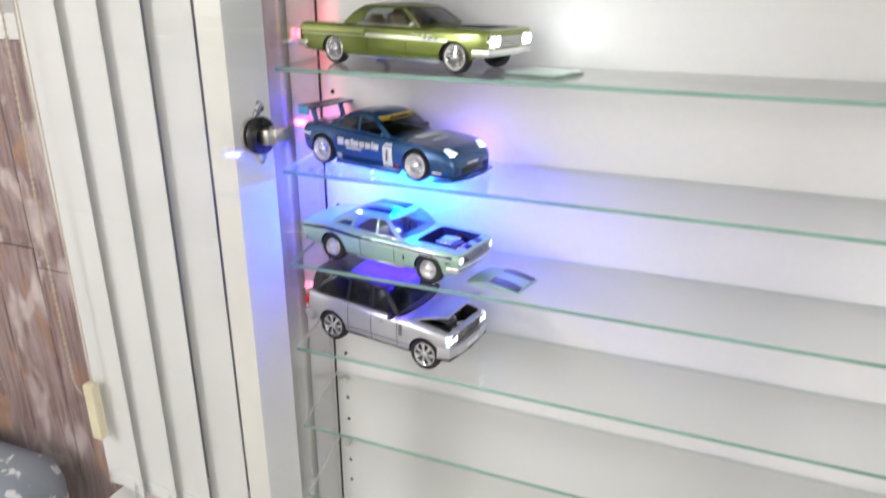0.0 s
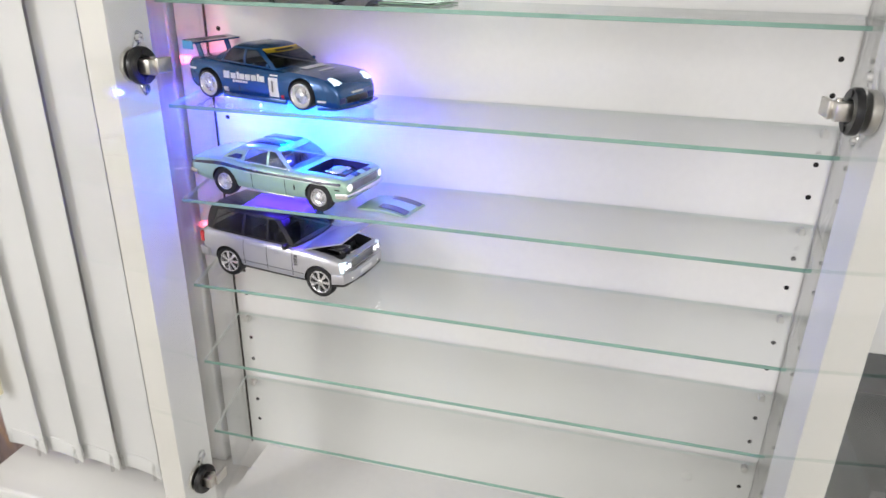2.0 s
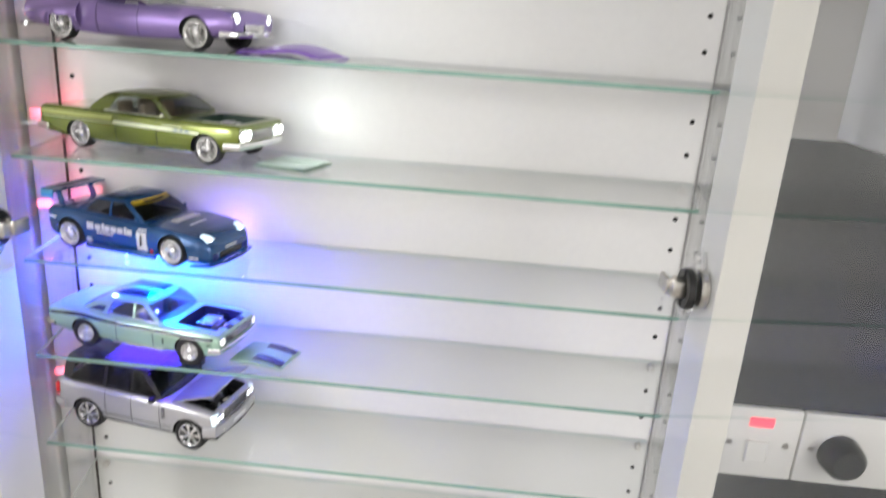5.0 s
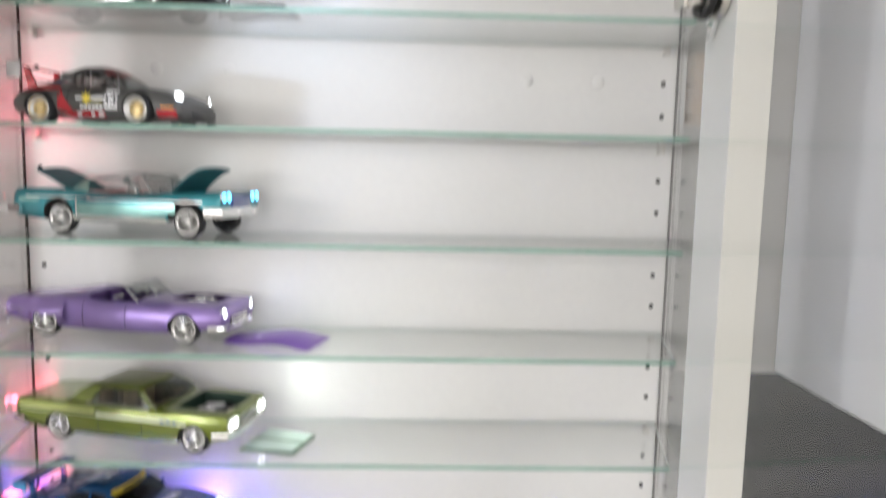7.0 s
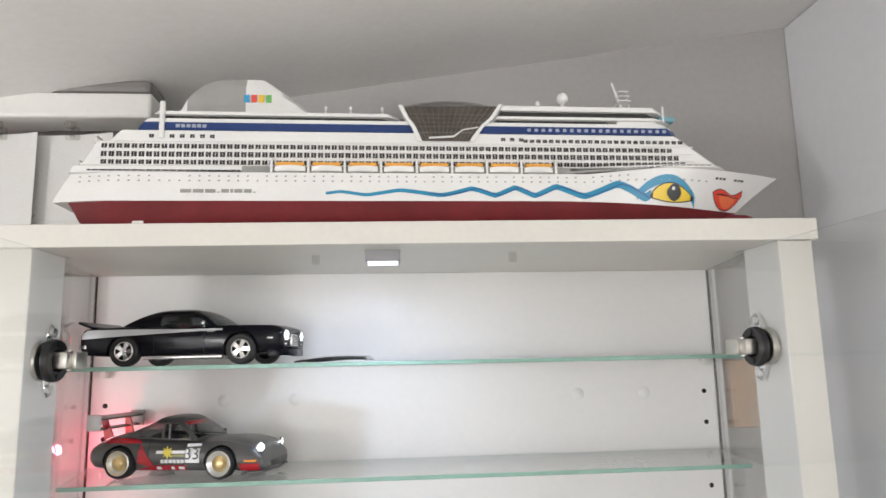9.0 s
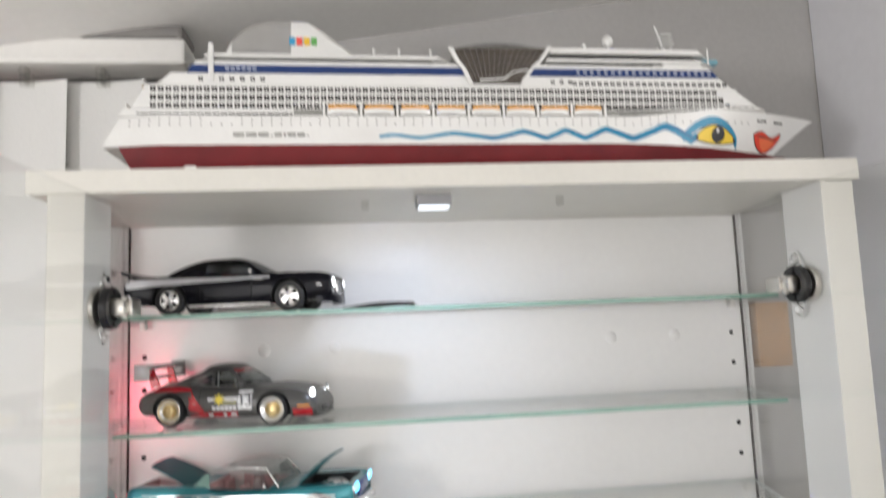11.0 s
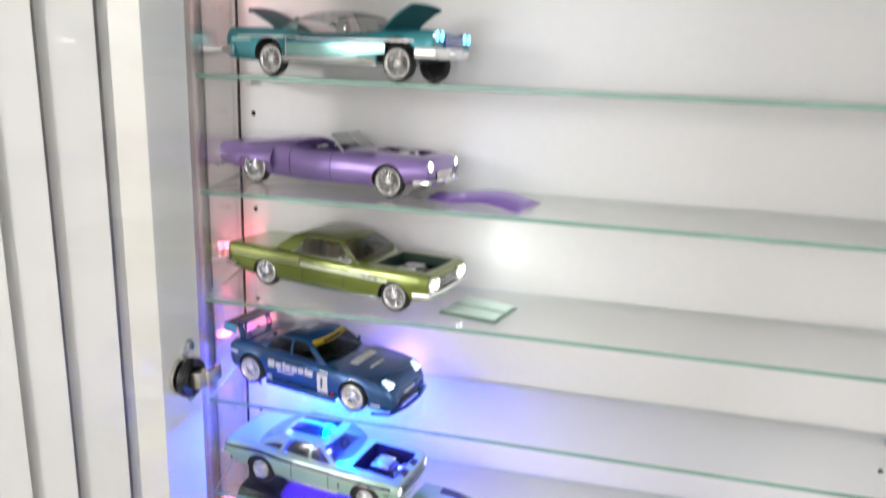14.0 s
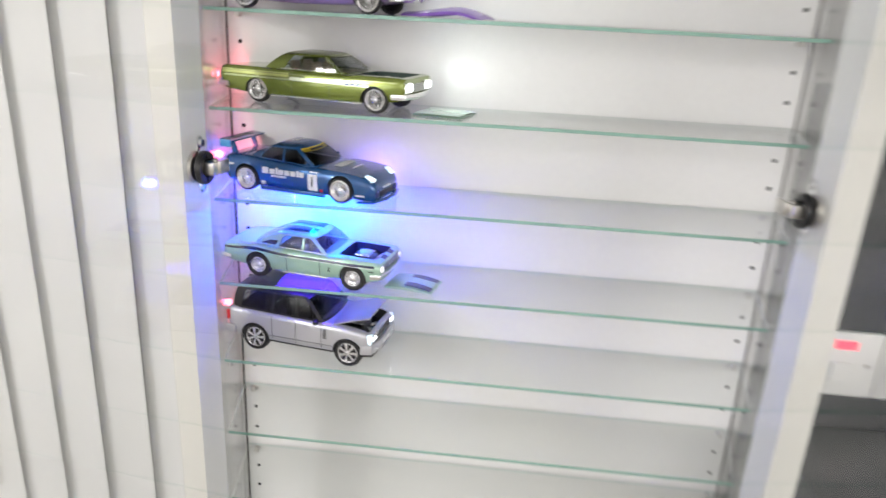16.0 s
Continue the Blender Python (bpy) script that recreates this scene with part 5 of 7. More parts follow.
    bar_part("rear_bumper", M_CHROME, c, [(r + 0.014, -0.0395, 0.021), (r - 0.001, -0.036, 0.021), (r - 0.004, 0, 0.021), (r - 0.001, 0.036, 0.021), (r + 0.014, 0.0395, 0.021)], 0.003, 0.007, "chrome rear bumper")
    mirror(c, 0.016, 0.036, 0.0375)
    top = [[(0.0145 - 0.058 * u, y, 0.0540 + 0.0035 * math.sin(math.pi * (0.12 + 0.6 * u)) - 0.0075 * u ** 3 - 0.0022 * (y / 0.026) ** 2) for y in np.linspace(-0.0265, 0.0265, 9)] for u in np.linspace(0, 1, 11)]
    clear = sheet_part("clear_roof", M_CARGLASS, c, top, 0.0008, "clear plastic hardtop roof")
    for s in (-1, 1):
        bar_part("roof_rail", M_CHROME, clear, [row[0 if s < 0 else -1] for row in top[::2]], 0.0007, 0.0010, "thin bright roof edge")
        quad_part("rear_pillar", pale, clear, ((-0.036, s * 0.0345, 0.0378), (-0.040, s * 0.0268, 0.0500), (-0.0435, s * 0.0262, 0.0490), (-0.054, s * 0.0330, 0.0385)), 0.0012, "pale roof pillar")
    bm = bmesh.new()
    for s in (-1, 1):
        tube(bm, (-hb - 0.020, s * 0.012, 0.0225), (-hb - 0.020, s * 0.012, 0.0345), 0.005, seg=18)
    part("boot_pump", bm, M_CHROME, c, "chrome hydraulic pump cylinder", 40)


# ---- purple custom convertible ----
def purple_custom():
    c, hb = start("model_car", "metallic purple model custom convertible without its bonnet, headlights lit", (0.050, -0.051), (0.185, -0.077), 0.062, 4)
    p = paint("purple car paint", (0.30, 0.205, 0.49), 0.6, 0.38)
    f, r = hb + 0.035, -hb - 0.049
    sh = Shell([(r, 0.0165, 0.0318, 0.0255), (r + 0.003, 0.0140, 0.0342, 0.0295), (-hb - 0.018, 0.0105, 0.0362, 0.0368), (-hb, 0.009, 0.0382, 0.0385), (-hb + 0.02, 0.0078, 0.0405, 0.0380), (-0.034, 0.0070, 0.0412, 0.0372), (-0.027, 0.0068, 0.0378, 0.0370), (-0.015, 0.0066, 0.0362, 0.0370), (0.02, 0.0068, 0.0362, 0.0370), (hb - 0.01, 0.0085, 0.0366, 0.0376), (hb + 0.012, 0.011, 0.0362, 0.0374), (f - 0.008, 0.014, 0.0356, 0.0366), (f - 0.001, 0.016, 0.0338, 0.0348), (f, 0.018, 0.0315, 0.0330)], ROUND, ((hb, 0.0012, 0.026),), ((r, -hb, 0.0022), (hb - 0.02, f, 0.0018)))
    dark = mat("purple vinyl interior", (0.10, 0.05, 0.20), 0.5)
    hull(c, sh, p, [*wells_far(hb, 0.0152, 0.062, 0.0135, 0.0128), bay(hb - 0.022, f - 0.012, 0.017, 0.016, 0.06, mat("purple engine bay", (0.06, 0.03, 0.12), 0.5)), bay(-0.030, 0.020, 0.028, 0.014, 0.06, dark)])
    seats(c, -0.002, 0.014, dark, rows=((0.0, -0.020),), h=0.021)
    cabin(c, 0.018, 0.0345, p, 0.027, M_CHROME)
    for s in (-1, 1):
        bm = bmesh.new()
        tube(bm, (-0.0105, s * 0.013 - 0.008, 0.0355), (-0.0105, s * 0.013 + 0.008, 0.0355), 0.0011, seg=8)
        tube(bm, (-0.0105, s * 0.013, 0.0355), (-0.0105, s * 0.013, 0.0300), 0.0008, seg=8)
        part("seat_trim", bm, M_CHROME, c, "chrome seat-back trim", 40)
        bm = bmesh.new()
        lathe(bm, [(0.0001, 0.0012), (0.0020, 0.0010), (0.0026, 0.0)], 14, "X", (0.0138, s * 0.010, 0.0325))
        part("gauge", bm, M_CHROME, c, "chrome dashboard gauge", 40)
    fw = wheel_meshes(0.0138, 0.0085, 0.0108, "wire", M_CHROME, 0.28)
    put_wheels(c, fw, hb, -hb, 0.064, 0.0138, label="chrome wire wheel")
    engine(c, hb - 0.001, 0.0345, 1.0)
    for s in (-1, 1):
        bm = bmesh.new()
        n, m2 = 12, 8
        g = []
        for i in range(n + 1):
            u = i / n
            x = -hb + 0.022 - 0.052 * u
            row = []
            for j in range(m2 + 1):
                v = j / m2
                z = 0.0125 + (0.033 - 0.0125) * v - 0.006 * u * v
                if abs(x + hb) < 0.014 and z < 0.0215:
                    z = 0.0215 + (z - 0.0125) * 0.4
                y = sh.side(x, z) + 0.0042 * math.sin(math.pi * min(1, v * 1.0)) ** 0.6 * math.cos(u * math.pi / 2) ** 0.5
                row.append((x, s * y, z))
            g.append(row)
        sheet(bm, g, 0.0006)
        part("rear_wing_bulge", bm, p, c, "swollen rear wing", 50)
        headlamp(c, f - 0.0008, s * 0.0275, 0.0280, 0.0045, turn=s * 0.15)
        headlamp(c, r + 0.0003, s * 0.024, 0.020, 0.0022, M_LAMPR, False, math.pi, name="tail_light")
    flank("side_highlight_trim", M_CHROME, c, sh, r + 0.006, -hb - 0.022, 0.0235, 0.0242, "thin chrome tail trim", 8)
    seams(c, sh, (0.012, -0.030), 0.009, 0.0335)
    bm = bmesh.new()
    for a, b in (((0.021, -0.0285, 0.0345), (0.006, -0.025, 0.0475)), ((0.021, 0.0285, 0.0345), (0.006, 0.025, 0.0485)), ((0.006, -0.025, 0.0485), (0.0085, 0, 0.0495)), ((0.0085, 0, 0.0495), (0.006, 0.025, 0.0485)), ((0.0235, 0, 0.036), (0.0085, 0, 0.0495))):
        tube(bm, a, b, 0.0008, seg=8)
    w = part("screen_frame", bm, M_CHROME, c, "chrome windscreen frame", 50)
    bm = bmesh.new()
    quad(bm, (0.021, -0.028, 0.0345), (0.021, 0.028, 0.0345), (0.0062, 0.0245, 0.0483), (0.0062, -0.0245, 0.0483), 0.0006, 8, 4, (0.003, 0, 0))
    part("windscreen", bm, M_CARGLASS, w, "clear windscreen", 60)
    bm = bmesh.new()
    box(bm, f - 0.004, f + 0.0006, -0.017, 0.017, 0.0165, 0.0235, 0.0012)
    g = part("grille", bm, M_BAY, c, "toothed chrome grille", 40)
    for i in range(9):
        bm = bmesh.new()
        tube(bm, (f + 0.0012, -0.0145 + i * 0.0036, 0.0165), (f + 0.0012, -0.0145 + i * 0.0036, 0.0238), 0.0009, seg=8)
        part("grille_tooth", bm, M_CHROME, g, "chrome tooth")
    bar_part("front_bumper", M_CHROME, c, [(f - 0.012, -0.036, 0.015), (f + 0.0005, -0.030, 0.015), (f + 0.0035, -0.012, 0.015), (f + 0.004, 0, 0.015), (f + 0.0035, 0.012, 0.015), (f + 0.0005, 0.030, 0.015), (f - 0.012, 0.036, 0.015)], 0.0025, 0.0045, "chrome front bumper")
    for s in (-1, 1):
        bm = bmesh.new()
        lathe(bm, [(0.0001, 0.0042), (0.0016, 0.003), (0.0028, 0.0), (0.0028, -0.002)], 16, "X", (f + 0.0042, s * 0.014, 0.0165))
        part("bumper_bullet", bm, M_CHROME, c, "", 50)
    bar_part("rear_bumper", M_CHROME, c, [(r + 0.010, -0.036, 0.012), (r - 0.001, -0.030, 0.012), (r - 0.002, 0, 0.012), (r - 0.001, 0.030, 0.012), (r + 0.010, 0.036, 0.012)], 0.002, 0.003)


# ---- green hardtop ----
def green_hardtop():
    c, hb = start("model_car", "olive green metallic model hardtop with bonnet off and bright headlights", (0.063, -0.058), (0.197, -0.090), 0.062, 5)
    p = paint("olive green car paint", (0.19, 0.24, 0.035), 0.55, 0.24)
    f, r = hb + 0.032, -hb - 0.047
    sh = Shell([(r, 0.017, 0.0345, 0.0335), (r + 0.003, 0.0125, 0.0365, 0.0372), (-hb - 0.015, 0.0095, 0.0370, 0.0388), (-hb, 0.009, 0.0370, 0.0390), (-0.02, 0.0075, 0.0362, 0.0384), (0.02, 0.0075, 0.0360, 0.0380), (hb - 0.01, 0.0095, 0.0366, 0.0384), (hb + 0.012, 0.0115, 0.0368, 0.0382), (f - 0.004, 0.0145, 0.0366, 0.0374), (f, 0.016, 0.0355, 0.036)], SLAB, ((hb, 0.0008, 0.022),), ((r, -hb + 0.01, 0.0010), (hb - 0.03, f + 0.01, 0.0010)))
    hull(c, sh, p, [*wells_far(hb, 0.0156, 0.062, 0.0120, 0.0138), bay(hb - 0.026, f - 0.006, 0.026, 0.016, 0.06, mat("deep green engine bay", (0.02, 0.05, 0.035), 0.5)), bay(-0.038, 0.026, 0.030, 0.014, 0.06, mat("sand cabin lining", (0.38, 0.34, 0.24), 0.6))])
    greenhouse(c, sh, 0.0315, 0.0090, -0.039, -0.065, 0.0360, 0.0370, 0.0558, 0.0345, 0.0282, mat("bronze green roof paint", (0.15, 0.17, 0.05), 0.35, 0.4, spot=0.1, spot_scale=60, coat=0.5), -0.037, -0.026, wbr=0.0342, frame=p, crown=0.0015)
    grn = mat("tan interior", (0.34, 0.25, 0.15), 0.6)
    seats(c, -0.002, 0.016, grn, rows=((0.0, -0.026),), h=0.029)
    cabin(c, 0.024, 0.0362, grn, 0.028)
    fw = wheel_meshes(0.0138, 0.0085, 0.0098, "wire", M_CHROME, 0.22)
    put_wheels(c, fw, hb, -hb, 0.064, 0.0138, label="chrome wire wheel")
    engine(c, hb - 0.002, 0.031, 1.0)
    flank("side_stripe", mat("silver green foil", (0.72, 0.76, 0.60), 0.3, 0.6), c, sh, -0.028, hb - 0.006, lambda x: 0.0262 - 0.006 * (x + 0.028), lambda x: 0.0298 - 0.02 * (x + 0.028), "pale silver side stripe", 14, 0.0003)
    flank("side_stripe", mat("silver green foil dark", (0.38, 0.42, 0.25), 0.3, 0.6), c, sh, r + 0.006, -0.028, lambda x: 0.0262, lambda x: 0.0278, "thin side moulding", 14, 0.0003)
    # Thin bright strip: the highlight along the body crease, put into colour
    flank("body_crease", mat("painted crease highlight", (0.55, 0.60, 0.30), 0.25, 0.7), c, sh, r + 0.006, f - 0.008, 0.0318, 0.0324, "body crease highlight painted as a bright strip", 24, 0.0003)
    flank("sill_trim", M_CHROME, c, sh, -hb + 0.016, hb - 0.016, 0.0082, 0.0098, "chrome sill trim", 12, 0.0003)
    seams(c, sh, (0.018, -0.026), 0.009, 0.0335)
    flank("script_bar", M_CHROME, c, sh, 0.024, 0.046, 0.0302, 0.0307, "thin chrome script bar", 6, 0.0004, (-1,))
    for s in (-1, 1):
        # The frame is no lamp; it glows to stand in for headlamp glare
        bm = bmesh.new()
        box(bm, f - 0.003, f + 0.0008, s * 0.0265 - 0.0078, s * 0.0265 + 0.0078, 0.0215, 0.0330, 0.002)
        part("lamp_frame", bm, M_LAMPW2, c, "twin-lamp frame, made to glow for the headlamps' glare", 40)
        for k in (-1, 1):
            headlamp(c, f + 0.0012, s * 0.0265 + k * 0.0042, 0.0275, 0.0043, M_LAMPB)
        bm = bmesh.new()
        box(bm, r - 0.0008, r + 0.002, s * 0.026 - 0.006, s * 0.026 + 0.006, 0.022, 0.029, 0.0012)
        part("tail_light", bm, M_CHROME, c, "chrome-framed tail lamp", 40)
    bm = bmesh.new()
    box(bm, f - 0.003, f + 0.0005, -0.018, 0.018, 0.0220, 0.0310, 0.001)
    g = part("grille", bm, M_BAY, c, "", 40)
    for i in range(5):
        box_part("grille_bar", M_CHROME, g, (f + 0.0002, f + 0.0014, -0.0178, 0.0178, 0.0226 + i * 0.0018, 0.0233 + i * 0.0018), 0)
    bar_part("front_bumper", M_CHROME, c, [(f - 0.013, -0.0392, 0.0185), (f + 0.0005, -0.0355, 0.0185), (f + 0.003, -0.015, 0.0185), (f + 0.003, 0.015, 0.0185), (f + 0.0005, 0.0355, 0.0185), (f - 0.013, 0.0392, 0.0185)], 0.0022, 0.0055, "chrome front bumper")
    bar_part("rear_bumper", M_CHROME, c, [(r + 0.014, -0.040, 0.0175), (r - 0.001, -0.036, 0.0175), (r - 0.0022, 0, 0.0175), (r - 0.001, 0.036, 0.0175), (r + 0.014, 0.040, 0.0175)], 0.0022, 0.0055, "chrome rear bumper")
    mirror(c, 0.025, 0.0352, 0.0355)
    for s in (-1, 1):
        bar_part("belt_trim", M_CHROME, c, [(-0.040, s * 0.0352, 0.0377), (-0.01, s * 0.0352, 0.0374), (0.027, s * 0.0352, 0.0372)], 0.0007, 0.0008, "thin chrome window trim")
        bar_part("screen_trim", M_CHROME, c, [(0.0318, s * 0.0344, 0.0364), (0.0205, s * 0.0316, 0.0448), (0.0080, s * 0.0282, 0.0518)], 0.0007, 0.0006, "thin chrome screen trim")
        flank("rear_band", mat("pale green foil", (0.42, 0.46, 0.16), 0.3, 0.5), c, sh, r + 0.004, -0.030, 0.0292, 0.0335, "lighter upper flank band", 12, 0.0002, (s,))
        flank("flame_decal", mat("blue decal", (0.03, 0.10, 0.40), 0.4), c, sh, 0.036, 0.054, lambda x: 0.0268, lambda x: 0.0268 + 0.0016 * abs(math.sin((x - 0.036) * 520)), "small blue flame decal", 18, 0.0004, (s,))


# ---- blue touring racer ----
def blue_racer():
    c, hb = start("model_car", "metallic blue model race car with rear wing, lit blue beneath", (0.051, -0.068), (0.163, -0.095), 0.064, 6)
    p = paint("race blue car paint", (0.014, 0.085, 0.25), 0.45, 0.26)
    f, r = hb + 0.0365, -hb - 0.032
    sh = Shell([(r, 0.014, 0.0330, 0.0310), (r + 0.004, 0.009, 0.0372, 0.0352), (-hb - 0.010, 0.0065, 0.0388, 0.0374), (-hb, 0.006, 0.0388, 0.0378), (-0.02, 0.0052, 0.0352, 0.0366), (0.02, 0.0052, 0.0338, 0.0366), (hb - 0.01, 0.006, 0.0334, 0.0376), (hb + 0.010, 0.0055, 0.0320, 0.0376), (f - 0.012, 0.0045, 0.0296, 0.0366), (f - 0.006, 0.0040, 0.0268, 0.0345), (f - 0.002, 0.0040, 0.0232, 0.0312), (f, 0.0042, 0.0195, 0.0280)], BOXY, ((hb, 0.0016, 0.020), (-hb, 0.0016, 0.020)), ((hb - 0.026, f - 0.006, 0.0010),))
    hull(c, sh, p, [*wells_far(hb, 0.0158, 0.064, 0.0140), bay(-0.032, 0.018, 0.027, 0.014, 0.06)])
    greenhouse(c, sh, 0.0250, 0.0015, -0.030, -0.0600, 0.0335, 0.0378, 0.0552, 0.0330, 0.0272, p, -0.043, -0.0305, bpil=-0.0135, wbr=0.0325, crown=0.0022, dark=M_SMOKE)
    seats(c, -0.004, 0.014, M_BLACK, h=0.022)
    cabin(c, 0.017, 0.033, M_BLACK, 0.026)
    ws = wheel_meshes(0.0138, 0.0115, 0.0108, "mesh", M_CHROME)
    put_wheels(c, ws, hb, -hb, 0.0675, 0.0138, label="silver mesh racing rim")
    for s in (-1, 1):
        for x in (hb, -hb):
            bm = bmesh.new()
            lathe(bm, [(0.0074, s * 0.0374), (0.0079, s * 0.0382), (0.0102, s * 0.0389), (0.0107, s * 0.0397), (0.0113, s * 0.0394), (0.0111, s * 0.0370)], 36, at=(x, 0, 0.0138))
            part("rim_lip", bm, M_LUG, c, "pale rim lip", 50)
    for s in (-1,):
        x = -0.0375
        for w_, h_ in ((0.0056, 1), (0.0048, 0.8), (0.0022, 1), (0.0046, 0.8), (0.0048, 0.8), (0.0048, 0.8), (0.0020, 1), (0.0044, 0.8)):
            flank("sponsor_bar", M_DECALW, c, sh, x, x + w_ * 1.28, 0.0218, 0.0218 + 0.0068 * h_, "white sponsor lettering bar", 3, 0.0003, (s,))
            x += w_ * 1.56
        for i in range(6):
            flank("sponsor_bar", M_DECALW, c, sh, -0.027 + i * 0.0032, -0.0246 + i * 0.0032, 0.0185, 0.0208, "small white sponsor bar", 2, 0.0003, (s,))
        flank("number_panel", M_DECALW, c, sh, 0.0180, 0.0295, 0.0090, 0.0270, "white number panel", 6, 0.0003, (s,))
        flank("number_panel", M_DECALW, c, sh, 0.0200, 0.0295, 0.0285, 0.0298, "white name bar", 4, 0.0003, (s,))
        number(c, "1", M_DECALB, 0.0150, 0.0237, -max(sh.side(0.0237, z) for z in (0.013, 0.0185, 0.024)) - 0.0014, 0.0185)
        flank("small_decal", M_RED, c, sh, 0.0325, 0.0355, 0.0085, 0.0115, "small red decal", 2, 0.0003, (s,))
        flank("small_decal", M_DECALW, c, sh, -hb + 0.018, -hb + 0.023, 0.0085, 0.0130, "small pale decal", 2, 0.0003, (s,))
        flank("tail_script", M_DECALW, c, sh, r + 0.004, r + 0.015, 0.0265, 0.0285, "small white tail script", 3, 0.0003, (s,))
        flank("corner_script", M_DECALW, c, sh, hb + 0.0175, hb + 0.0265, 0.0095, 0.0112, "small white corner script", 4, 0.0003, (s,))
    for i, y in enumerate((-0.013, -0.0075, -0.002, 0.0035, 0.009)):
        sheet_part("bonnet_script", M_DECALW, c, sh.patch(0.0400, 0.0490, y * 1.3, y * 1.3 + 0.0058, 4, 3, 0.0008), 0.0003, "white bonnet script bar")
    for i, y in enumerate((-0.012, -0.008, -0.004, 0.0)):
        sheet_part("bonnet_script", M_DECALW, c, sh.patch(0.0600, 0.0625, y * 1.5 + 0.004, y * 1.5 + 0.0085, 3, 3, 0.0008), 0.0003, "small white bonnet script")
    seams(c, sh, (0.019, -0.020), 0.007, 0.0335)
    sheet_part("sun_strip", mat("yellow sun strip", (0.80, 0.55, 0.05), 0.4), c, [[(0.0118 - 0.0038 * (y / 0.0255) ** 2, y, 0.0468), (0.0068 - 0.0036 * (y / 0.0250) ** 2, y, 0.0503)] for y in np.linspace(-0.0246, 0.0246, 11)], 0.0004, "yellow sun strip on the screen")
    sheet_part("strip_script", M_DECALB, c, [[(0.0110 - 0.0037 * (y / 0.0252) ** 2, y, 0.0478), (0.0086 - 0.0037 * (y / 0.0252) ** 2, y, 0.0495)] for y in np.linspace(-0.013, 0.013, 7)], 0.0004, "dark script bar")
    for s in (-1, 1):
        sheet_part("roof_number", M_DECALW, c, [[(x, y, CAP["z"](x, y) + 0.0004) for y in (s * 0.004 - 0.003, s * 0.004 + 0.003)] for x in (-0.017, -0.011)], 0.0003, "pale roof panel")
        grid = []
        for i in range(7):
            x = f - 0.0125 + 0.0085 * i / 6
            half = 0.0026 + 0.0030 * i / 6
            grid.append([(x, s * 0.0262 + half * (2 * k / 6 - 1) - s * 0.0022 * i / 6, sh.top(x, s * 0.0262 + half * (2 * k / 6 - 1) - s * 0.0022 * i / 6) + 0.0005) for k in range(7)])
        lens = sheet_part("headlight", M_LAMPM, c, grid, 0.0008, "lit wedge headlamp")
        headlamp(lens, f - 0.0052, s * 0.0240, sh.top(f - 0.0052, 0.0240) - 0.0010, 0.0026, M_LAMPW, False, s * 0.2, name="lamp_unit")
        bm = bmesh.new()
        box(bm, r - 0.0006, r + 0.002, s * 0.021 - 0.0075, s * 0.021 + 0.0075, 0.0235, 0.0285, 0.001)
        part("tail_light", bm, M_LAMPR, c, "lit red tail lamp", 40)
        bm = bmesh.new()
        box(bm, r - 0.004, r + 0.010, s * 0.0335 - 0.0008, s * 0.0335 + 0.0008, 0.0445, 0.0525, 0.0006)
        part("wing_endplate", bm, mat("pale blue plate", (0.05, 0.30, 0.50), 0.35), c, "light blue wing end plate", 40)
        bm = bmesh.new()
        quad(bm, (r + 0.004, s * 0.020, 0.0345), (r + 0.010, s * 0.020, 0.0360), (r + 0.005, s * 0.020, 0.0505), (r - 0.001, s * 0.020, 0.0505), 0.0014, 2, 2)
        part("wing_strut", bm, p, c, "", 40)
        box_part("side_skirt", p, c, (-hb + 0.018, hb - 0.018, s * 0.0365 - 0.0025, s * 0.0365 + 0.0012, 0.0035, 0.0080), 0.0008)
        bm = bmesh.new()
        box(bm, f - 0.0035, f + 0.0006, s * 0.0235 - 0.0045, s * 0.0235 + 0.0045, 0.0075, 0.0135, 0.001)
        part("brake_duct", bm, mat("deep blue mesh", (0.01, 0.02, 0.16), 0.4), c, "deep blue brake duct", 40)
    bm = bmesh.new()
    quad(bm, (r - 0.004, -0.033, 0.0525), (r - 0.004, 0.033, 0.0525), (r + 0.010, 0.033, 0.0505), (r + 0.010, -0.033, 0.0505), 0.0016, 8, 4)
    part("rear_wing", bm, p, c, "high rear wing", 40)
    sheet_part("wing_script", mat("dark grey script", (0.15, 0.15, 0.2), 0.4), c, [[(r - 0.002, y, 0.0533), (r + 0.004, y, 0.0525)] for y in np.linspace(-0.02, 0.02, 5)], 0.0003)
    box_part("intake", M_BLACK, c, (f - 0.004, f + 0.0006, -0.017, 0.017, 0.0068, 0.0135), 0.001, "black lower intake")
    box_part("badge_bar", M_DECALW, c, (f - 0.0006, f + 0.0010, -0.009, 0.009, 0.0155, 0.0172), 0.0004, "pale bar on the nose")
    bar_part("splitter", p, c, [(f - 0.016, -0.0395, 0.0042), (f - 0.001, -0.0335, 0.0042), (f + 0.004, -0.012, 0.0042), (f + 0.004, 0.012, 0.0042), (f - 0.001, 0.0335, 0.0042), (f - 0.016, 0.0395, 0.0042)], 0.004, 0.0022, "flat front splitter")
    mirror(c, 0.017, 0.0325, 0.034, p)
    for x, y in ((-0.006, -0.024), (0.050, -0.024)):
        bm = bmesh.new()
        lathe(bm, [(0.0001, -0.0014), (0.0011, -0.0010), (0.0014, 0.0), (0.0014, 0.0016)], 12, "Z", (x, y, 0.0036))
        part("underglow_diode", bm, M_LED, c, "blue-white lit diode", 50)


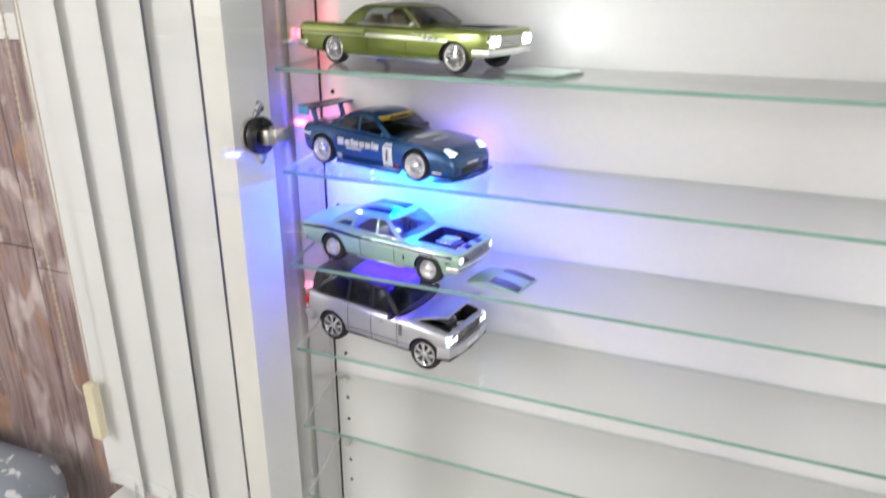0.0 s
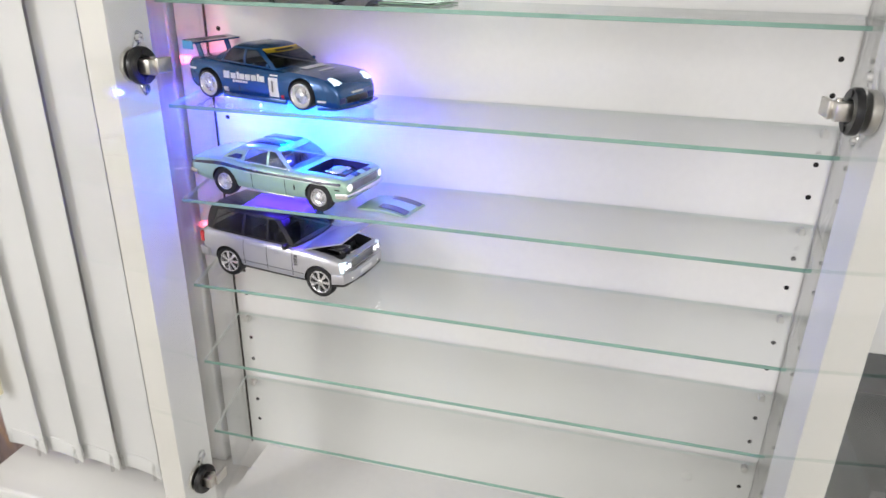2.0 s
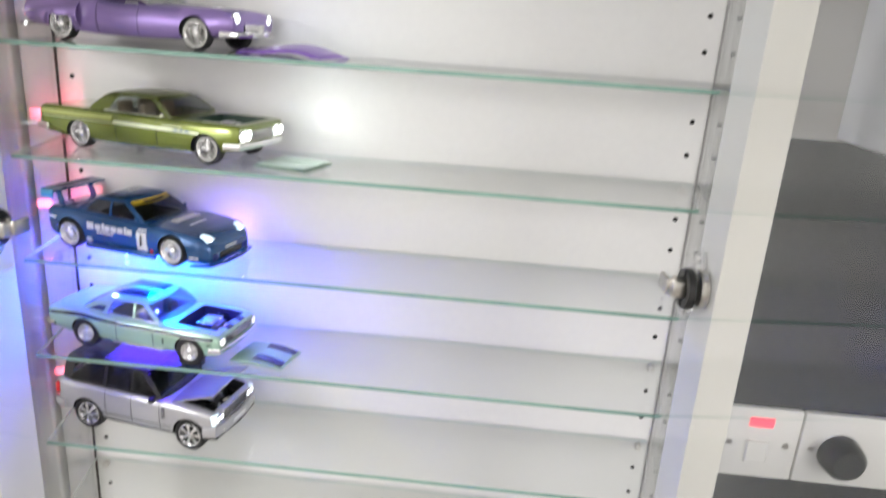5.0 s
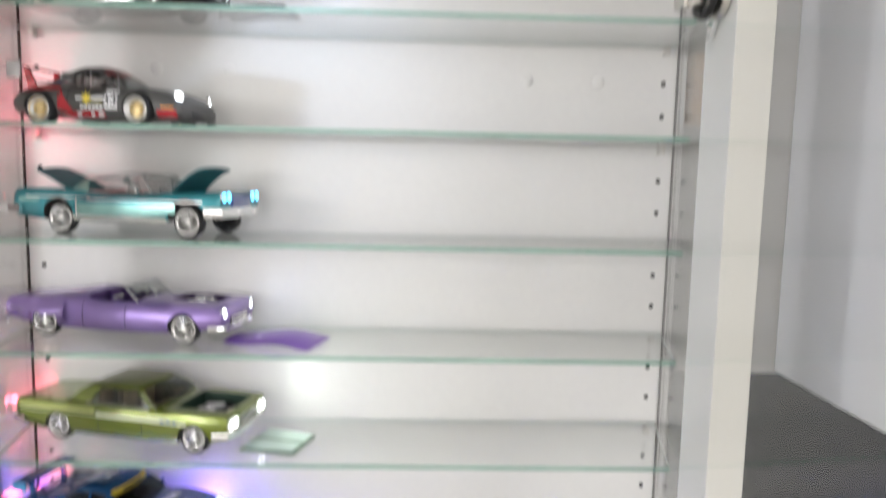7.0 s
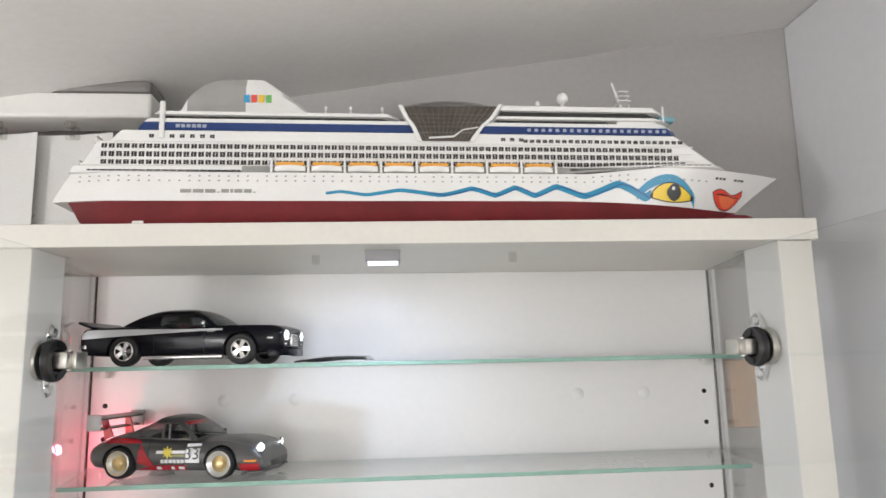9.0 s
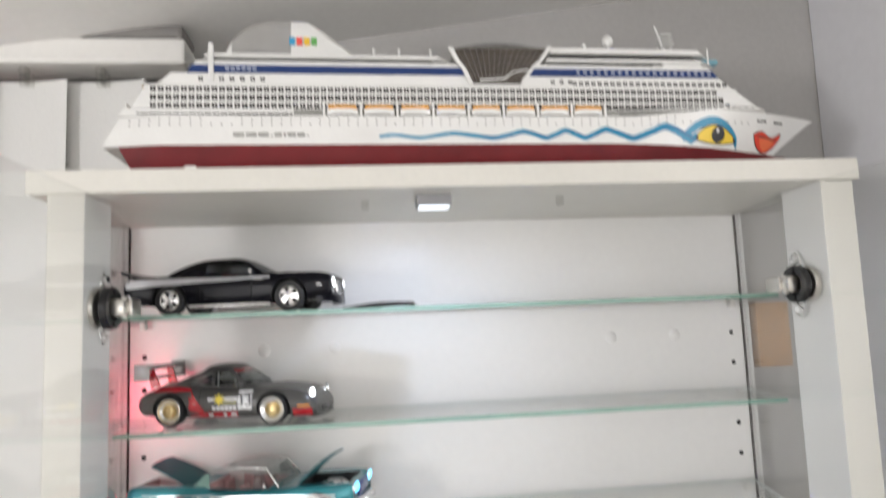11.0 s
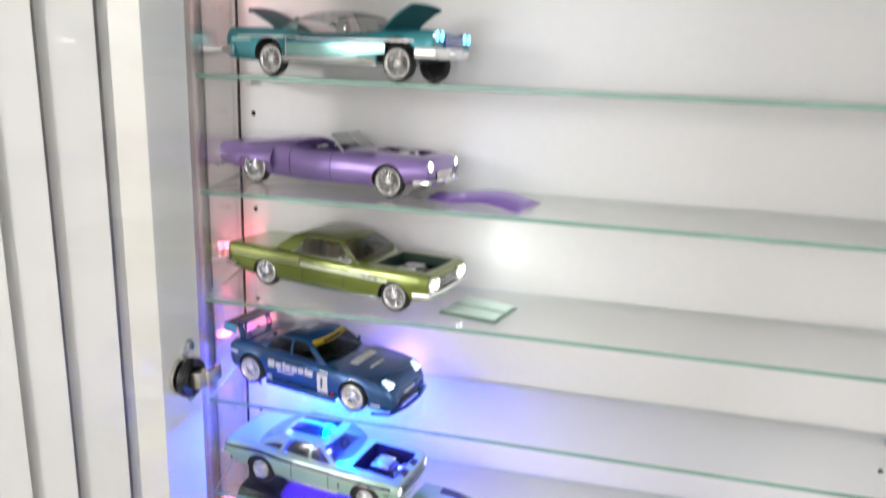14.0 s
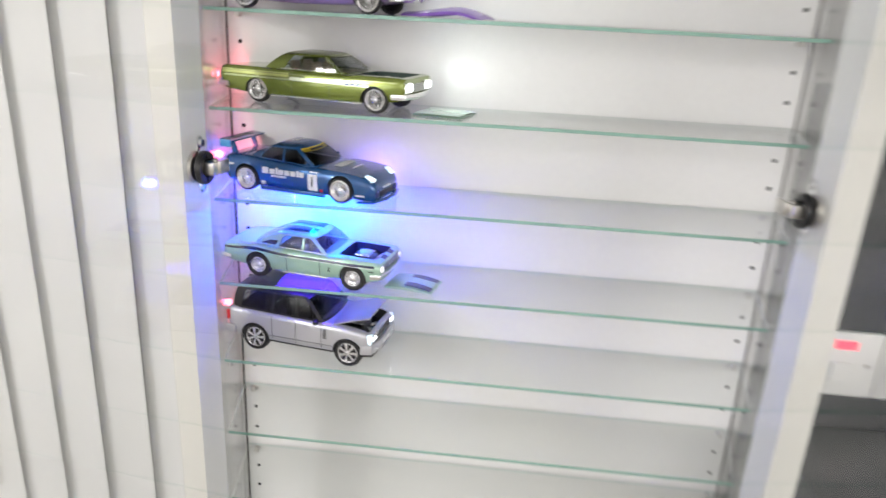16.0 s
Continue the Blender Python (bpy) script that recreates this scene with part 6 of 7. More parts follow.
# ---- pale green coupe ----
def mint_coupe():
    c, hb = start("model_car", "pale mint model muscle coupe with navy stripes and its bonnet off", (0.066, -0.085), (0.178, -0.104), 0.060, 7)
    p = paint("mint car paint", (0.38, 0.58, 0.47), 0.4, 0.28)
    navy = paint("navy stripe paint", (0.012, 0.014, 0.06), 0.1, 0.25)
    f, r = hb + 0.031, -hb - 0.045
    sh = Shell([(r, 0.019, 0.0335, 0.0305), (r + 0.003, 0.0145, 0.0362, 0.0342), (-hb - 0.018, 0.0115, 0.0385, 0.0356), (-hb, 0.011, 0.0388, 0.0360), (-0.015, 0.0095, 0.0364, 0.0356), (0.02, 0.0095, 0.0360, 0.0354), (hb - 0.01, 0.0105, 0.0362, 0.0358), (hb + 0.012, 0.0105, 0.0358, 0.0356), (f - 0.005, 0.0125, 0.0352, 0.0346), (f - 0.001, 0.0140, 0.0340, 0.0338), (f, 0.015, 0.0325, 0.033)], BOXY, ((hb, 0.0012, 0.022), (-hb, 0.0014, 0.024)), ((hb - 0.02, f, 0.0010),))
    hull(c, sh, p, [*wells_far(hb, 0.0155, 0.060, 0.0148), bay(hb - 0.020, f - 0.007, 0.0245, 0.016, 0.06, mat("navy engine bay", (0.015, 0.015, 0.05), 0.5)), bay(-0.034, 0.018, 0.028, 0.016, 0.06, mat("grey cabin", (0.30, 0.30, 0.34), 0.6))])
    roof = greenhouse(c, sh, 0.0255, 0.0065, -0.036, -0.067, 0.0360, 0.0384, 0.0560, 0.0325, 0.0272, p, -0.033, -0.0260, bpil=-0.003, wbr=0.0328, crown=0.0018)
    pale = mat("pale grey interior", (0.45, 0.45, 0.50), 0.6)
    seats(c, -0.003, 0.017, pale, h=0.020)
    cabin(c, 0.019, 0.0355, pale, 0.026)
    ws = wheel_meshes(0.0145, 0.0105, 0.0088, "steel", M_SILVERRIM)
    put_wheels(c, ws, hb, -hb, 0.0615, 0.0145, label="silver steel rim with cap")
    engine(c, hb + 0.002, 0.0325, 1.0, mat("pale blue air cleaner", (0.45, 0.6, 0.75), 0.3, 0.5))
    flank("side_stripe", navy, c, sh, r + 0.002, f - 0.006, lambda x: 0.0292 + 0.0024 * np.exp(-((x + hb + 0.005) / 0.025) ** 2), lambda x: 0.0316 + 0.0034 * np.exp(-((x + hb + 0.005) / 0.025) ** 2), "navy side stripe", 30)
    flank("stripe_edge", M_DECALW, c, sh, -0.030, f - 0.008, 0.0280, 0.0286, "thin white stripe edge", 20)
    flank("wing_vent", M_SEAM, c, sh, 0.0285, 0.0300, 0.0185, 0.0235, "dark wing vent", 2, 0.0003)
    flank("marker_lamp", M_SEAM, c, sh, f - 0.012, f - 0.007, 0.0245, 0.0256, "small dark marker", 2, 0.0003)
    seams(c, sh, (0.018, -0.022), 0.011, 0.035)
    for s in (-1, 1):
        sheet_part("roof_stripe", navy, c, [[(x, s * 0.012 + y, CAP["z"](x, s * 0.012 + y) + 0.0006) for y in (-0.0075, -0.0035, 0.0, 0.0035, 0.0075)] for x in np.linspace(-0.034, 0.0045, 13)], 0.0004, "navy roof stripe")
        bm = bmesh.new()
        quad(bm, (-0.036, s * 0.0332, 0.0402), (-0.0335, s * 0.0316, 0.0450), (-0.042, s * 0.0312, 0.0450), (-0.055, s * 0.0318, 0.0402), 0.0006, 4, 3)
        part("quarter_louvre", bm, navy, c, "dark rear quarter panel", 45)
        # Unlit headlamps, given a faint glow in place of bright chrome
        headlamp(c, f + 0.0004, s * 0.0285, 0.0275, 0.0036, M_LAMPW2, turn=s * 0.1)
        box_part("tail_light", M_RED, c, (r - 0.0006, r + 0.002, s * 0.022 - 0.006, s * 0.022 + 0.006, 0.0245, 0.0285), 0.0008)
    bm = bmesh.new()
    box(bm, f - 0.003, f + 0.0004, -0.024, 0.024, 0.0222, 0.0312, 0.001)
    g = part("grille", bm, M_BAY, c, "dark grille with chrome bars", 40)
    for i in range(5):
        box_part("grille_bar", M_CHROME, g, (f + 0.0002, f + 0.0012, -0.0235, 0.0235, 0.0228 + i * 0.0018, 0.0234 + i * 0.0018), 0)
    for s in (-1, 1):
        sheet_part("nose_stripe", navy, c, sh.patch(f - 0.0065, f - 0.0008, s * 0.010 - 0.005, s * 0.010 + 0.005, 4, 4, 0.0003), 0.0004, "navy nose stripe")
    bar_part("front_bumper", M_CHROME, c, [(f - 0.010, -0.0368, 0.0195), (f + 0.0005, -0.034, 0.0195), (f + 0.003, -0.015, 0.0195), (f + 0.003, 0.015, 0.0195), (f + 0.0005, 0.034, 0.0195), (f - 0.010, 0.0368, 0.0195)], 0.0018, 0.0048, "chrome front bumper")
    bar_part("rear_bumper", M_CHROME, c, [(r + 0.012, -0.0368, 0.0205), (r - 0.001, -0.033, 0.0205), (r - 0.002, 0, 0.0205), (r - 0.001, 0.033, 0.0205), (r + 0.012, 0.0368, 0.0205)], 0.0018, 0.0050, "chrome rear bumper")
    bar_part("exhaust", M_STEEL, c, [(-0.030, -0.030, 0.0085), (0.025, -0.030, 0.0085)], 0.002, 0.002)
    for s in (-1, 1):
        bar_part("belt_trim", M_CHROME, c, [(-0.030, s * 0.0326, 0.0383), (0.0, s * 0.0324, 0.0372), (0.0235, s * 0.0322, 0.0364)], 0.0005, 0.0007, "thin chrome window trim")
    box_part("door_handle", M_CHROME, c, (-0.020, -0.0145, -0.0368, -0.0356, 0.0318, 0.0326), 0.0003)


# ---- silver off-roader ----
def silver_offroader():
    c, hb = start("model_car", "silver model off-road estate with black roof pillars and half-open bonnet", (0.057, -0.079), (0.172, -0.099), 0.067, 8)
    p = paint("silver car paint", (0.52, 0.52, 0.55), 0.5, 0.32)
    f, r = hb + 0.028, -hb - 0.037
    sh = Shell([(r, 0.020, 0.048, 0.0345), (r + 0.003, 0.017, 0.0505, 0.0385), (-hb - 0.01, 0.0155, 0.0510, 0.0405), (-hb, 0.015, 0.0508, 0.0408), (0.0, 0.0135, 0.0490, 0.0405), (0.026, 0.0135, 0.0485, 0.0402), (hb - 0.008, 0.0145, 0.0475, 0.0402), (hb + 0.012, 0.0155, 0.0455, 0.0398), (f - 0.005, 0.016, 0.0430, 0.0380), (f, 0.018, 0.0400, 0.0345)], SLAB)
    hull(c, sh, p, [*wells_far(hb, 0.0184, 0.067, 0.0168), bay(hb - 0.019, f - 0.0055, 0.031, 0.024, 0.07), bay(r + 0.010, 0.022, 0.033, 0.020, 0.07)])
    roof = greenhouse(c, sh, 0.0275, 0.0050, -hb - 0.0255, -hb - 0.034, 0.0485, 0.0508, 0.0778, 0.0372, 0.0318, M_BLACK, -hb - 0.018, -hb - 0.013, bpil=-0.0060, crown=0.0015, dark=M_SMOKE, wbr=0.0375)
    for s in (-1, 1):
        quad_part("middle_pillar", M_BLACK, c, ((-0.0345, s * 0.0388, 0.0510), (-0.0335, s * 0.0332, 0.0738), (-0.0365, s * 0.0332, 0.0738), (-0.0385, s * 0.0388, 0.0510)), 0.0014)
    seats(c, 0.000, 0.022, M_BLACK, rows=((0.0, -0.030),), h=0.030)
    cabin(c, 0.022, 0.047, M_BLACK, 0.030)
    ws = wheel_meshes(0.0168, 0.0105, 0.0120, "7", M_SILVERRIM)
    put_wheels(c, ws, hb, -hb, 0.0690, 0.0168, label="silver seven-spoke rim")
    hood = [[(hb - 0.021 + 0.046 * u, y * (1 - 0.06 * u), 0.0490 + 0.0165 * u - 0.0015 * (y / 0.034) ** 2 - 0.002 * u * u) for y in np.linspace(-0.0365, 0.0365, 9)] for u in np.linspace(0, 1, 7)]
    sheet_part("bonnet", p, c, hood, 0.0014, "half-open silver bonnet")
    engine(c, hb + 0.001, 0.0395, 0.9, mat("grey engine cover", (0.12, 0.12, 0.13), 0.4, 0.3))
    for s in (-1, 1):
        box_part("battery", M_BLACK, c, (hb - 0.010, hb + 0.004, s * 0.022 - 0.005, s * 0.022 + 0.005, 0.026, 0.0405), 0.001)
    seams(c, sh, (0.026, -0.006, -0.036), 0.016, 0.048)
    flank("rub_strip", mat("dark silver strip", (0.22, 0.22, 0.23), 0.4, 0.5), c, sh, -hb + 0.018, hb - 0.019, 0.0222, 0.0230, "thin side moulding", 10)
    flank("sill", M_BLACK, c, sh, -hb + 0.017, hb - 0.017, 0.0140, 0.0162, "black sill", 10)
    flank("wing_vent", mat("grey vent", (0.10, 0.10, 0.11), 0.4), c, sh, 0.0285, 0.0325, 0.0305, 0.0420, "grey side vent", 3, 0.0003)
    for i in range(3):
        flank("vent_slat", M_SILVERRIM, c, sh, 0.0287, 0.0323, 0.0325 + i * 0.003, 0.0332 + i * 0.003, "", 2, 0.0006)
    for x in (0.0015, -0.0275):
        for s in (-1, 1):
            box_part("door_handle", p, c, (x, x + 0.008, s * 0.0410 - 0.0006, s * 0.0410 + 0.0012 * s + 0.0006, 0.0400, 0.0422), 0.0006)
    for s in (-1, 1):
        bm = bmesh.new()
        box(bm, f - 0.006, f - 0.0005, s * 0.0290 - 0.0080, s * 0.0290 + 0.0078, 0.0300, 0.0412, 0.0015)
        h = part("headlight", bm, M_LAMPM, c, "lit square headlamp", 40)
        for k in (-1, 1):
            headlamp(h, f - 0.0002, s * 0.029 + k * 0.0032, 0.036, 0.0026, M_LAMPW, True, name="lamp_unit")
        bm = bmesh.new()
        box(bm, r - 0.0008, r + 0.004, s * 0.0352 - 0.0035, s * 0.0352 + 0.0040, 0.0335, 0.0455, 0.001)
        t = part("tail_light", bm, M_RED, c, "red tail lamp", 40)
        for z in (0.037, 0.042):
            headlamp(t, r - 0.0006, s * 0.0355, z, 0.0016, M_LAMPR, False, math.pi, name="lamp_unit")
        bm = bmesh.new()
        box(bm, 0.019, 0.024, s * 0.0425 - 0.0045, s * 0.0425 + 0.0035, 0.0480, 0.0535, 0.0015)
        part("door_mirror", bm, M_BLACK, c, "black door mirror", 40)
        headlamp(c, f + 0.0030, s * 0.026, 0.0225, 0.0015, M_CHROME, False, name="fog_lamp")
    bm = bmesh.new()
    box(bm, f - 0.003, f + 0.0006, -0.0215, 0.0215, 0.0305, 0.0415, 0.001)
    g = part("grille", bm, M_SILVERRIM, c, "silver barred grille", 40)
    for i in range(4):
        box_part("grille_bar", M_BLACK, g, (f + 0.0003, f + 0.0010, -0.0205, 0.0205, 0.0322 + i * 0.0024, 0.0334 + i * 0.0024), 0)
    bar_part("front_bumper", p, c, [(f - 0.012, -0.0405, 0.0240), (f - 0.001, -0.0370, 0.0240), (f + 0.0025, -0.020, 0.0240), (f + 0.0025, 0.020, 0.0240), (f - 0.001, 0.0370, 0.0240), (f - 0.012, 0.0405, 0.0240)], 0.004, 0.0105, "silver front bumper")
    bar_part("bumper_lip", M_BLACK, c, [(f - 0.012, -0.0395, 0.0172), (f - 0.001, -0.0360, 0.0172), (f + 0.0020, 0, 0.0172), (f - 0.001, 0.0360, 0.0172), (f - 0.012, 0.0395, 0.0172)], 0.004, 0.0030, "black lower lip")
    box_part("number_plate_bar", M_DECALW, c, (f + 0.0044, f + 0.0050, -0.011, 0.011, 0.0225, 0.0262), 0.0002, "plain pale plate")
    bar_part("rear_bumper", p, c, [(r + 0.012, -0.0410, 0.0235), (r - 0.001, -0.0375, 0.0235), (r - 0.002, 0, 0.0235), (r - 0.001, 0.0375, 0.0235), (r + 0.012, 0.0410, 0.0235)], 0.003, 0.0095, "silver rear bumper")


for build in (black_coupe, grey_racer, teal_convertible, purple_custom, green_hardtop, blue_racer, mint_coupe, silver_offroader):
    build()


# ---- bonnets lying on the shelves ----
def bonnet(label, shelf, x, y, turn, length, half, m, arch, stripes=None, tilt=0.0, skew=1.0, taper=-0.12):
    t = thing("bonnet", label, "car bonnet", "loose bonnets", at=Matrix.Translation((x, y, SHELF[shelf - 1])) @ Matrix.Rotation(turn, 4, "Z"))
    grid = []
    for i in range(13):
        u = i / 12
        row = []
        for j in range(9):
            v = 2 * j / 8 - 1
            z = 0.0010 + arch * (math.sin(math.pi * (0.12 + 0.76 * u ** skew)) - math.sin(math.pi * 0.12)) * (1 - 0.25 * v * v) + arch * 0.5 * (1 - v * v) * 0.6 + tilt * u
            row.append(((u - 0.5) * length, v * half * (1 + taper * u), max(z, 0.0009)))
        grid.append(row)
    sheet_part("panel", m, t, grid, 0.0012)
    if arch > 0.003:
        sheet_part("nose_lip", m, t, [[(p[0] + 0.0004, p[1], p[2]), (p[0] + 0.0022, p[1] * 0.98, max(0.0008, p[2] - arch * 0.75))] for p in grid[12]], 0.0010, "turned-down nose lip")
    for e in (0, 8):
        sheet_part("side_flange", m, t, [[grid[i][e], (grid[i][e][0], grid[i][e][1] * 0.985, max(0.0007, grid[i][e][2] - 0.0022))] for i in range(13)], 0.0007, "thin turned flange")
    if stripes:
        for s in (-1, 1):
            sg = [[(grid[i][4][0], s * half * 0.45 + d, grid[i][4][2] - arch * 0.12 + 0.0006) for d in (-half * 0.33, 0.0, half * 0.33)] for i in range(5, 13)]
            sheet_part("stripe", stripes, t, sg, 0.0006, "dark bonnet stripe")
    return t


bonnet("black model-car bonnet lying flat on the glass shelf", 1, 0.250, -0.078, radians(-8), 0.062, 0.024, paint("black bonnet paint", (0.012, 0.012, 0.013), 0.1, 0.15), 0.0036, tilt=0.0030)
bonnet("arched metallic purple model-car bonnet lying on the glass shelf", 4, 0.262, -0.064, radians(-14), 0.082, 0.022, paint("purple bonnet paint", (0.24, 0.11, 0.50), 0.6, 0.3), 0.0105, skew=1.7, taper=0.22)
gb = bonnet("green model-car bonnet lying upside down, headlamp light painted in", 5, 0.266, -0.068, radians(-16), 0.052, 0.027, paint("green bonnet rim", (0.16, 0.28, 0.18), 0.4, 0.3), 0.0006)
# Headlamp light on the underside is put into these panels' pale green
for s in (-1, 1):
    quad_part("inner_panel", paint("bonnet underside with painted headlamp light", (0.60, 0.76, 0.68), 0.2, 0.4), gb, ((-0.0235, s * 0.0025, 0.0030), (0.0235, s * 0.0025, 0.0030), (0.0235, s * 0.0215, 0.0030), (-0.0235, s * 0.0240, 0.0030)), 0.0008, "pressed inner panel, headlamp light painted in")
b = bonnet("mint model-car bonnet with two dark stripes lying on the shelf", 7, 0.240, -0.076, radians(-12), 0.052, 0.023, paint("mint bonnet paint", (0.40, 0.58, 0.46), 0.35, 0.3), 0.0050, paint("navy bonnet stripe", (0.012, 0.014, 0.06), 0.1, 0.25))

# ---- cruise ship model on the cabinet ----
M_SHIPW = mat("white ship paint", (0.78, 0.78, 0.76), 0.35, spot=0.03, spot_scale=30, grain=0.02, grain_scale=500, coat=0.2)
M_SHIPR = mat("dark red hull paint", (0.15, 0.012, 0.016), 0.32, spot=0.15, spot_scale=40, grain=0.05, grain_scale=500)
M_SHIPB = mat("ship blue paint", (0.012, 0.038, 0.15), 0.35, spot=0.05, spot_scale=60)
M_SHIPD = mat("dark windows and deck shade", (0.03, 0.028, 0.026), 0.5, spot=0.2, spot_scale=200)
M_SHIPG = mat("grey deck", (0.30, 0.30, 0.28), 0.5, spot=0.1, spot_scale=80)
M_ORANGE = mat("orange canopy paint", (0.80, 0.38, 0.06), 0.35, spot=0.1, spot_scale=200)
M_WAVE = mat("sea blue paint", (0.02, 0.25, 0.42), 0.35, spot=0.06, spot_scale=90)
M_YEL = mat("yellow paint", (0.85, 0.60, 0.04), 0.35)
M_LIP = mat("red paint", (0.75, 0.06, 0.03), 0.35)
SZ, SYC = TOP + 0.018, -0.139
ship = thing("model_ship", "white cruise ship model with dark red hull on the cabinet", "model ship")


def beam(u):
    b = 0.0405 * min(1.0, (0.82 + 0.18 * min(1, u / 0.06)))
    if u > 0.72:
        b *= max(0.0, 1 - ((u - 0.72) / 0.28) ** 2.1)
    return b


def hull_ends(z):
    v = (z - SZ) / 0.049
    return 0.024 + 0.022 * abs(v - 0.40) + (0.012 if v < 0.3885 else 0), 0.609 + 0.070 * max(0, v - 0.15) ** 1.2


def hull_y(x, z):
    a, b = hull_ends(z)
    u = min(1, max(0, (x - a) / (b - a)))
    v = (z - SZ) / 0.049
    flare = 0.80 + 0.20 * min(1, v * 2.6) if u < 0.72 else (0.80 + 0.20 * min(1, v * 2.6)) * (1 - 0.35 * (1 - v) * (u - 0.72) / 0.28)
    return beam(u) * flare


def hull_loft(name, z0, z1, m, rows):
    bm = bmesh.new()
    rings = []
    for i in range(61):
        u = 1 - (1 - i / 60) ** 1.15
        ring = []
        for s in (-1, 1):
            for j in range(rows + 1):
                k = j if s < 0 else rows - j
                z = z0 + (z1 - z0) * k / rows
                a, b = hull_ends(z)
                x = a + u * (b - a)
                ring.append(bm.verts.new((x, SYC + s * max(hull_y(x, z), 0.0002), z)))
        rings.append(ring)
    n = len(rings[0])
    for a, b in zip(rings, rings[1:]):
        for i in range(n):
            bm.faces.new((a[i], a[(i + 1) % n], b[(i + 1) % n], b[i]))
    bm.faces.new(rings[0][::-1])
    bm.faces.new(rings[-1])
    return part(name, bm, m, ship, smooth=40)


hull_loft("lower_hull", SZ + 0.0003, SZ + 0.0190, M_SHIPR, 4)
hull_loft("upper_hull", SZ + 0.0191, SZ + 0.0490, M_SHIPW, 6)
bm = bmesh.new()
lathe(bm, [(0.0001, 0.018), (0.002, 0.017), (0.0038, 0.011), (0.0042, 0.0), (0.0040, -0.012), (0.0001, -0.014)], 16, "X", (0.620, SYC, SZ + 0.0135))
part("bulbous_bow", bm, M_SHIPR, ship, "dark red bulbous bow", 50)
for s in (-1, 1):
    bm = bmesh.new()
    tube(bm, (0.052, SYC + s * 0.016, SZ + 0.006), (0.052, SYC + s * 0.016, SZ + 0.0195), 0.0016, seg=10)
    lathe(bm, [(0.0001, -0.006), (0.0025, -0.004), (0.0028, 0.003), (0.0001, 0.008)], 12, "X", (0.050, SYC + s * 0.016, SZ + 0.006))
    part("propeller_pod", bm, M_SHIPR, ship, "", 50)


def tier(x0, x1, half, z0, z1, m, rake0=0.0, rake1=0.0, name="deck_tier", label=""):
    """One deck house block with raked ends."""
    bm = bmesh.new()
    pts = []
    for z, a, b in ((z0, x0, x1), (z1, x0 + rake0, x1 - rake1)):
        pts.append([bm.verts.new(p) for p in ((a, SYC - half, SZ + z), (b - 0.010, SYC - half, SZ + z), (b, SYC - half * 0.75, SZ + z), (b, SYC + half * 0.75, SZ + z), (b - 0.010, SYC + half, SZ + z), (a, SYC + half, SZ + z))])
    lo, hi = pts
    for i in range(6):
        bm.faces.new((lo[i], lo[(i + 1) % 6], hi[(i + 1) % 6], hi[i]))
    bm.faces.new(lo[::-1])
    bm.faces.new(hi)
    bmesh.ops.bevel(bm, geom=bm.edges[:], offset=0.0005, segments=1, affect="EDGES")
    return part(name, bm, m, ship, label)


tier(0.036, 0.600, 0.0375, 0.0491, 0.0560, M_SHIPW, 0.004, 0.006)
tier(0.046, 0.594, 0.0385, 0.0561, 0.0725, M_SHIPW, 0.012, 0.022)
tier(0.066, 0.572, 0.0380, 0.0726, 0.0800, M_SHIPW, 0.010, 0.012)
tier(0.088, 0.558, 0.0386, 0.0801, 0.0872, M_SHIPB, 0.004, 0.004, "blue_band", "deep blue painted deck band")
tier(0.092, 0.554, 0.0380, 0.0873, 0.0925, M_SHIPW, 0.004, 0.004)
# Solid dark blocks: the shade of open promenade decks put into their colour
tier(0.108, 0.300, 0.0340, 0.0926, 0.0980, M_SHIPD, 0, 0, "open_deck", "dark block with the promenade deck's shade painted in")
tier(0.392, 0.500, 0.0340, 0.0926, 0.0980, M_SHIPD, 0, 0, "open_deck", "dark block with the promenade deck's shade painted in")
tier(0.500, 0.548, 0.0360, 0.0926, 0.0980, M_SHIPW, 0, 0.004)
tier(0.100, 0.306, 0.0380, 0.0981, 0.1020, M_SHIPW, 0.004, 0.002)
tier(0.390, 0.552, 0.0380, 0.0981, 0.1015, M_SHIPW, 0.002, 0.010)
tier(0.102, 0.388, 0.0200, 0.1021, 0.1040, M_SHIPG)
tier(0.396, 0.538, 0.0345, 0.1016, 0.1052, M_SHIPD, 0, 0, "open_deck", "dark block with the promenade deck's shade painted in")
tier(0.394, 0.546, 0.0380, 0.1053, 0.1085, M_SHIPW, 0.002, 0.004)

# cabin windows in rows, too many to count
cells = []


def window_row(x0, x1, z, step, w, h, half):
    x = x0
    while x < x1:
        for dx in (0, w * 1.25):
            for s in (-1, 1):
                cells.append((x + dx, SYC + s * half, SZ + z, w, h))
        x += step


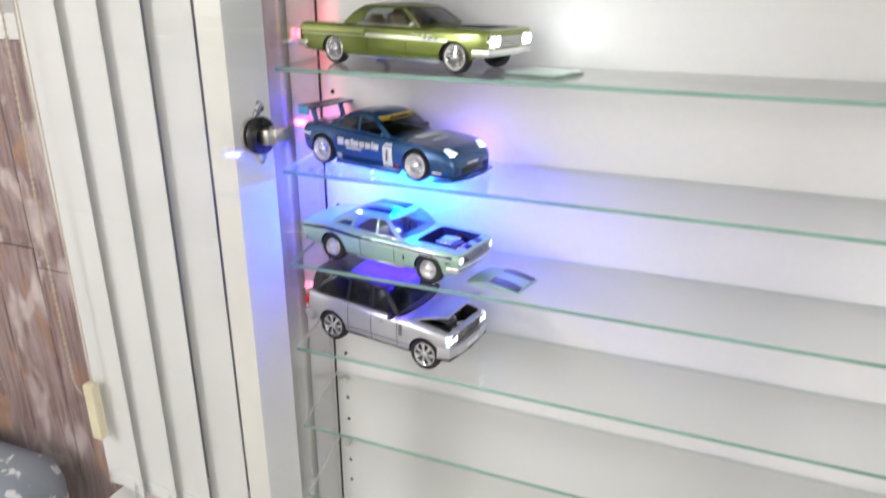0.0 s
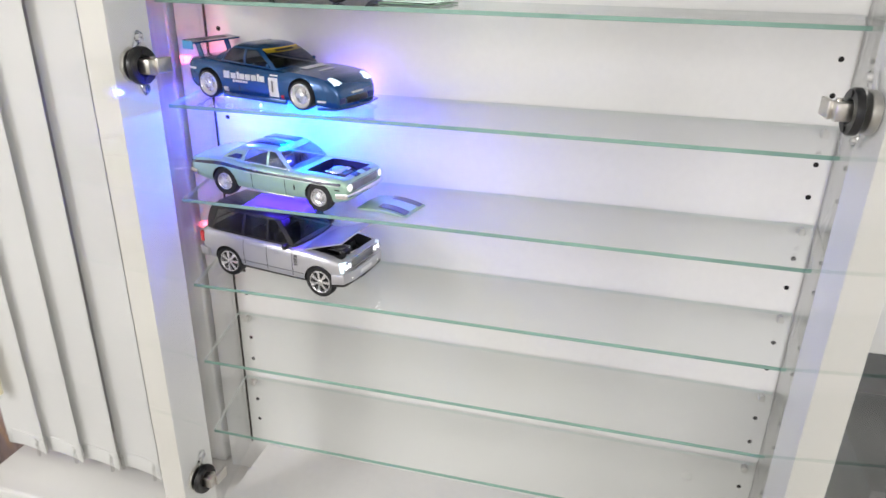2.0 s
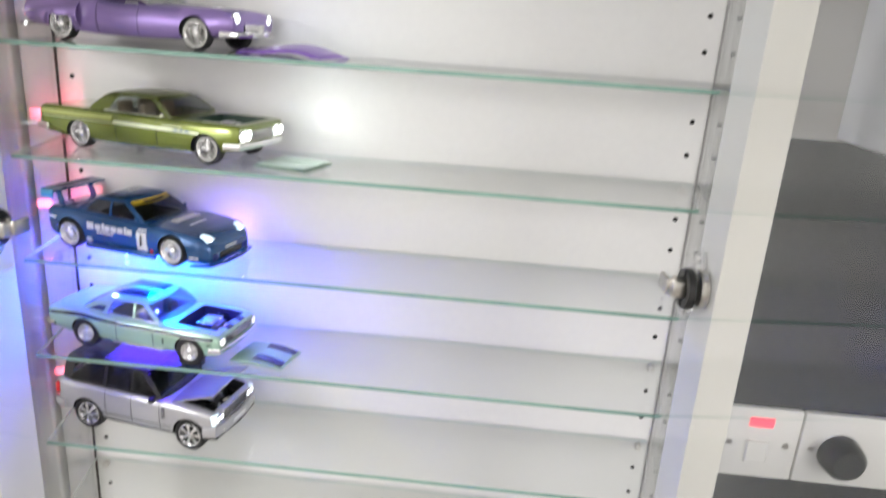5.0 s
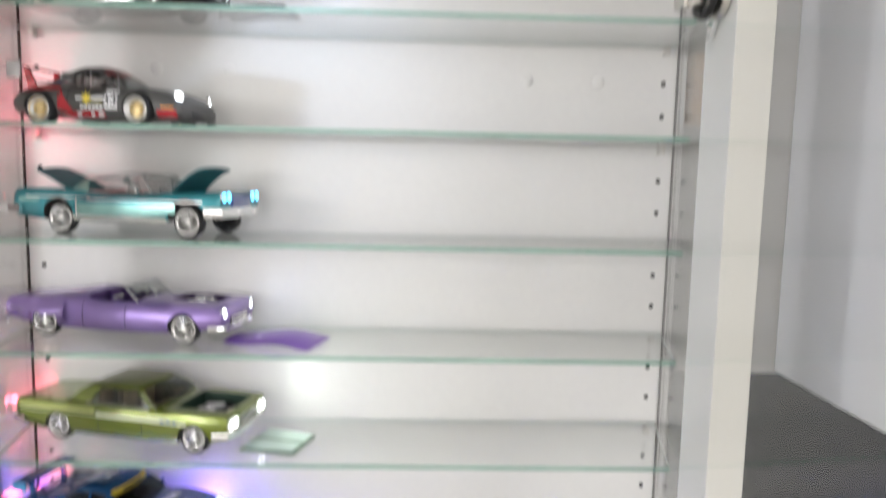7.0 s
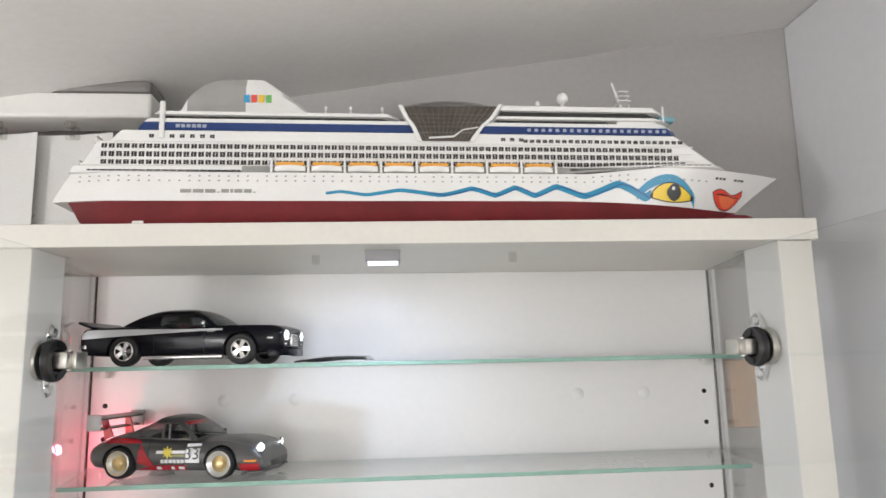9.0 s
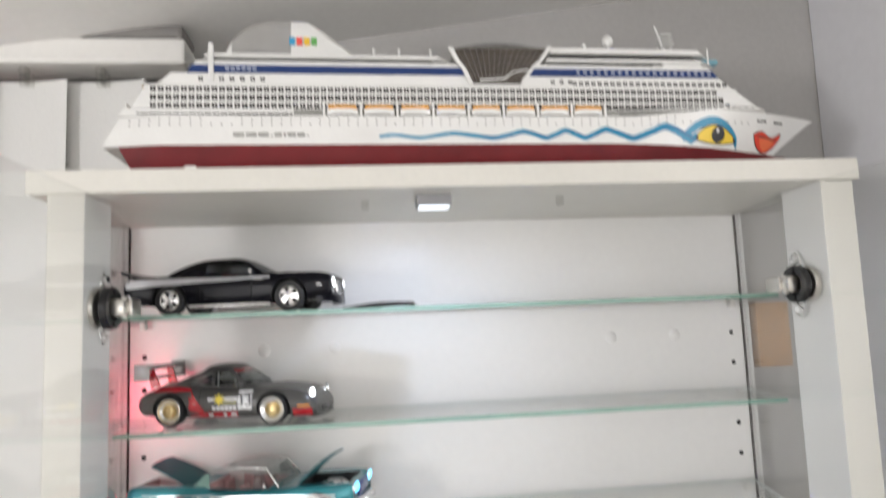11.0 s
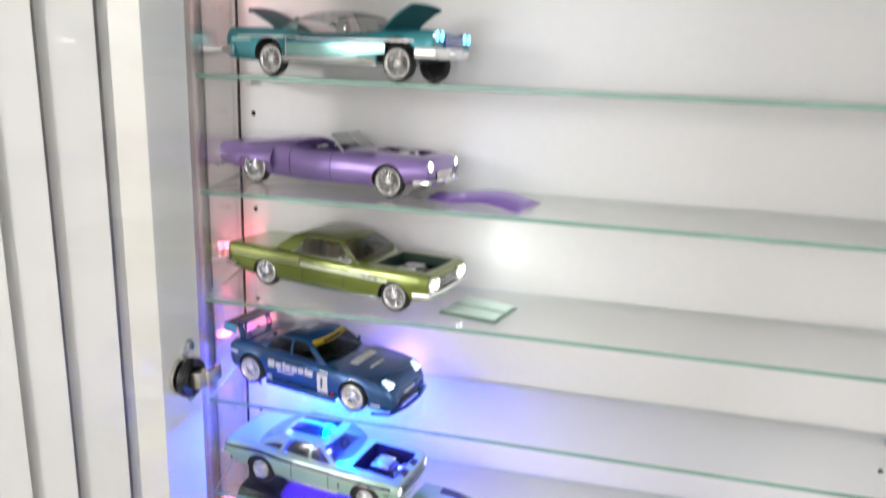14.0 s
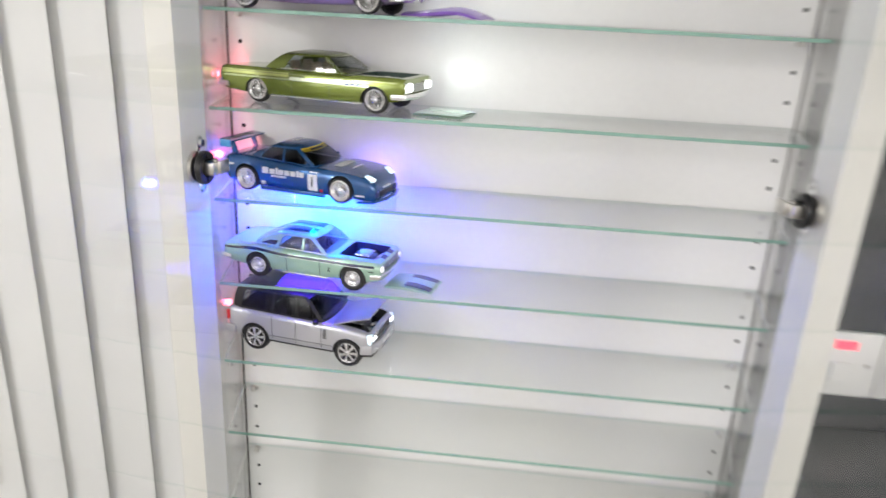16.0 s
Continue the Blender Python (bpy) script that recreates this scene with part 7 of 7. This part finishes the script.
for z in (0.0585, 0.0635, 0.0685):
    window_row(0.062, 0.560 - (z - 0.0585) * 1.2, z, 0.0058, 0.0019, 0.0030, 0.0385)
window_row(0.415, 0.556, 0.0755, 0.0058, 0.0017, 0.0024, 0.0380)
window_row(0.098, 0.150, 0.0765, 0.0080, 0.0016, 0.0020, 0.0380)
window_row(0.395, 0.412, 0.0765, 0.0080, 0.0016, 0.0020, 0.0380)
window_row(0.052, 0.170, 0.0520, 0.0060, 0.0026, 0.0014, 0.0375)
window_row(0.440, 0.585, 0.0528, 0.0058, 0.0017, 0.0020, 0.0375)
verts, faces = [], []
for x, y, z, w, h in cells:
    b = len(verts)
    for dy in (-0.0003, 0.0003):
        verts += [(x - w / 2, y + dy, z - h / 2), (x + w / 2, y + dy, z - h / 2), (x + w / 2, y + dy, z + h / 2), (x - w / 2, y + dy, z + h / 2)]
    faces += [(b, b + 1, b + 2, b + 3), (b + 7, b + 6, b + 5, b + 4), (b, b + 4, b + 5, b + 1), (b + 1, b + 5, b + 6, b + 2), (b + 2, b + 6, b + 7, b + 3), (b + 3, b + 7, b + 4, b)]
me = bpy.data.meshes.new("cabin_window")
me.from_pydata(verts, [], faces)
me.materials.append(M_SHIPD)
o = new("cabin_window", me)
o.parent = ship
tagged(o, "rows of small dark cabin windows", kind="stuff")
verts, faces = [], []
for i in range(70):
    x = 0.045 + i * 0.0078
    for z in ((0.0395, 0.0448) if i < 8 or 10 < i < 60 and i % 9 else (0.0395,)):
        y = SYC - hull_y(x, SZ + z) - 0.0001
        b = len(verts)
        for dy in (-0.0003, 0.0004):
            verts += [(x - 0.0007, y + dy, SZ + z - 0.0007), (x + 0.0007, y + dy, SZ + z - 0.0007), (x + 0.0007, y + dy, SZ + z + 0.0007), (x - 0.0007, y + dy, SZ + z + 0.0007)]
        faces += [(b, b + 1, b + 2, b + 3), (b + 7, b + 6, b + 5, b + 4), (b, b + 4, b + 5, b + 1), (b + 1, b + 5, b + 6, b + 2), (b + 2, b + 6, b + 7, b + 3), (b + 3, b + 7, b + 4, b)]
me = bpy.data.meshes.new("porthole")
me.from_pydata(verts, [], faces)
me.materials.append(M_SHIPG)
o = new("porthole", me)
o.parent = ship
tagged(o, "row of small grey portholes", kind="stuff")
for z in (0.0612, 0.0662, 0.0712):
    bm = bmesh.new()
    box(bm, 0.058, 0.566, SYC - 0.0396, SYC - 0.0386, SZ + z - 0.0004, SZ + z + 0.0004)
    part("balcony_rail", bm, M_SHIPW, ship)

# stern terraces, rudders and the cradle below the keel
for x0, z in ((0.0395, 0.0561), (0.0520, 0.0726)):
    box_part("stern_terrace", mat("teak terrace", (0.50, 0.36, 0.20), 0.6, spot=0.1, spot_scale=90), ship, (x0, x0 + 0.014, SYC - 0.0300, SYC + 0.0300, SZ + z, SZ + z + 0.0010), 0.0002, "narrow teak stern terrace")
    for y in (-0.029, -0.0145, 0.0, 0.0145, 0.029):
        box_part("terrace_post", M_SHIPW, ship, (x0 + 0.0004, x0 + 0.0014, SYC + y - 0.0005, SYC + y + 0.0005, SZ + z + 0.0010, SZ + z + 0.0052), 0)
    box_part("terrace_rail", M_SHIPW, ship, (x0 + 0.0003, x0 + 0.0015, SYC - 0.0300, SYC + 0.0300, SZ + z + 0.0050, SZ + z + 0.0060), 0.0002)
for x in (0.090, 0.520):
    box_part("cradle_block", M_SHIPW, ship, (x - 0.0045, x + 0.0045, SYC - 0.0345, SYC + 0.0345, SZ + 0.0002, SZ + 0.0040), 0.0010, "small white cradle block")

# lifeboats and their davits
for i in range(8):
    x = 0.212 + i * 0.0306
    bm = bmesh.new()
    rows = []
    for k in range(9):
        u = 2 * k / 8 - 1
        w = 0.0036 * (1 - abs(u) ** 3) + 0.0005
        rows.append([bm.verts.new((x + u * 0.0128, SYC - 0.0400 + dy * w, SZ + 0.0502 + dz)) for dy, dz in ((-0.5, 0.0004), (-1, 0.0030), (-1, 0.0050), (1, 0.0050), (1, 0.0030), (0.5, 0.0004))])
    for a, b in zip(rows, rows[1:]):
        for q in range(6):
            bm.faces.new((a[q], a[(q + 1) % 6], b[(q + 1) % 6], b[q]))
    bm.faces.new(rows[0][::-1])
    bm.faces.new(rows[-1])
    boat = part("lifeboat", bm, M_SHIPW, ship, "white lifeboat with orange canopy", 50)
    bm = bmesh.new()
    box(bm, x - 0.0118, x + 0.0118, SYC - 0.0430, SYC - 0.0372, SZ + 0.0553, SZ + 0.0585, 0.0012)
    part("canopy", bm, M_ORANGE, boat, "orange canopy", 40)
for i in range(9):
    x = 0.1967 + i * 0.0306
    bm = bmesh.new()
    box(bm, x - 0.0010, x + 0.0010, SYC - 0.0420, SYC - 0.0370, SZ + 0.0485, SZ + 0.0610, 0.0004)
    part("davit", bm, M_SHIPW, ship)
# Flat grey plate: shade behind the boats put into its colour
bm = bmesh.new()
box(bm, 0.172, 0.455, SYC - 0.0383, SYC - 0.0376, SZ + 0.0490, SZ + 0.0560)
part("boat_recess", bm, M_SHIPG, ship, "grey plate behind the boats, shade painted in")

# glazed dome amidships: dark lattice in a white wedge frame
for s in (-1, 1):
    y = SYC + s * 0.0400
    bm = bmesh.new()
    quad(bm, (0.324, y, SZ + 0.0745), (0.309, y, SZ + 0.1060), (0.391, y, SZ + 0.1070), (0.366, y, SZ + 0.0745), 0.0012, 8, 8)
    d = part("dome_glazing", bm, mat("smoked dome glazing", (0.075, 0.062, 0.050), 0.25, spot=0.2, spot_scale=120), ship, "smoked glazing of the theatre dome", 50)
    bm = bmesh.new()
    for k in range(15):
        u = k / 14
        tube(bm, (0.325 + 0.040 * u, y + s * 0.0008, SZ + 0.0750), (0.311 + 0.078 * u, y + s * 0.0008, SZ + 0.1060), 0.00028, seg=5, caps=False)
    for k in range(1, 6):
        v = k / 6
        tube(bm, (0.324 - 0.015 * v, y + s * 0.0008, SZ + 0.0745 + 0.0315 * v), (0.366 + 0.025 * v, y + s * 0.0008, SZ + 0.0745 + 0.032 * v), 0.00025, seg=5, caps=False)
    part("lattice", bm, mat("grey lattice", (0.14, 0.13, 0.12), 0.4), d, "fine grey lattice")
    for a, b in (((0.3225, SZ + 0.0740), (0.3055, SZ + 0.1070)), ((0.3675, SZ + 0.0740), (0.3945, SZ + 0.1085))):
        bm = bmesh.new()
        quad(bm, (a[0] - 0.0018, y - s * 0.001, a[1]), (b[0] - 0.0018, y - s * 0.001, b[1]), (b[0] + 0.0018, y - s * 0.001, b[1]), (a[0] + 0.0018, y - s * 0.001, a[1]), 0.0034, 3, 1)
        part("dome_frame", bm, M_SHIPW, d, "white slanted frame", 40)
    bm = bmesh.new()
    for p, q in (((0.330, 0.0765), (0.352, 0.0775)), ((0.352, 0.0775), (0.360, 0.0825)), ((0.360, 0.0825), (0.374, 0.0850))):
        tube(bm, (p[0], y + s * 0.0010, SZ + p[1]), (q[0], y + s * 0.0010, SZ + q[1]), 0.0006, seg=6)
    part("stair_line", bm, M_SHIPW, d, "white stair line")
bm = bmesh.new()
g = [[(0.309 + 0.082 * i / 12, SYC + 0.040 * (2 * j / 8 - 1), SZ + 0.1055 + 0.0085 * abs(math.sin(math.pi * i / 12)) ** 0.7 * (1 - 0.55 * (2 * j / 8 - 1) ** 2)) for j in range(9)] for i in range(13)]
sheet(bm, g, 0.0010)
part("dome_roof", bm, M_CLEAR, ship, "clear domed roof", 50)

# funnel, masts and deck gear
bm = bmesh.new()
rows = []
for k in range(17):
    u = k / 16
    x = 0.111 + 0.114 * u
    h = 0.0265 * (math.sin(math.pi * min(1, u / 0.36) / 2) ** 0.6 if u < 0.62 else max(0.05, 1 - ((u - 0.62) / 0.38) ** 1.1))
    h = 0.0060 + h * 1.08
    rows.append([bm.verts.new((x, SYC + dy * 0.012, SZ + 0.1022 + dz * h)) for dy, dz in ((-1, 0), (-0.95, 0.75), (-0.55, 1), (0.55, 1), (0.95, 0.75), (1, 0))])
for k, (a, b) in enumerate(zip(rows, rows[1:])):
    for q in range(6):
        f = bm.faces.new((a[q], a[(q + 1) % 6], b[(q + 1) % 6], b[q]))
        f.material_index = 1 if 0 < k < 8 and q in (1, 2, 3, 0, 4) else 0
bm.faces.new(rows[0][::-1])
bm.faces.new(rows[-1])
part("funnel", bm, [M_SHIPW, mat("grey funnel panel", (0.36, 0.355, 0.34), 0.4, spot=0.05, spot_scale=60)], ship, "white funnel fairing with grey panel", 40)
for i, col in enumerate(((0.05, 0.35, 0.60), (0.80, 0.10, 0.08), (0.85, 0.55, 0.05), (0.15, 0.45, 0.12))):
    x = 0.1665 + i * 0.0064
    bm = bmesh.new()
    box(bm, x, x + 0.0048, SYC - 0.0126, SYC - 0.0116, SZ + 0.1150, SZ + 0.1215, 0.0002)
    part("funnel_mark", bm, mat("funnel mark", col, 0.4), ship, "small coloured funnel mark")
for x in (0.177, 0.181, 0.185):
    bm = bmesh.new()
    tube(bm, (x, SYC, SZ + 0.126), (x - 0.001, SYC, SZ + 0.1345), 0.0011, seg=8)
    part("exhaust_pipe", bm, M_BLACK, ship, "black exhaust pipe")
bm = bmesh.new()
bmesh.ops.create_icosphere(bm, subdivisions=3, radius=0.0052, matrix=Matrix.Translation((0.456, SYC - 0.020, SZ + 0.1195)))
tube(bm, (0.456, SYC - 0.020, SZ + 0.1083), (0.456, SYC - 0.020, SZ + 0.116), 0.0022, 0.0016, seg=12)
part("radome", bm, M_SHIPW, ship, "white radome ball", 60)
for x, r in ((0.432, 0.0022), (0.240, 0.0016), (0.262, 0.0016), (0.290, 0.0016)):
    bm = bmesh.new()
    bmesh.ops.create_icosphere(bm, subdivisions=2, radius=r, matrix=Matrix.Translation((x, SYC - 0.024, SZ + (0.1135 if x > 0.4 else 0.1085))))
    tube(bm, (x, SYC - 0.024, SZ + 0.1018), (x, SYC - 0.024, SZ + (0.113 if x > 0.4 else 0.108)), 0.0007, seg=8)
    part("antenna", bm, M_SHIPW, ship, "", 60)
bm = bmesh.new()
tube(bm, (0.520, SYC - 0.012, SZ + 0.101), (0.506, SYC - 0.012, SZ + 0.1380), 0.0024, 0.0009, seg=10)
for z, w in ((0.118, 0.010), (0.123, 0.008), (0.128, 0.006)):
    box(bm, 0.5095, 0.5195, SYC - 0.012 - w, SYC - 0.012 + w, SZ + z, SZ + z + 0.0008)
tube(bm, (0.524, SYC - 0.012, SZ + 0.101), (0.519, SYC - 0.012, SZ + 0.1270), 0.0009, seg=8)
part("radar_mast", bm, M_SHIPW, ship, "raked white radar mast", 50)
for x, z0, z1 in ((0.107, 0.0745, 0.107), (0.541, 0.095, 0.109)):
    bm = bmesh.new()
    tube(bm, (x, SYC - 0.0390, SZ + z0), (x, SYC - 0.0390, SZ + z1), 0.0022 if x < 0.3 else 0.0008, seg=10)
    part("deck_post", bm, M_SHIPW, ship, "", 50)
bm = bmesh.new()
box(bm, 0.541, 0.556, SYC - 0.030, SYC + 0.030, SZ + 0.1016, SZ + 0.1050, 0.001)
part("bridge_pool", bm, mat("pale blue deck", (0.20, 0.42, 0.50), 0.4), ship, "pale blue foredeck pool")

# painted marks on the near side of the hull
def hull_patch(name, m, x0, x1, lo, hi, label, n=24, off=0.0003):
    grid = []
    for i in range(n + 1):
        x = x0 + (x1 - x0) * i / n
        a, b = lo(x), hi(x)
        grid.append([(x, SYC - hull_y(x, SZ + a + (b - a) * j / 3) - off, SZ + a + (b - a) * j / 3) for j in range(4)])
    return sheet_part(name, m, ship, grid, 0.0004, label)


def wave(x):
    u = (x - 0.242) / 0.285
    return 0.0268 + 0.004 * u + (0.0014 + 0.0046 * u) * math.asin(0.97 * math.sin(38 * u ** 1.1 + 1.1 * math.sin(11 * u))) / 1.3


hull_patch("wave_line", M_WAVE, 0.242, 0.527, lambda x: wave(x) - 0.0014 - 0.0022 * (x - 0.242) / 0.285, lambda x: wave(x) + 0.0014 + 0.0022 * (x - 0.242) / 0.285, "sea blue painted wave line", 120)
hull_patch("wave_line", mat("deep sea blue paint", (0.015, 0.12, 0.30), 0.35), 0.330, 0.527, lambda x: wave(x - 0.004) - 0.0008, lambda x: wave(x - 0.004) + 0.0006, "thin darker wave stroke", 90, 0.0006)
arch = lambda x: 0.0270 + 0.0165 * max(0.0, math.sin(math.pi * min(1, max(0, (x - 0.512) / 0.0605)))) ** 0.75
hull_patch("brow", M_WAVE, 0.514, 0.5725, lambda x: arch(x) - 0.0075, arch, "sea blue painted brow", 30)
lid_hi = lambda x: 0.0255 + 0.0105 * abs(math.sin(math.pi * min(1, max(0, (x - 0.527) / 0.043)) ** 0.8)) ** 0.8
lid_lo = lambda x: 0.0250 - 0.0026 * abs(math.sin(math.pi * min(1, max(0, (x - 0.527) / 0.043))))
hull_patch("eye_outline", M_BLACK, 0.5265, 0.5705, lambda x: lid_lo(x) - 0.0008, lambda x: lid_hi(x) + 0.0011, "black painted outline", 24, 0.0005)
hull_patch("eye_mark", M_YEL, 0.529, 0.5675, lid_lo, lid_hi, "yellow painted lozenge", 24, 0.0009)
hull_patch("pupil_mark", M_BLACK, 0.5425, 0.5575, lambda x: 0.0290 - 0.0062 * abs(math.sin(math.pi * (x - 0.5425) / 0.015)) ** 0.6, lambda x: 0.0290 + 0.0066 * abs(math.sin(math.pi * (x - 0.5425) / 0.015)) ** 0.6, "black painted disc", 14, 0.0014)
hull_patch("pupil_glint", M_SHIPW, 0.5475, 0.5500, lambda x: 0.0308, lambda x: 0.0332, "small white glint", 3, 0.0019)
LX = 0.592
lip_hi = lambda x: 0.0340 + 0.0022 * math.sin(2.2 * math.pi * (x - LX) / 0.0341) - 0.002 * (1 - (x - LX) / 0.0341)
lip_lo = lambda x: 0.0330 - 0.0130 * abs(math.sin(math.pi * (max(0.0, x - LX) / 0.0341) ** 0.8)) ** 0.8
hull_patch("lip_outline", M_BLACK, LX - 0.0004, LX + 0.0338, lambda x: lip_lo(x) - 0.0007, lambda x: lip_hi(x) + 0.0006, "black painted outline", 18, 0.0003)
hull_patch("lip_mark", M_LIP, LX + 0.0004, LX + 0.0330, lip_lo, lip_hi, "red painted crescent", 18, 0.0007)
hull_patch("lip_mark", mat("orange red paint", (0.80, 0.16, 0.05), 0.35), LX + 0.007, LX + 0.027, lambda x: 0.0295 - 0.0085 * abs(math.sin(math.pi * ((x - LX - 0.007) / 0.020) ** 0.8)) ** 0.8, lambda x: 0.0298, "orange red lower crescent", 12, 0.0011)
hull_patch("lip_line", M_BLACK, LX + 0.004, LX + 0.030, lambda x: 0.0299 + 0.0008 * math.sin(170 * (x - LX)), lambda x: 0.0306 + 0.0010 * math.sin(170 * (x - LX)), "thin dark line between the crescents", 14, 0.0014)
x = 0.124
for i in range(9):
    w = (0.0085, 0.0085, 0.0085, 0.0020, 0.0062, 0.0020, 0.0066, 0.0062, 0.0020)[i]
    hull_patch("lettering_bar", M_SHIPG, x, x + w, lambda q: 0.0272, lambda q, i=i: 0.0282 if i in (3, 8) else 0.0308, "grey hull lettering bar", 2)
    x += w + 0.0012
for x in (0.593, 0.597, 0.601, 0.614, 0.618, 0.622):
    hull_patch("hull_slot", M_SHIPD, x, x + 0.0026, lambda q: 0.0418, lambda q: 0.0434, "dark bow slot", 2)

# Plate laid on the tier, its grey standing in for shade in the slot
box_part("foredeck_slot", M_SHIPG, ship, (0.440, 0.528, SYC - 0.0384, SYC - 0.0376, SZ + 0.0492, SZ + 0.0525), 0.0002, "grey plate for the slot below the cabins, shade painted in")
verts, faces = [], []
for i in range(26):
    x = (0.118 + 0.0042 * i) if i < 6 else (0.418 + 0.0064 * (i - 6))
    bb = len(verts)
    for y in (SYC - 0.0394, SYC - 0.0384):
        verts += [(x, y, SZ + 0.0822), (x + 0.0030, y, SZ + 0.0822), (x + 0.0030, y, SZ + 0.0850), (x, y, SZ + 0.0850)]
    faces += [(bb, bb + 1, bb + 2, bb + 3), (bb + 7, bb + 6, bb + 5, bb + 4), (bb, bb + 4, bb + 5, bb + 1), (bb + 1, bb + 5, bb + 6, bb + 2), (bb + 2, bb + 6, bb + 7, bb + 3), (bb + 3, bb + 7, bb + 4, bb)]
me = bpy.data.meshes.new("band_window")
me.from_pydata(verts, [], faces)
me.materials.append(mat("pale band window", (0.36, 0.40, 0.50), 0.3))
o = new("band_window", me)
o.parent = ship
tagged(o, "row of pale windows in the blue band", kind="stuff")

# ship's decks, sheer, waterline, length and skew reshaped to fit the camera's view
LEVELS = [(-0.01, -0.01), (0.0, 0.0), (0.019, 0.0180), (0.0395, 0.0342), (0.052, 0.0432), (0.0585, 0.0494), (0.0635, 0.0560), (0.0685, 0.0630), (0.0755, 0.0697),
          (0.0801, 0.0762), (0.0872, 0.0826), (0.0926, 0.0861), (0.098, 0.0892), (0.102, 0.0922), (0.1085, 0.1012), (0.114, 0.1092), (0.145, 0.1410)]
level_z, level_to = [list(c) for c in zip(*LEVELS)]
for o in ship.children_recursive:
    for v in o.data.vertices:
        x, z = v.co.x, v.co.z - SZ
        dip = 0.0025 * min(1.0, max(0.0, x - 0.42) / 0.17) ** 1.5 * max(0.0, 1 - abs(z - 0.019) / 0.019)
        bow = min(1.0, max(0.0, (x - 0.47) / 0.08)) * (1.0 if z < 0.0495 else max(0.0, 1 - (z - 0.0495) / 0.012))
        z = float(np.interp(z, level_z, level_to)) * (1 - bow) + z * bow - dip
        x = 0.335 + (x - 0.335) * 0.974 + 0.009 * min(1.0, max(0.0, (0.44 - x) / 0.30))
        v.co.x = x
        v.co.y += (x - 0.335) * 0.028
        v.co.z = SZ + z - 0.0018 * (0.65 - x) / 0.65

# ---- armchair made up around a grey patterned cushion by the plank wall ----
seat = thing("armchair", "grey patterned cushion by the plank wall, built up as an armchair", "armchair")
bm = bmesh.new()
box(bm, -1.02, -0.47, -0.62, -0.16, 0.22, 0.42, 0.05)
part("seat_base", bm, M_CHAIR, seat, "", 50)
bm = bmesh.new()
box(bm, -1.02, -0.472, -0.17, -0.03, 0.30, 0.725, 0.04)
part("backrest", bm, M_CHAIR, seat, "", 50)
for x in (-1.04, -0.56):
    bm = bmesh.new()
    box(bm, x, x + 0.08, -0.60, -0.10, 0.22, 0.58, 0.03)
    part("armrest", bm, M_CHAIR, seat, "", 50)
for x in (-0.98, -0.55):
    for y in (-0.57, -0.12):
        bm = bmesh.new()
        tube(bm, (x, y, 0.0), (x, y, 0.23), 0.018, 0.026, seg=14)
        part("leg", bm, M_BLACK, seat, "dark tapered leg", 40)

# ---- cladding planks, last ----
random.seed(5)
plank_data = []
for i in range(3):
    bm = bmesh.new()
    box(bm, -0.046, 0.046, -0.0055, 0, 0.0, 1.0, 0.0012)
    plank_data.append(mesh_of("plank", bm, M_PLANK))
for i in range(20):
    x, z = -2.15 + 0.0935 * i, 0.0
    while z < DADO_Z - 0.01:
        h = min(random.uniform(0.35, 0.62), DADO_Z - z)
        if DADO_Z - z - h < 0.12:
            h = DADO_Z - z
        p = new("plank", plank_data[i % 3])
        p.parent, p.location, p.scale = cladding, (x, WALL_Y - 0.0031, z), (1, 1, h - 0.002)
        z += h
